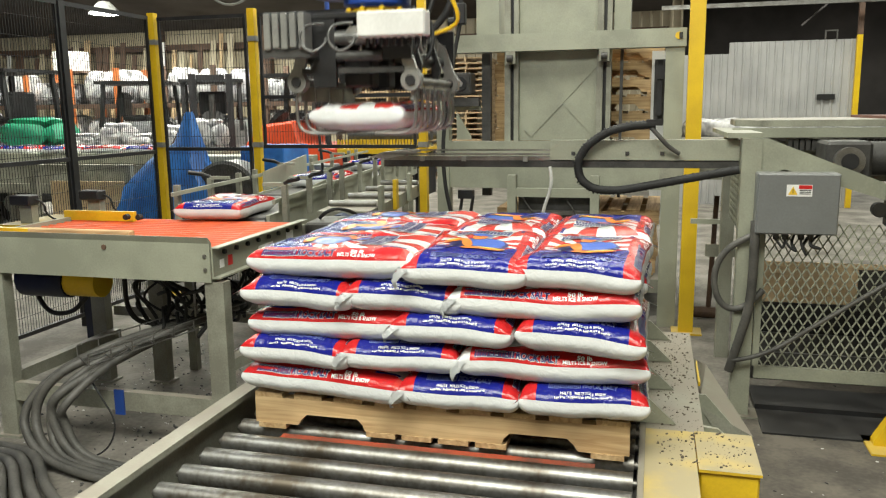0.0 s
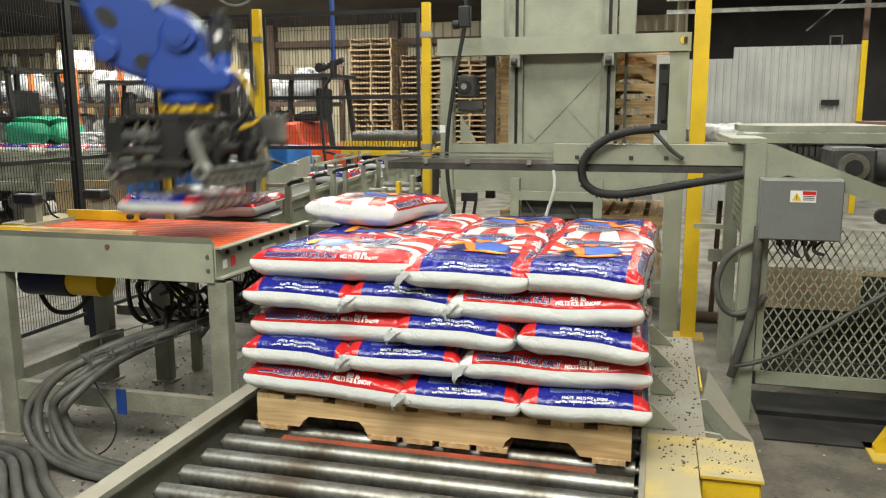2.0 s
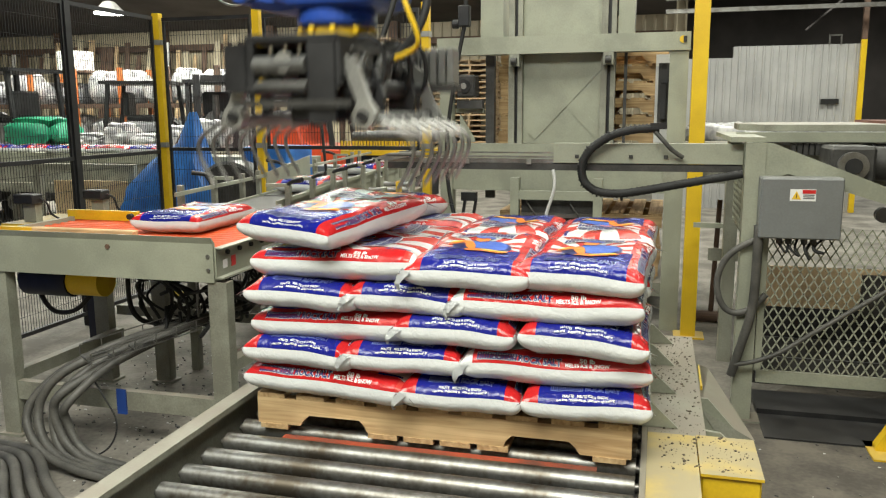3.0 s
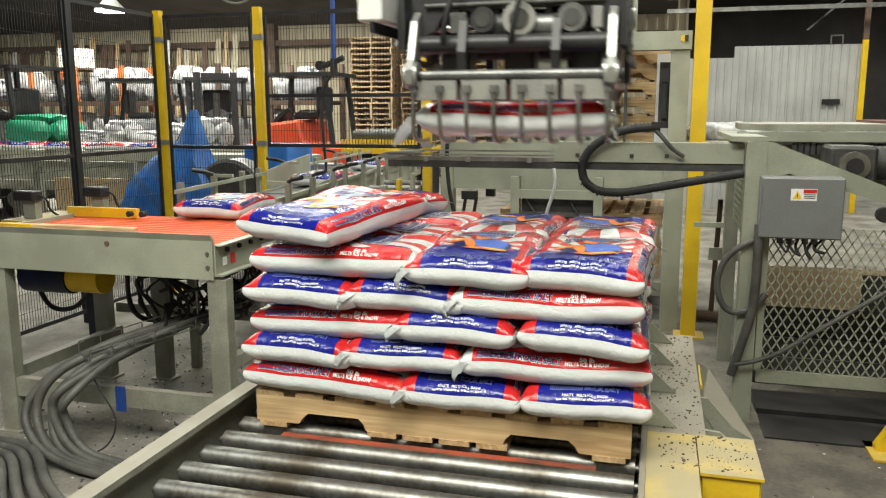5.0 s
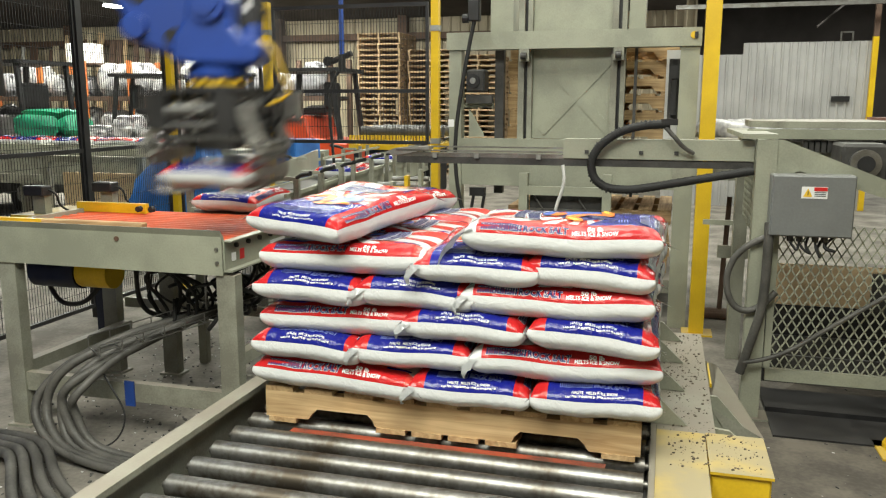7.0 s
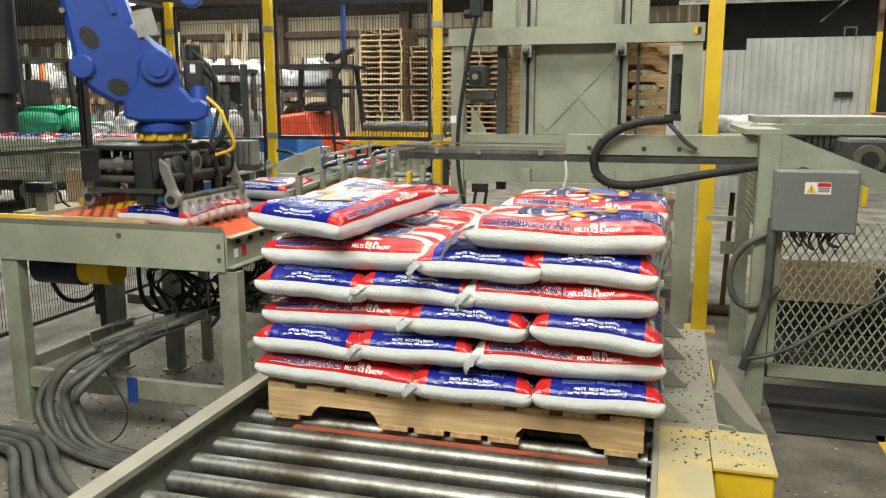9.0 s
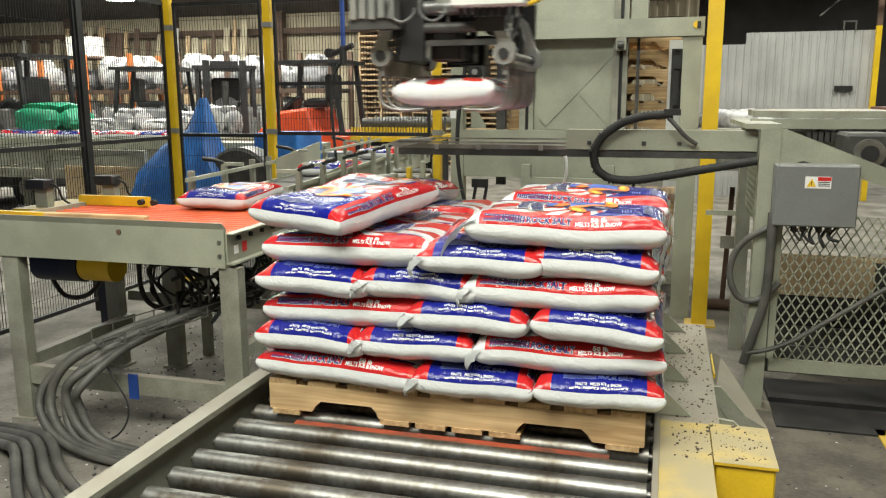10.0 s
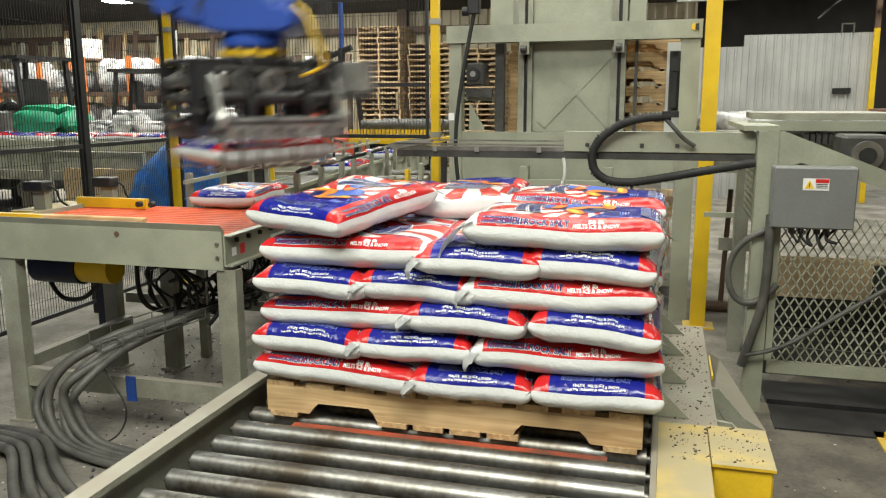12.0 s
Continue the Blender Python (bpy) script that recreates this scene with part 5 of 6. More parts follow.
FY = 3.6
fence_panel((-2.68, FY), (-1.89, FY), 0.12, 2.30, (1.23,))
fence_panel((-1.78, FY), (-0.50, FY), 1.25, 2.30, (1.64,))
fence_panel((-2.75, 0.9), (-2.75, 2.52), 0.08, 2.31, (1.21,))
fence_panel((-2.75, 2.58), (-2.75, FY - 0.05), 0.08, 2.31, (1.21,))
for x in (-2.73, -1.835, -0.445):
    post = part("post", B(-0.029, 0.029, -0.029, 0.029, 0, 2.34), YELLOW, fence, "yellow square steel post", m=pose(x, FY, 0))
    part("base_plate", B(-0.07, 0.07, -0.07, 0.07, 0.0, 0.01), YELLOW, post)
    for z in (2.11, 1.28, 0.5):
        part("clamp_band", B(-0.036, 0.036, -0.034, 0.033, z - 0.02, z + 0.02), PLATE, post)
part("post", B(-2.775, -2.725, 2.525, 2.575, 0, 2.75), BLACK, fence, "black square steel post")


# ---- hanging hose, rod and lamp ----
hose = thing("hanging_air_hose", pose(-1.74, 4.9, 0), "blue hanging air hose with a black coupling", "air hose")
part("drop_pipe", C((0, 0, 2.02), (0, 0, 5.2), 0.022, 12), TAPE, hose)
part("coupling", C((0, 0, 1.86), (0, 0, 2.02), 0.035, 12), BLACK, hose)
part("valve", C((-0.12, 0, 1.95), (0.10, 0, 2.03), 0.028, 10), BLACK, hose)
part("hook_ring", C((-0.14, 0.02, 1.96), (-0.14, -0.02, 1.96), 0.045, 14), BLACK, hose)
tube("tail_hose", [(0, 0, 1.90), (-0.10, 0, 1.80), (-0.14, 0, 1.6), (-0.13, 0, 1.3), (-0.10, 0, 0.95)], 0.014, RUBBER, hose)
rod = thing("cable_drop", pose(-0.05, 3.1, 0), "black hanging cable with a clamp beside the dispenser", "cable")
tube("cable", [(0.03, 0, 2.4), (0.03, 0, 2.15), (0.0, 0, 2.02), (-0.07, 0, 1.65), (-0.115, 0, 1.3), (-0.10, 0, 1.0), (-0.03, 0, 0.72), (0.0, 0.02, 0.3), (0, 0.02, 0)], 0.014, RUBBER, rod)
part("clamp", B(-0.02, 0.06, -0.03, 0.03, 2.10, 2.24), BLACK, rod, bevel=0.008)
part("ball_joint", C((-0.06, 0, 2.12), (-0.02, 0, 2.12), 0.03, 12), BLACK, rod)
part("stem", C((0.03, 0, 2.24), (0.03, 0, 5.2), 0.010, 8), BLACK, rod)
part("note", B(-0.155, -0.115, -0.018, -0.015, 1.40, 1.45), INK_WHITE, rod, "pale paper tag")
lamp = thing("high_bay_lamp", pose(-10.4, 13.2, 3.69), "round glowing high-bay lamp under the roof", "lamp")
part("reflector", C((0, 0, 0.02), (0, 0, 0.25), 0.34, 28, 0.12), PLATE, lamp, smooth=True)
part("bulb", C((0, 0, -0.01), (0, 0, 0.018), 0.32, 28), LAMP, lamp)
part("hanger", C((0, 0, 0.25), (0, 0, 1.42), 0.02, 8), BLACK, lamp)
# thin ring pipe near the roof
ring = [(-2.9 + 0.28 * math.cos(a), 5.2, 2.86 + 0.26 * math.sin(a)) for a in (math.pi + math.pi * i / 8 for i in range(9))]
ring = [(-3.18, 5.2, 5.2), (-3.18, 5.2, 3.2)] + ring + [(-2.62, 5.2, 3.2), (-2.62, 5.2, 5.2)]
tube("bent_pipe", ring, 0.012, PLATE, None, "thin bent metal pipe hanging under the roof", "pipe")


# ---- storage beyond the fence ----
def lump(name, w, d, h, material, m, seed, label, category, group, swell=0.05, parent=None):
    """A wrapped, uneven load: a box of many faces with rounded edges and dents."""
    bm = bmesh.new()
    bmesh.ops.create_cube(bm, size=1)
    bmesh.ops.subdivide_edges(bm, edges=bm.edges[:], cuts=7, use_grid_fill=True)
    for v in bm.verts:
        c = v.co * 2
        r = 1 - swell * (c.x ** 4 * c.y ** 4 + c.z ** 4 * c.x ** 4 + c.y ** 4 * c.z ** 4) * 2.2
        n = noise.noise(Vector((c.x * 2.1 + seed, c.y * 2.1, c.z * 2.6 + seed * 2)))
        n2 = noise.noise(Vector((c.x * 5 + seed, c.y * 5 + 4, c.z * 6)))
        k = r * (1 + swell * n + swell * 0.5 * n2)
        v.co = Vector((c.x * w / 2 * k, c.y * d / 2 * k, (c.z * k + 1) * h / 2))
    lo = min(v.co.z for v in bm.verts)
    for v in bm.verts:
        v.co.z = max(0.0, v.co.z - max(0, lo))
    ob = part(name, bm, material, parent, m=m, smooth=True)
    return tagged(ob, label, category, group) if parent is None else ob


WRAP_G = surface("greenish_wrap", (0.52, 0.62, 0.45), (0.42, 0.48, 0.36), 4, 0.3, bump=0.5, fine=22)
WRAP_K = surface("grey_wrap", (0.40, 0.40, 0.42), (0.22, 0.22, 0.24), 5, 0.35, bump=0.5, fine=22)
RACKO = surface("rack_orange", (0.55, 0.16, 0.04), (0.4, 0.12, 0.04), 3, 0.5)
rs = random.Random(21)
rack = thing("storage_rack", pose(0, 0, 0), "long steel pallet rack with orange uprights and two levels", "storage rack")
for i in range(9):
    x = -14.4 + 1.15 * i
    for y in (12.6, 13.6):
        part("upright", B(x - 0.05, x + 0.05, y - 0.04, y + 0.04, 0, 2.5), RACKO if i < 5 else RUST, rack)
for y in (12.6, 13.6):
    for z in (0.72, 1.66):
        part("beam", B(-14.4, -5.2, y - 0.06, y - 0.041, z, z + 0.09), RUST, rack)
for z in (0.76, 1.70):
    part("shelf", B(-14.4, -5.2, 12.66, 13.54, z, z + 0.045), GRIME, rack)
for lvl, z in ((0, 0.0), (1, 0.806), (2, 1.746)):
    for i in range(13):
        x = -14.0 + 0.69 * i
        mat = rs.choice([WRAP, WRAP, WRAP_G if x > -9 else WRAP, WRAP_K, WRAP])
        hgt = rs.uniform(0.62, 0.78) if lvl < 2 else rs.uniform(0.45, 0.75)
        if lvl == 0:
            hgt = 0.66
        lump("wrapped_load", rs.uniform(0.54, 0.62), 0.7, hgt, mat, pose(x + 0.03, 13.08, z), rs.uniform(0, 60), "film-wrapped pale load of sacks on the rack", "wrapped load", "wrapped loads on the rack", 0.09)
# boards and sheets leaning against the wall above
for i in range(26):
    x = -17.2 + 0.30 * i + rs.uniform(-0.08, 0.08)
    w = rs.uniform(0.08, 0.2)
    part_m = rs.choice([OLDWOOD, WALLM, WALLM, RUST, OLDWOOD, RUST, WHITE])
    tagged(part("leaning_board", B(-w / 2, w / 2, -0.02, 0.02, 0, rs.uniform(3.0, 3.7)), part_m, m=pose(x, 16.9, 0, -8, rs.uniform(-1.5, 1.5), 0)), "long pale board leaning against the wall", "board", "leaning boards")
white_drum = tagged(part("white_drum", C((0, 0, 0), (0, 0, 0.42), 0.38, 24), WHITE, m=pose(-11.25, 13.05, 2.47), smooth=True), "white drum on top of the rack", "drum")
tagged(part("drum_deck", B(-11.8, -10.7, 12.66, 13.5, 2.42, 2.468), RUST), "brown top deck of the rack", "deck")


def forklift(m, body, label, tall=2.05):
    root = thing("forklift", m, label, "forklift", "forklifts")
    bm = prism(bmesh.new(), [(-0.9, 0.25), (-1.0, 0.9), (-0.7, 1.05), (-0.4, 1.36), (0.1, 1.42), (0.2, 1.1), (0.75, 1.05), (0.8, 0.25)], "x", -0.5, 0.5)
    bmesh.ops.rotate(bm, verts=bm.verts[:], cent=(0, 0, 0), matrix=Matrix.Rotation(math.pi / 2, 3, "Z"))
    part("body", bm, body, root, bevel=0.04)
    for x, y in ((-0.55, -0.45), (-0.55, 0.45), (0.55, -0.42), (0.55, 0.42)):
        w = part("wheel", C((x, y - 0.09, 0.27), (x, y + 0.09, 0.27), 0.27, 22), RUBBER, root)
        part("hub", C((x, y - 0.1, 0.27), (x, y + 0.1, 0.27), 0.12, 14), PLATE, w)
    for x, y in ((-0.62, -0.42), (-0.62, 0.42), (0.5, -0.42), (0.5, 0.42)):
        part("cage_post", bar(bmesh.new(), (x, y, 0.9), (x * 0.8, y, tall), 0.06, 0.06), BLACK, root)
    part("cage_roof", B(-0.62, 0.48, -0.48, 0.48, tall, tall + 0.05), BLACK, root)
    part("seat", B(-0.30, 0.10, -0.22, 0.22, 1.42, 1.52), BLACK, root, bevel=0.03)
    part("seat_back", B(-0.36, -0.26, -0.22, 0.22, 1.50, 1.88), BLACK, root, bevel=0.03)
    part("steering", C((0.34, 0, 1.42), (0.38, 0, 1.46), 0.17, 16), BLACK, root)
    return root


def mast(root, x, tall=2.1):
    for y in (-0.26, 0.26):
        part("mast_rail", B(x, x + 0.10, y - 0.05, y + 0.05, 0.06, tall), BLACK, root)
    for z in (0.5, 1.2, tall - 0.1):
        part("mast_tie", B(x, x + 0.08, -0.2, 0.2, z, z + 0.09), BLACK, root)
    part("lift_cylinder", C((x + 0.04, 0, 0.1), (x + 0.04, 0, tall - 0.3), 0.05, 12), GRIME, root)
    part("carriage", B(x + 0.101, x + 0.15, -0.42, 0.42, 0.3, 0.75), BLACK, root)


f1 = forklift(pose(-3.75, 8.6, 0, 0, 0, 180), RED, "orange-red forklift with a black overhead cage", 2.02)
f2 = forklift(pose(-5.6, 9.3, 0, 0, 0, -60), GRIME, "dark forklift with a tall black mast", 2.0)
mast(f2, 0.95, 2.1)
f3 = forklift(pose(-6.85, 9.3, 0, 0, 0, 20), WRAP_K, "grey forklift with a black overhead cage", 2.0)
f4 = forklift(pose(-8.25, 7.9, 0, 0, 0, 170), GRIME, "dark forklift parked beside the green tarp", 2.15)
tarp_g = lump("green_tarp_load", 1.0, 0.8, 0.44, GREEN, pose(-7.0, 7.1, 1.056), 7.7, "pallet load under a bright green tarpaulin", "tarpaulin", "", 0.16)
work = thing("packing_conveyor", pose(0, 0, 0), "long pale conveyor bench beyond the fence", "conveyor")
part("bed", B(-8.5, -4.2, 6.2, 7.6, 0.94, 1.055), CREAM, work)
part("skirt", B(-8.5, -4.2, 6.22, 6.25, 0.55, 0.939), CREAM_D, work)
for x in (-8.3, -7.0, -5.8, -4.5):
    part("leg", B(x, x + 0.08, 6.4, 6.48, 0, 0.939), CREAM_D, work)
part("arm_bar", B(-8.4, -5.6, 5.9, 5.96, 0.62, 0.70), CREAM_D, work)
part("arm_post", B(-5.7, -5.6, 5.9, 6.0, 0, 0.62), CREAM_D, work)
part("arm_post", B(-8.3, -8.2, 5.9, 6.0, 0, 0.62), CREAM_D, work)
for i, x in enumerate((-7.9, -7.35, -6.75, -6.1, -5.45, -4.9)):
    ob = copy_thing(SEEDS[i % 5], pose(x, 6.48 + rs.uniform(-0.05, 0.05), 1.108, 0, 0, rs.choice([80, 95, -85, 10])))
    tagged(ob, "full printed salt bag lying on the far bench", "bag", "bags on the far bench")
for i in range(5):
    lump("loose_load", rs.uniform(0.4, 0.7), 0.5, rs.uniform(0.2, 0.4), rs.choice([WRAP, WRAP_K, WRAP]), pose(-6.3 + 0.45 * i, 7.25, 1.056), i * 3.3, "pale crumpled wrapped load on the far bench", "wrapped load", "loads on the far bench", 0.16)
frame2 = thing("steel_trestle", pose(-4.15, 5.1, 0), "cream steel trestle beyond the fence", "trestle")
part("top_bar", B(-1.3, 0, 0, 0.07, 0.93, 1.0), CREAM_D, frame2)
for x in (-1.3, -0.08):
    part("leg", B(x, x + 0.08, 0, 0.07, 0, 0.929), CREAM_D, frame2)
part("back_panel", B(-1.2, -0.1, 0.2, 0.23, 0.1, 0.8), CARD, frame2)
part("foot_bar", B(-1.3, 0, 0.071, 0.24, 0.0, 0.099), CREAM_D, frame2)
broom = thing("broom", pose(-3.55, 4.3, 0), "brown wooden broom handle leaning on the bench", "broom")
part("handle", C((-0.25, 0, 0.10), (0.22, 0.5, 1.35), 0.016, 10), RUST, broom)
part("head", B(-0.40, -0.10, -0.05, 0.05, 0.0, 0.10), RUST, broom)


def cloth(name, pts, material, label):
    """A draped tarpaulin tent: rings between outlines, creased."""
    bm = bmesh.new()
    rings = []
    n = 30
    for z, cx, cy, rx, ry in pts:
        ring = []
        for i in range(n):
            a = 2 * math.pi * i / n
            f = 1 + 0.13 * math.sin(a * 9 + z * 3) * (1.6 - z) + 0.05 * noise.noise(Vector((i * 0.6, z * 4, 2)))
            ring.append(bm.verts.new((cx + rx * f * math.cos(a), cy + ry * f * math.sin(a), z)))
        rings.append(ring)
    for a, b in zip(rings[:-1], rings[1:]):
        for i in range(n):
            bm.faces.new((a[i], a[(i + 1) % n], b[(i + 1) % n], b[i]))
    bm.faces.new(rings[-1])
    return tagged(part(name, bm, material, smooth=True), label, "tarpaulin")


cloth("blue_tarp_cover", [(0.0, -3.38, 4.75, 0.72, 0.42), (0.4, -3.38, 4.75, 0.68, 0.38), (0.8, -3.36, 4.75, 0.54, 0.28), (1.08, -3.32, 4.75, 0.30, 0.2), (1.25, -3.20, 4.75, 0.15, 0.1), (1.55, -3.17, 4.75, 0.04, 0.03)], TARP, "bright blue tarpaulin draped over a machine")
fan = thing("drum_fan", pose(-2.75, 4.75, 0), "dark round drum fan beside the blue tarp", "fan")
part("drum", C((0, -0.12, 0.72), (0, 0.12, 0.72), 0.36, 32), GREY, fan, smooth=True)
part("grille", C((0, -0.14, 0.72), (0, -0.121, 0.72), 0.33, 32), GRIME, fan)
for x in (-0.3, 0.3):
    part("leg", bar(bmesh.new(), (x, 0, 0), (x * 0.6, 0, 0.45), 0.05, 0.05), BLACK, fan)
bin_ = thing("blue_bin", pose(-2.42, 5.0, 0), "blue steel tote bin beyond the fence", "bin")
part("shell", B(-0.36, 0.12, 0, 0.6, 0.05, 1.20), TARP, bin_, bevel=0.01)
part("base", B(-0.34, 0.10, 0.02, 0.58, 0, 0.05), BLACK, bin_)
part("prop", bar(bmesh.new(), (-0.08, -0.06, 0.0), (-0.16, -0.02, 1.1), 0.02, 0.02), PLATE, bin_)
part("prop", bar(bmesh.new(), (0.08, -0.08, 0.0), (-0.14, -0.02, 1.12), 0.02, 0.02), PLATE, bin_)
plat = thing("yellow_platform", pose(-1.85, 6.5, 0), "yellow steel pallet platform with ribbed front", "platform")
part("deck", B(-0.48, 0.52, 0, 1.3, 1.05, 1.10), YELLOW, plat)
for i in range(22):
    x = -0.48 + i * 0.0455
    part("rib", B(x, x + 0.03, -0.02, 0.0, 1.10, 1.21), YELLOW, plat)
part("front_rail", B(-0.48, 0.52, -0.03, -0.001, 1.045, 1.098), YELLOW, plat)
for x in (-0.45, 0.44):
    part("leg", B(x, x + 0.06, 0.05, 0.12, 0, 1.049), BLACK, plat)
    part("leg", B(x, x + 0.06, 1.15, 1.22, 0, 1.049), BLACK, plat)
# black block put in for the shade below the deck
part("shadow_box", B(-0.35, 0.40, 0.15, 1.1, 0.5, 1.049), BLACK, plat)
for i in range(3):
    part("roller", C((-0.42, 0.25 + 0.4 * i, 1.24), (0.48, 0.25 + 0.4 * i, 1.24), 0.07, 16), GRIME, plat, smooth=True)
cab = thing("small_cabinet", pose(-2.15, 5.6, 0), "grey control cabinet near the conveyor", "cabinet")
part("cabinet_body", B(-0.2, 0.1, 0, 0.25, 0.35, 0.98), GREY, cab, bevel=0.01)
part("pedestal", B(-0.12, 0.02, 0.05, 0.2, 0, 0.349), GREY, cab)
bench = thing("rear_machine", pose(-3.1, 6.0, 0), "cream machine frame behind the cabinet", "machine")
part("housing", B(-0.9, 0.55, 0, 0.4, 0.86, 1.04), CREAM, bench)
part("recess", B(-0.85, 0.5, 0.05, 0.35, 0.3, 0.859), GRIME, bench)
part("plinth", B(-0.85, 0.5, 0.05, 0.35, 0, 0.299), BLACK, bench)
# stacked empty pallets
pal_t = None
for x, y, n, z0, jit in ((-4.62, 15.2, 26, 0.0, 0.02), (-3.5, 15.5, 23, 0.0, 0.03), (-2.4, 15.6, 22, 0.0, 0.03)):
    for i in range(n):
        m = pose(x + rs.uniform(-jit, jit), y + rs.uniform(-0.03, 0.03), z0 + 0.1225 * i, 0, 0, 90 + rs.uniform(-1.2, 1.2))
        if pal_t is None:
            pal_t = pallet(m, "empty pale wooden pallet in a tall stack", OLDWOOD, OLDWOOD, "stacked empty pallets")
        else:
            copy_thing(pal_t, m)
# overhead bracing at the dark bay
for a, b in (((2.0, 10.8, 3.3), (1.2, 10.8, 4.6)), ((3.3, 10.8, 2.7), (5.0, 10.8, 4.2))):
    tagged(part("roof_brace", bar(bmesh.new(), a, b, 0.025, 0.025), DARK), "dark steel roof brace", "brace", "", "structure")
post_y = thing("marked_post", pose(4.12, 10.9, 0), "brown steel post with a yellow lower half", "post")
part("shaft", B(-0.035, 0.035, -0.035, 0.035, 2.55, 5.2), RUST, post_y)
part("painted_base", B(-0.037, 0.037, -0.037, 0.037, 0, 2.549), YELLOW, post_y)
bm = bmesh.new()
for s in ((3.66, 3.68), (3.82, 3.84)):
    box(bm, *s, 10.975, 11.0, 2.495, 2.64)
box(bm, 3.6801, 3.8199, 10.975, 11.0, 2.62, 2.64)
tagged(part("top_bracket", bm, STEEL), "small square steel bracket on the partition", "bracket")


# ---- cables, tray and clutter by the table ----
wires = thing("cable_bundle", pose(0, 0, 0), "bundle of grey flexible conduits from the tray to the floor", "cables")
rj = random.Random(12)
for k in range(5):
    o = 0.032 * k
    j = [rj.uniform(-0.022, 0.022) for q in range(12)]
    tube("conduit", [(-0.66, 1.42 - o, 0.60), (-0.85, 1.16 - o, 0.545 + j[0]), (-1.10, 0.80 - o, 0.50 - 0.6 * o + j[1]), (-1.31 + o + j[2], 0.58 - o, 0.42 - o + j[3]), (-1.42 + 1.5 * o + j[4], 0.49 + j[5], 0.24 + j[6]), (-1.32 + 1.6 * o + j[7], 0.42 + 0.4 * o, 0.07 + j[8] * 0.5), (-1.05 + o, 0.38 + 0.9 * o + j[9], 0.024), (-0.75, 0.36 + 0.8 * o + j[10], 0.022), (-0.35, 0.33 + o, 0.022), (0.0, 0.3 + o, 0.022)], 0.019 + 0.002 * (k % 2), CONDUIT, wires)
for k in range(4):
    o = 0.05 * k
    tube("conduit", [(-1.75, 0.42 + o, 0.02), (-1.48, 0.36 + o, 0.05), (-1.30 + 0.3 * o, 0.22 + o, 0.10), (-1.16 + 0.5 * o, 0.06 + o, 0.05), (-1.02 + o, -0.06 + o, 0.022), (-0.75 + o, -0.25 + o, 0.022)], 0.022, CONDUIT, wires)
tube("thin_wire", [(-1.18, 0.62, 0.40), (-1.10, 0.60, 0.30), (-1.0, 0.58, 0.18), (-1.05, 0.55, 0.05), (-1.2, 0.52, 0.012), (-1.45, 0.5, 0.012)], 0.004, RUBBER, wires)
tray = thing("wire_tray", pose(0, 0, 0), "galvanised wire basket cable tray under the table", "cable tray")
a0, a1 = Vector((-1.17, 0.60, 0.455)), Vector((-0.60, 1.36, 0.60))
side = Vector((0.075, -0.056, 0))
for s, h in ((-1, 0), (-0.33, 0), (0.33, 0), (1, 0), (-1, 0.05), (1, 0.05)):
    part("long_wire", C(a0 + side * s + Vector((0, 0, h)), a1 + side * s + Vector((0, 0, h)), 0.003, 6), STEEL, tray)
for i in range(11):
    c = a0.lerp(a1, i / 10)
    part("cross_wire", C(c - side, c + side, 0.003, 6), STEEL, tray)
    for s in (-1, 1):
        part("side_wire", C(c + side * s, c + side * s + Vector((0, 0, 0.05)), 0.003, 6), STEEL, tray)
part("hanger", C(a1, a1 + Vector((0, 0, 0.24)), 0.006, 8), STEEL, tray)
part("hanger", C(a0.lerp(a1, 0.55), a0.lerp(a1, 0.55) + Vector((0, 0, 0.28)), 0.006, 8), STEEL, tray)
tangle = thing("cable_tangle", pose(0, 0, 0), "tangle of black cables hanging under the table", "cables")
rk = random.Random(5)
for k in range(38):
    x, y = rk.uniform(-1.15, -0.60), rk.uniform(0.95, 1.5)
    pts = [(x, y, 0.82)]
    for j in range(4):
        pts.append((x + rk.uniform(-0.22, 0.16), y + rk.uniform(-0.1, 0.15), 0.78 - 0.09 * j + rk.uniform(-0.06, 0.06)))
    pts.append((x + rk.uniform(-0.1, 0.1), y, 0.60))
    tube("cable", pts, rk.uniform(0.005, 0.011), RUBBER, tangle)
under = thing("under_table_motor", pose(-1.55, 1.0, 0.60), "dark motor with a yellow cap slung under the table", "motor")
part("can", C((-0.25, 0, 0.12), (0.02, 0, 0.12), 0.085, 20), surface("navy_motor", (0.012, 0.014, 0.03), None, 8, 0.5), under, smooth=True)
part("cap", C((0.021, 0, 0.12), (0.20, 0, 0.12), 0.075, 20), YELLOW, under, "yellow motor cap", smooth=True)
part("hanger", B(-0.16, -0.08, -0.03, 0.03, 0.19, 0.235), BLACK, under)
tube("cable", [(-0.20, 0, 0.05), (-0.16, 0, -0.04), (-0.06, 0, -0.06), (0.05, 0, -0.02), (0.10, 0.02, 0.06)], 0.012, RUBBER, under)
tube("cable", [(0.26, 0.1, 0.22), (0.24, 0.1, 0.05), (0.27, 0.1, -0.08), (0.36, 0.12, -0.12), (0.5, 0.15, -0.1)], 0.013, RUBBER, under)
tagged(part("support_post", B(-2.30, -2.22, 2.0, 2.06, 0, 0.55), surface("navy_post", (0.02, 0.025, 0.05), None, 6, 0.5)), "dark blue steel support post", "post")
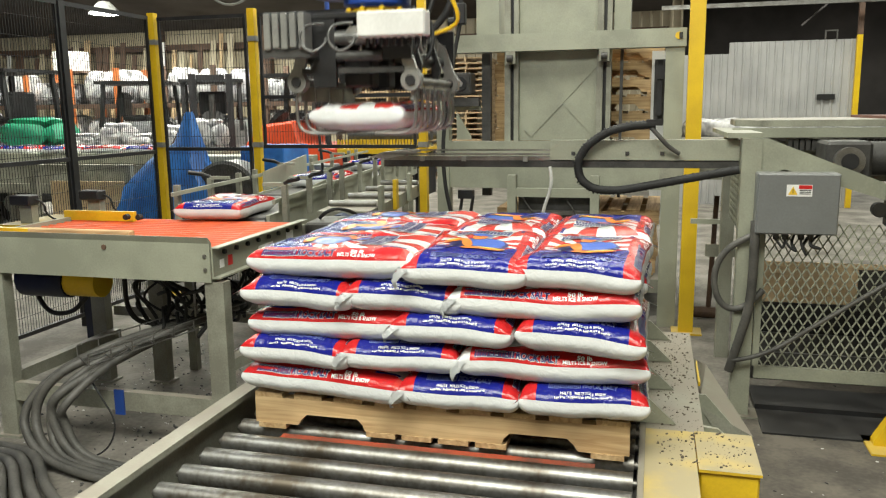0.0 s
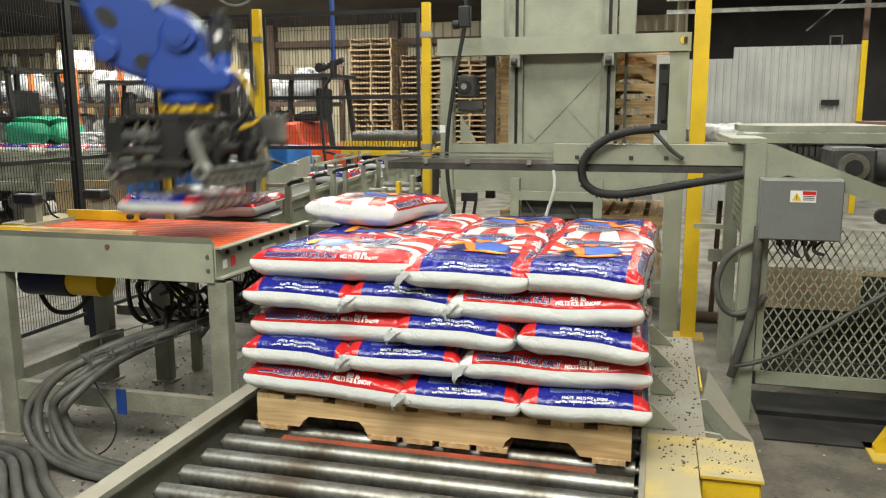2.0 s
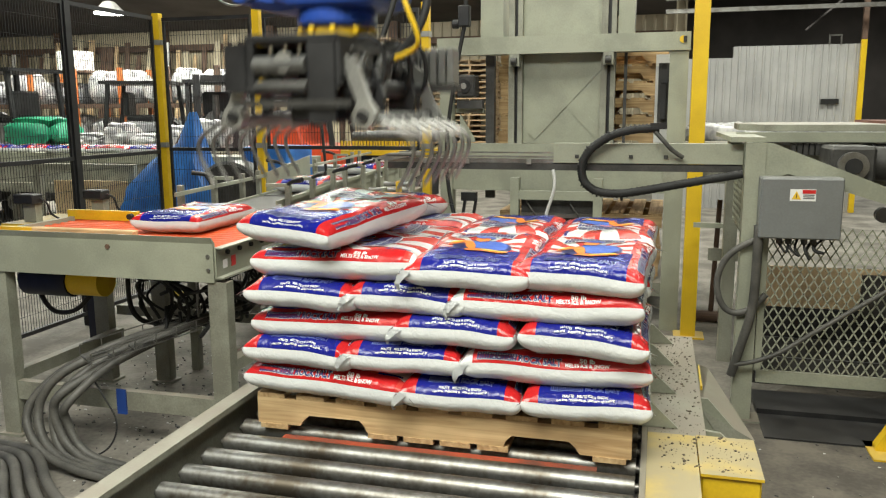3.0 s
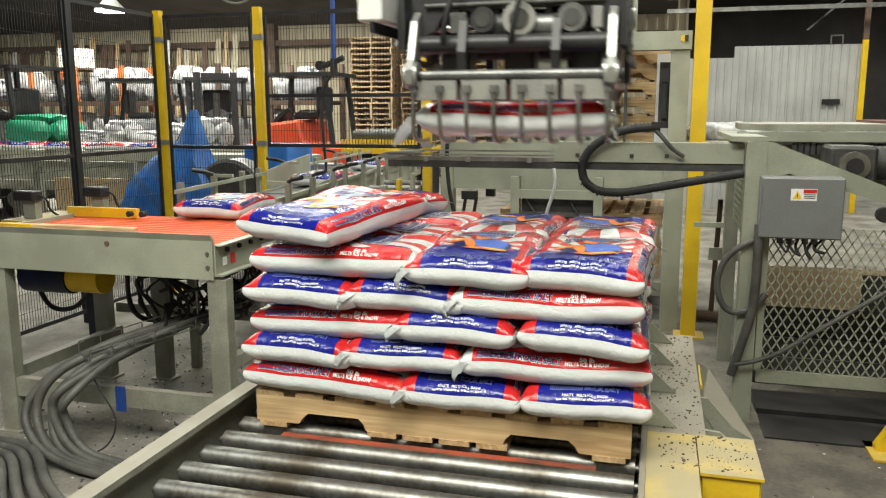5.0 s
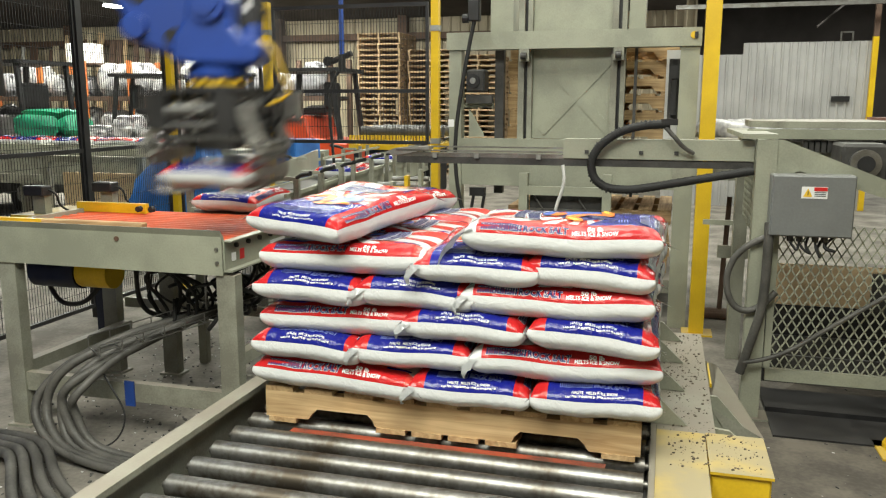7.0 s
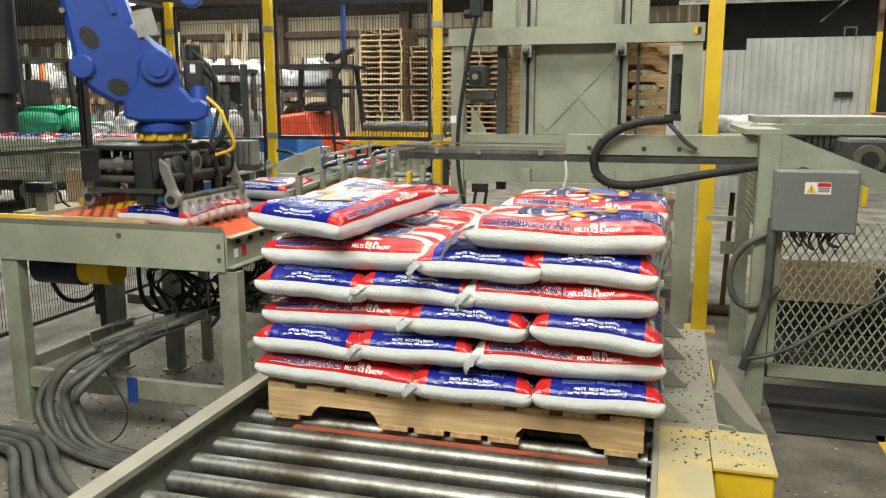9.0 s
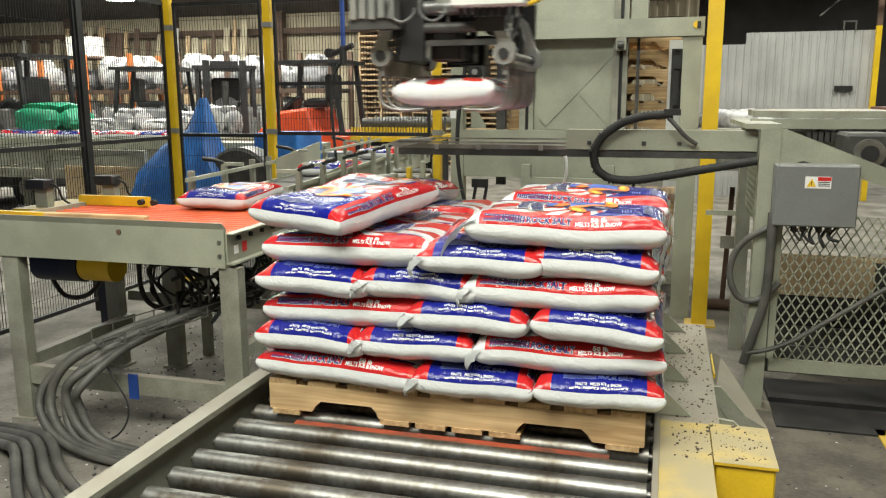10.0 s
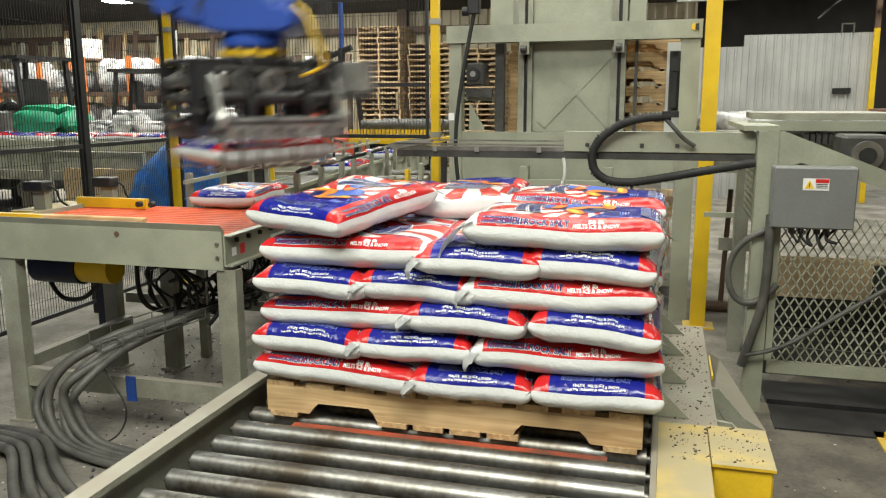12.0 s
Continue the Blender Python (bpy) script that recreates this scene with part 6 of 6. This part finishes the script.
# maul against the yellow column
maul = thing("sledge_hammer", pose(1.66, 3.72, 0), "sledge hammer with a rusty brown handle on the floor", "hammer")
part("handle", C((0.02, 0, 0.06), (0.05, 0.05, 0.90), 0.018, 10), RUST, maul)
part("head", C((-0.09, 0, 0.045), (0.07, 0, 0.045), 0.042, 14), RUST, maul)
rail2 = thing("low_rail", pose(0, 0, 0), "pale steel rail on posts behind the stand", "rail")
part("rail", B(1.50, 1.95, 3.0, 3.03, 0.80, 0.83), CREAM, rail2)
part("post", B(1.84, 1.92, 2.98, 3.05, 0, 0.799), CREAM_D, rail2)
part("rail", B(1.60, 1.95, 3.05, 3.08, 0.58, 0.66), CREAM_D, rail2)
# hinged yellow foot
foot = thing("yellow_stand", pose(2.325, 1.5, 0), "yellow steel stand with a splayed foot", "stand")
part("upright", B(0.0, 0.06, 0, 0.05, 0.10, 1.2), YELLOW, foot)
bm = prism(bmesh.new(), [(-0.06, 0.0), (0.10, 0.0), (0.06, 0.12), (0.0, 0.14), (-0.06, 0.03)], "y", 0.0, 0.06)
part("foot", bm, YELLOW, foot)
part("toe", B(-0.09, 0.12, -0.10, 0.12, 0.0, 0.012), YELLOW, foot)
# dark film on the floor beside the stand: trodden dirt plus painted shade
bm = bmesh.new()
rim = []
for i in range(40):
    a = 2 * math.pi * i / 40
    f = 1 + 0.16 * noise.noise(Vector((math.cos(a) * 2.2, math.sin(a) * 2.2, 4.0)))
    rim.append((2.95 + 1.28 * f * math.cos(a), 1.1 + 1.75 * f * math.sin(a)))
prism(bm, rim, "z", 0.0005, 0.003)
tagged(part("floor_dirt", bm, surface("dirt_and_shade", (0.155, 0.135, 0.11), (0.075, 0.066, 0.056), 4.5, 0.85, bump=0.6, fine=45)), "dark patch of dirt and painted shade on the concrete floor", "dirt", "", "structure")
# dirt and salt on the floor
bm = bmesh.new()
for i in range(900):
    x, y = rk.uniform(-1.9, -0.2), rk.uniform(0.1, 2.4)
    if i % 3 == 0:
        x, y = rk.uniform(1.55, 3.2), rk.uniform(0.0, 2.6)
    r = rk.uniform(0.002, 0.008)
    g = bmesh.ops.create_icosphere(bm, subdivisions=1, radius=r)
    bmesh.ops.transform(bm, matrix=pose(x, y, r * 0.35, rk.uniform(0, 90), 0, rk.uniform(0, 180)) @ Matrix.Diagonal((1.4, 1, 0.6, 1)), verts=g["verts"])
tagged(part("floor_grit", bm, GRIME), "dark grit and crumbs scattered on the floor", "grit", "", "stuff")
bm = bmesh.new()
for i in range(500):
    x, y = rk.uniform(-1.9, -0.2), rk.uniform(0.1, 2.4)
    if i % 3 == 0:
        x, y = rk.uniform(1.55, 3.0), rk.uniform(0.0, 1.5)
    r = rk.uniform(0.002, 0.006)
    g = bmesh.ops.create_icosphere(bm, subdivisions=1, radius=r)
    bmesh.ops.transform(bm, matrix=pose(x, y, r * 0.35) @ Matrix.Diagonal((1.4, 1, 0.6, 1)), verts=g["verts"])
tagged(part("floor_salt", bm, WHITE), "white salt grains scattered on the floor", "salt", "", "stuff")


RIDERS = []
for i in range(9):
    if i < 4:
        ob = SEEDS[i + 1]
    else:
        ob = copy_thing(SEEDS[i % 5], pose(0, 0, 0))
    RIDERS.append(tagged(ob, "full white salt bag with red and blue print, being conveyed", "bag", "bags on the move"))
tagged(SEEDS[0], STACKED, "bag", "bags stacked on the pallet")
SEEDS[0].matrix_basis = pose(0.268, 0.515, Z0, 0, 0, -90)
# torn white flap hanging from the head end of one bag
bm = bmesh.new()
rows = []
for i in range(9):
    a = i / 8
    row = []
    for j in range(7):
        c = j / 6
        x = -0.195 + 0.27 * c * (1 - 0.78 * a) + 0.01 * noise.noise(Vector((a * 5, c * 4, 1)))
        y = 0.255 + 0.105 * math.sin(a * 1.4) - 0.02 * c
        z = 0.040 - 0.02 * (1 - c) - 0.115 * a ** 1.5 + 0.012 * noise.noise(Vector((a * 6, c * 5, 8)))
        row.append(bm.verts.new((x, y, z)))
    rows.append(row)
for p, q in zip(rows[:-1], rows[1:]):
    for j in range(6):
        bm.faces.new((p[j], p[j + 1], q[j + 1], q[j]))
bmesh.ops.solidify(bm, geom=bm.faces[:], thickness=0.002)
part("torn_flap", bm, FILM, RIDERS[2], "crumpled torn white flap", smooth=True)


# ---- what moves ----
PERIOD = 2.45
PICKS = [-0.62 + PERIOD * i for i in range(9)]
GRIP_A = [(0, 0.17, 0.85, 1.78, -180), (0.1, 0.17, 0.82, 1.72, -180), (0.2, 0.15, 0.8, 1.63, -180), (0.3, 0.15, 0.78, 1.53, -180), (0.42, 0.15, 0.78, 1.48, -180), (0.5, 0.14, 0.78, 1.56, -180), (0.7, 0.06, 0.8, 1.76, -165), (0.8, -0.03, 0.85, 1.78, -148), (0.9, -0.21, 0.9, 1.73, -118), (1, -0.56, 1, 1.66, -82), (1.1, -0.84, 1.1, 1.61, -50), (1.2, -1, 1.15, 1.53, -20), (1.4, -1.1, 1.2, 1.35, 0), (1.6, -1.15, 1.2, 1.25, 0), (1.8, -1.15, 1.2, 1.22, 0)]
GRIP_B = [(1.9, -1.08, 1.18, 1.3, 0), (2, -0.89, 1.1, 1.42, 0), (2.1, -0.58, 0.9, 1.6, 0), (2.2, -0.23, 0.7, 1.7, 0), (2.3, 0.03, 0.5, 1.76, 0), (2.4, 0.15, 0.35, 1.72, 0), (2.5, 0.21, 0.28, 1.66, -2), (2.6, 0.22, 0.25, 1.55, -6), (2.72, 0.21, 0.25, 1.47, -8), (2.87, 0.2, 0.25, 1.48, -8), (3, 0.2, 0.3, 1.66, -4), (3.1, 0.09, 0.45, 1.71, 0), (3.2, -0.23, 0.7, 1.72, 0), (3.35, -0.68, 0.95, 1.64, 0), (3.55, -1.03, 1.15, 1.5, 0), (3.85, -1.13, 1.2, 1.3, 0), (4.1, -1.15, 1.2, 1.22, 0), (4.3, -1.15, 1.2, 1.22, 0)]
GRIP_C = [(4.4, -1.06, 1.15, 1.32, 0), (4.5, -0.75, 1, 1.45, 10), (4.6, -0.38, 0.8, 1.6, 30), (4.7, 0.08, 0.58, 1.69, 52), (4.8, 0.47, 0.4, 1.76, 72), (4.9, 0.73, 0.3, 1.78, 85), (5, 0.84, 0.22, 1.77, 90), (5.1, 0.88, 0.17, 1.66, 90), (5.2, 0.87, 0.17, 1.56, 90), (5.3, 0.87, 0.17, 1.5, 90), (5.43, 0.87, 0.17, 1.53, 90), (5.5, 0.87, 0.17, 1.61, 90), (5.6, 0.82, 0.2, 1.71, 90), (5.7, 0.59, 0.3, 1.75, 85), (5.8, 0.32, 0.5, 1.73, 70), (5.9, -0.05, 0.7, 1.67, 45), (6, -0.47, 0.9, 1.63, 25), (6.1, -0.85, 1.1, 1.57, 10)]
GRIP_D = [(6.2, -1.06, 1.2, 1.49, 0), (6.4, -1.13, 1.2, 1.32, 0), (6.6, -1.16, 1.2, 1.22, 0), (6.78, -1.16, 1.2, 1.21, 0), (6.9, -1.02, 1.15, 1.33, 5), (7, -0.72, 1, 1.5, 15), (7.1, -0.36, 0.87, 1.63, 40), (7.2, -0.05, 0.78, 1.67, 62), (7.35, 0.5, 0.7, 1.73, 84), (7.5, 0.84, 0.66, 1.66, 90), (7.7, 0.9, 0.64, 1.48, 90), (7.85, 0.9, 0.64, 1.5, 90), (8, 0.85, 0.66, 1.7, 90), (8.15, 0.55, 0.72, 1.75, 80), (8.3, 0, 0.85, 1.68, 45), (8.45, -0.6, 1.02, 1.58, 15), (8.6, -1, 1.17, 1.48, 0)]
GRIP_E = [(8.8, -1.12, 1.2, 1.35, 0), (9, -1.17, 1.2, 1.23, 0), (9.15, -1.17, 1.2, 1.21, 0), (9.3, -1.03, 1.15, 1.3, 0), (9.4, -0.8, 1.05, 1.43, -25), (9.6, -0.38, 0.95, 1.67, -75), (9.7, -0.16, 0.9, 1.71, -98), (9.8, 0.09, 0.85, 1.76, -135), (9.9, 0.31, 0.82, 1.81, -168), (10, 0.46, 0.8, 1.82, -180), (10.1, 0.49, 0.78, 1.72, -180), (10.2, 0.51, 0.78, 1.58, -180), (10.3, 0.51, 0.78, 1.54, -180), (10.4, 0.5, 0.78, 1.66, -180), (10.5, 0.46, 0.78, 1.76, -180)]
GRIP_F = [(10.6, 0.37, 0.8, 1.8, -172), (10.7, 0.19, 0.85, 1.78, -150), (10.8, -0.11, 0.9, 1.76, -122), (10.9, -0.44, 1, 1.72, -95), (11, -0.77, 1.1, 1.64, -65), (11.2, -1.08, 1.2, 1.39, -15), (11.4, -1.14, 1.2, 1.26, 0), (11.6, -1.17, 1.2, 1.21, 0), (11.7, -1.16, 1.2, 1.22, 0), (11.8, -1.1, 1.18, 1.3, 0), (11.9, -0.82, 1, 1.47, -15), (12, -0.46, 0.85, 1.59, -32)]
GRIP = np.array(GRIP_A + GRIP_B + GRIP_C + GRIP_D + GRIP_E + GRIP_F)


def glide(table, t):
    """A smooth value between the rows of a table, by their slopes."""
    k = table[:, 0]
    i = int(np.clip(np.searchsorted(k, t, side="right") - 1, 0, len(k) - 2))

    def slope(j):
        if j <= 0 or j >= len(k) - 1:
            return np.zeros(table.shape[1] - 1)
        return (table[j + 1, 1:] - table[j - 1, 1:]) / (k[j + 1] - k[j - 1])
    h = k[i + 1] - k[i]
    s = float(np.clip((t - k[i]) / h, 0, 1))
    a, b = table[i, 1:], table[i + 1, 1:]
    return (2 * s ** 3 - 3 * s ** 2 + 1) * a + (s ** 3 - 2 * s ** 2 + s) * h * slope(i) + (3 * s ** 2 - 2 * s ** 3) * b + (s ** 3 - s ** 2) * h * slope(i + 1)


# front edge of a bag on the infeed line, by seconds before it is picked
FLOW = np.array([(-12.0, 8.2), (-7.0, 5.3), (-4.9, 3.9), (-4.25, 3.4), (-3.6, 2.92), (-2.8, 2.15), (-2.15, 1.58), (-1.8, 1.54), (-1.25, 1.06), (-0.85, 0.96), (-0.5, 0.905), (0.0, 0.905)])
TIMES = [i * 0.1 for i in range(121)]
# pick time, drop time, resting place and turn of each bag that is carried
DROPS = [(-0.62, 0.40, (0.165, 0.80, Z6, 3, -2, 174)), (1.83, 2.74, (0.20, 0.25, Z6 + 0.03, 5, 2, -16)), (4.28, 5.28, (0.965, 0.15, Z6, 0, 0, 91)),
         (6.75, 7.70, (0.975, 0.66, Z6, 1, 0, 89)), (9.18, 10.22, (0.525, 0.79, Z6, 0, 2, 183)), (11.66, 12.7, (0.525, 0.25, Z6, 0, 0, 0)), (14.1, 15.2, None), (16.55, 17.6, None), (19.0, 20.0, None)]


def infeed(phase):
    y = float(np.interp(phase, FLOW[:, 0], FLOW[:, 1])) + 0.285
    x = -1.06 - 0.115 * max(0.0, y - 1.35)
    return x, y


def motions():
    wrist_rows = []
    for t in TIMES:
        x, y, z, a = glide(GRIP, t)
        wrist_rows.append((t, x, y, z, a))
    walk(gripper, [(t, pose(x, y, z, 0, 0, a)) for t, x, y, z, a in wrist_rows])
    # the two combs fold under the bag from pick to drop
    held = [(p - 0.1, d - 0.06) for p, d, _ in DROPS]

    def open_angle(t):
        v = 1.0
        for a, b in held:
            if a - 0.15 < t < b + 0.15:
                v = min(v, 1 - min(1, (t - a + 0.15) / 0.15) * min(1, (b + 0.15 - t) / 0.15))
        return 62 * v
    for comb, s in ((comb_east, 1), (comb_west, -1)):
        walk(comb, [(t, pose(s * HX, 0, HZ, 0, -s * open_angle(t), 0)) for t in TIMES])
    # the arm follows the gripper
    base = Vector(ROBOT_AT)
    L1, L2, S = 1.9, 1.9, Vector((0.28, 0, 1.8))
    rows = {k: [] for k in ("column", "lower", "fore", "wrist", "rod")}
    for t, x, y, z, a in wrist_rows:
        d = Vector((x, y, z + 0.47)) - base
        turn = math.atan2(d.y, d.x)
        r, h = math.hypot(d.x, d.y) - S.x, d.z - S.z
        q = min(math.hypot(r, h), L1 + L2 - 0.001)
        e = math.acos((L1 * L1 + q * q - L2 * L2) / (2 * L1 * q)) + math.atan2(h, r)
        ex, ez = S.x + L1 * math.cos(e), S.z + L1 * math.sin(e)
        f = math.atan2(h + S.z - ez, r + S.x - ex)
        spin = Matrix.Rotation(turn, 4, "Z")
        rows["column"].append((t, spin))
        rows["lower"].append((t, spin @ Matrix.Translation(S) @ Matrix.Rotation(-e, 4, "Y")))
        rows["fore"].append((t, spin @ Matrix.Translation((ex, 0, ez)) @ Matrix.Rotation(-f, 4, "Y")))
        rows["wrist"].append((t, Matrix.Translation(d) @ spin))
        rows["rod"].append((t, spin @ Matrix.Translation((ex + 0.20, 0, ez + 0.18)) @ Matrix.Rotation(-f, 4, "Y")))
    for ob, k in ((robot_column, "column"), (robot_lower, "lower"), (robot_fore, "fore"), (robot_wrist, "wrist"), (robot_rod, "rod")):
        walk(ob, rows[k])
    # bags ride in, are carried over and dropped
    for i, (p, d, place) in enumerate(DROPS):
        bag = RIDERS[i]
        track = []
        for t in TIMES:
            if t < p:
                x, y = infeed(t - p)
                track.append((t, pose(x, y, 1.014, 0, 0, 6.5 * min(1, max(0, (y - 1.35) / 0.4)))))
            elif t < d:
                x, y, z, a = glide(GRIP, t)
                s = min(1, (t - p) / 0.25)
                px, py = infeed(0)
                s = s * s * (3 - 2 * s)
                track.append((t, pose(x * s + px * (1 - s), y * s + py * (1 - s), 1.014 * (1 - s) + (z - 0.250) * s, 0, 0, a)))
            else:
                x, y, z, a = glide(GRIP, d)
                s = min(1, (t - d) / 0.14)
                gx, gy, gz, rx, ry, yaw = place
                if yaw - a > 180:
                    yaw -= 360
                track.append((t, pose(x + (gx - x) * s, y + (gy - y) * s, (z - 0.250) + (gz - z + 0.250) * s * s, rx * s, ry * s, a + (yaw - a) * s)))
        walk(bag, track)


motions()
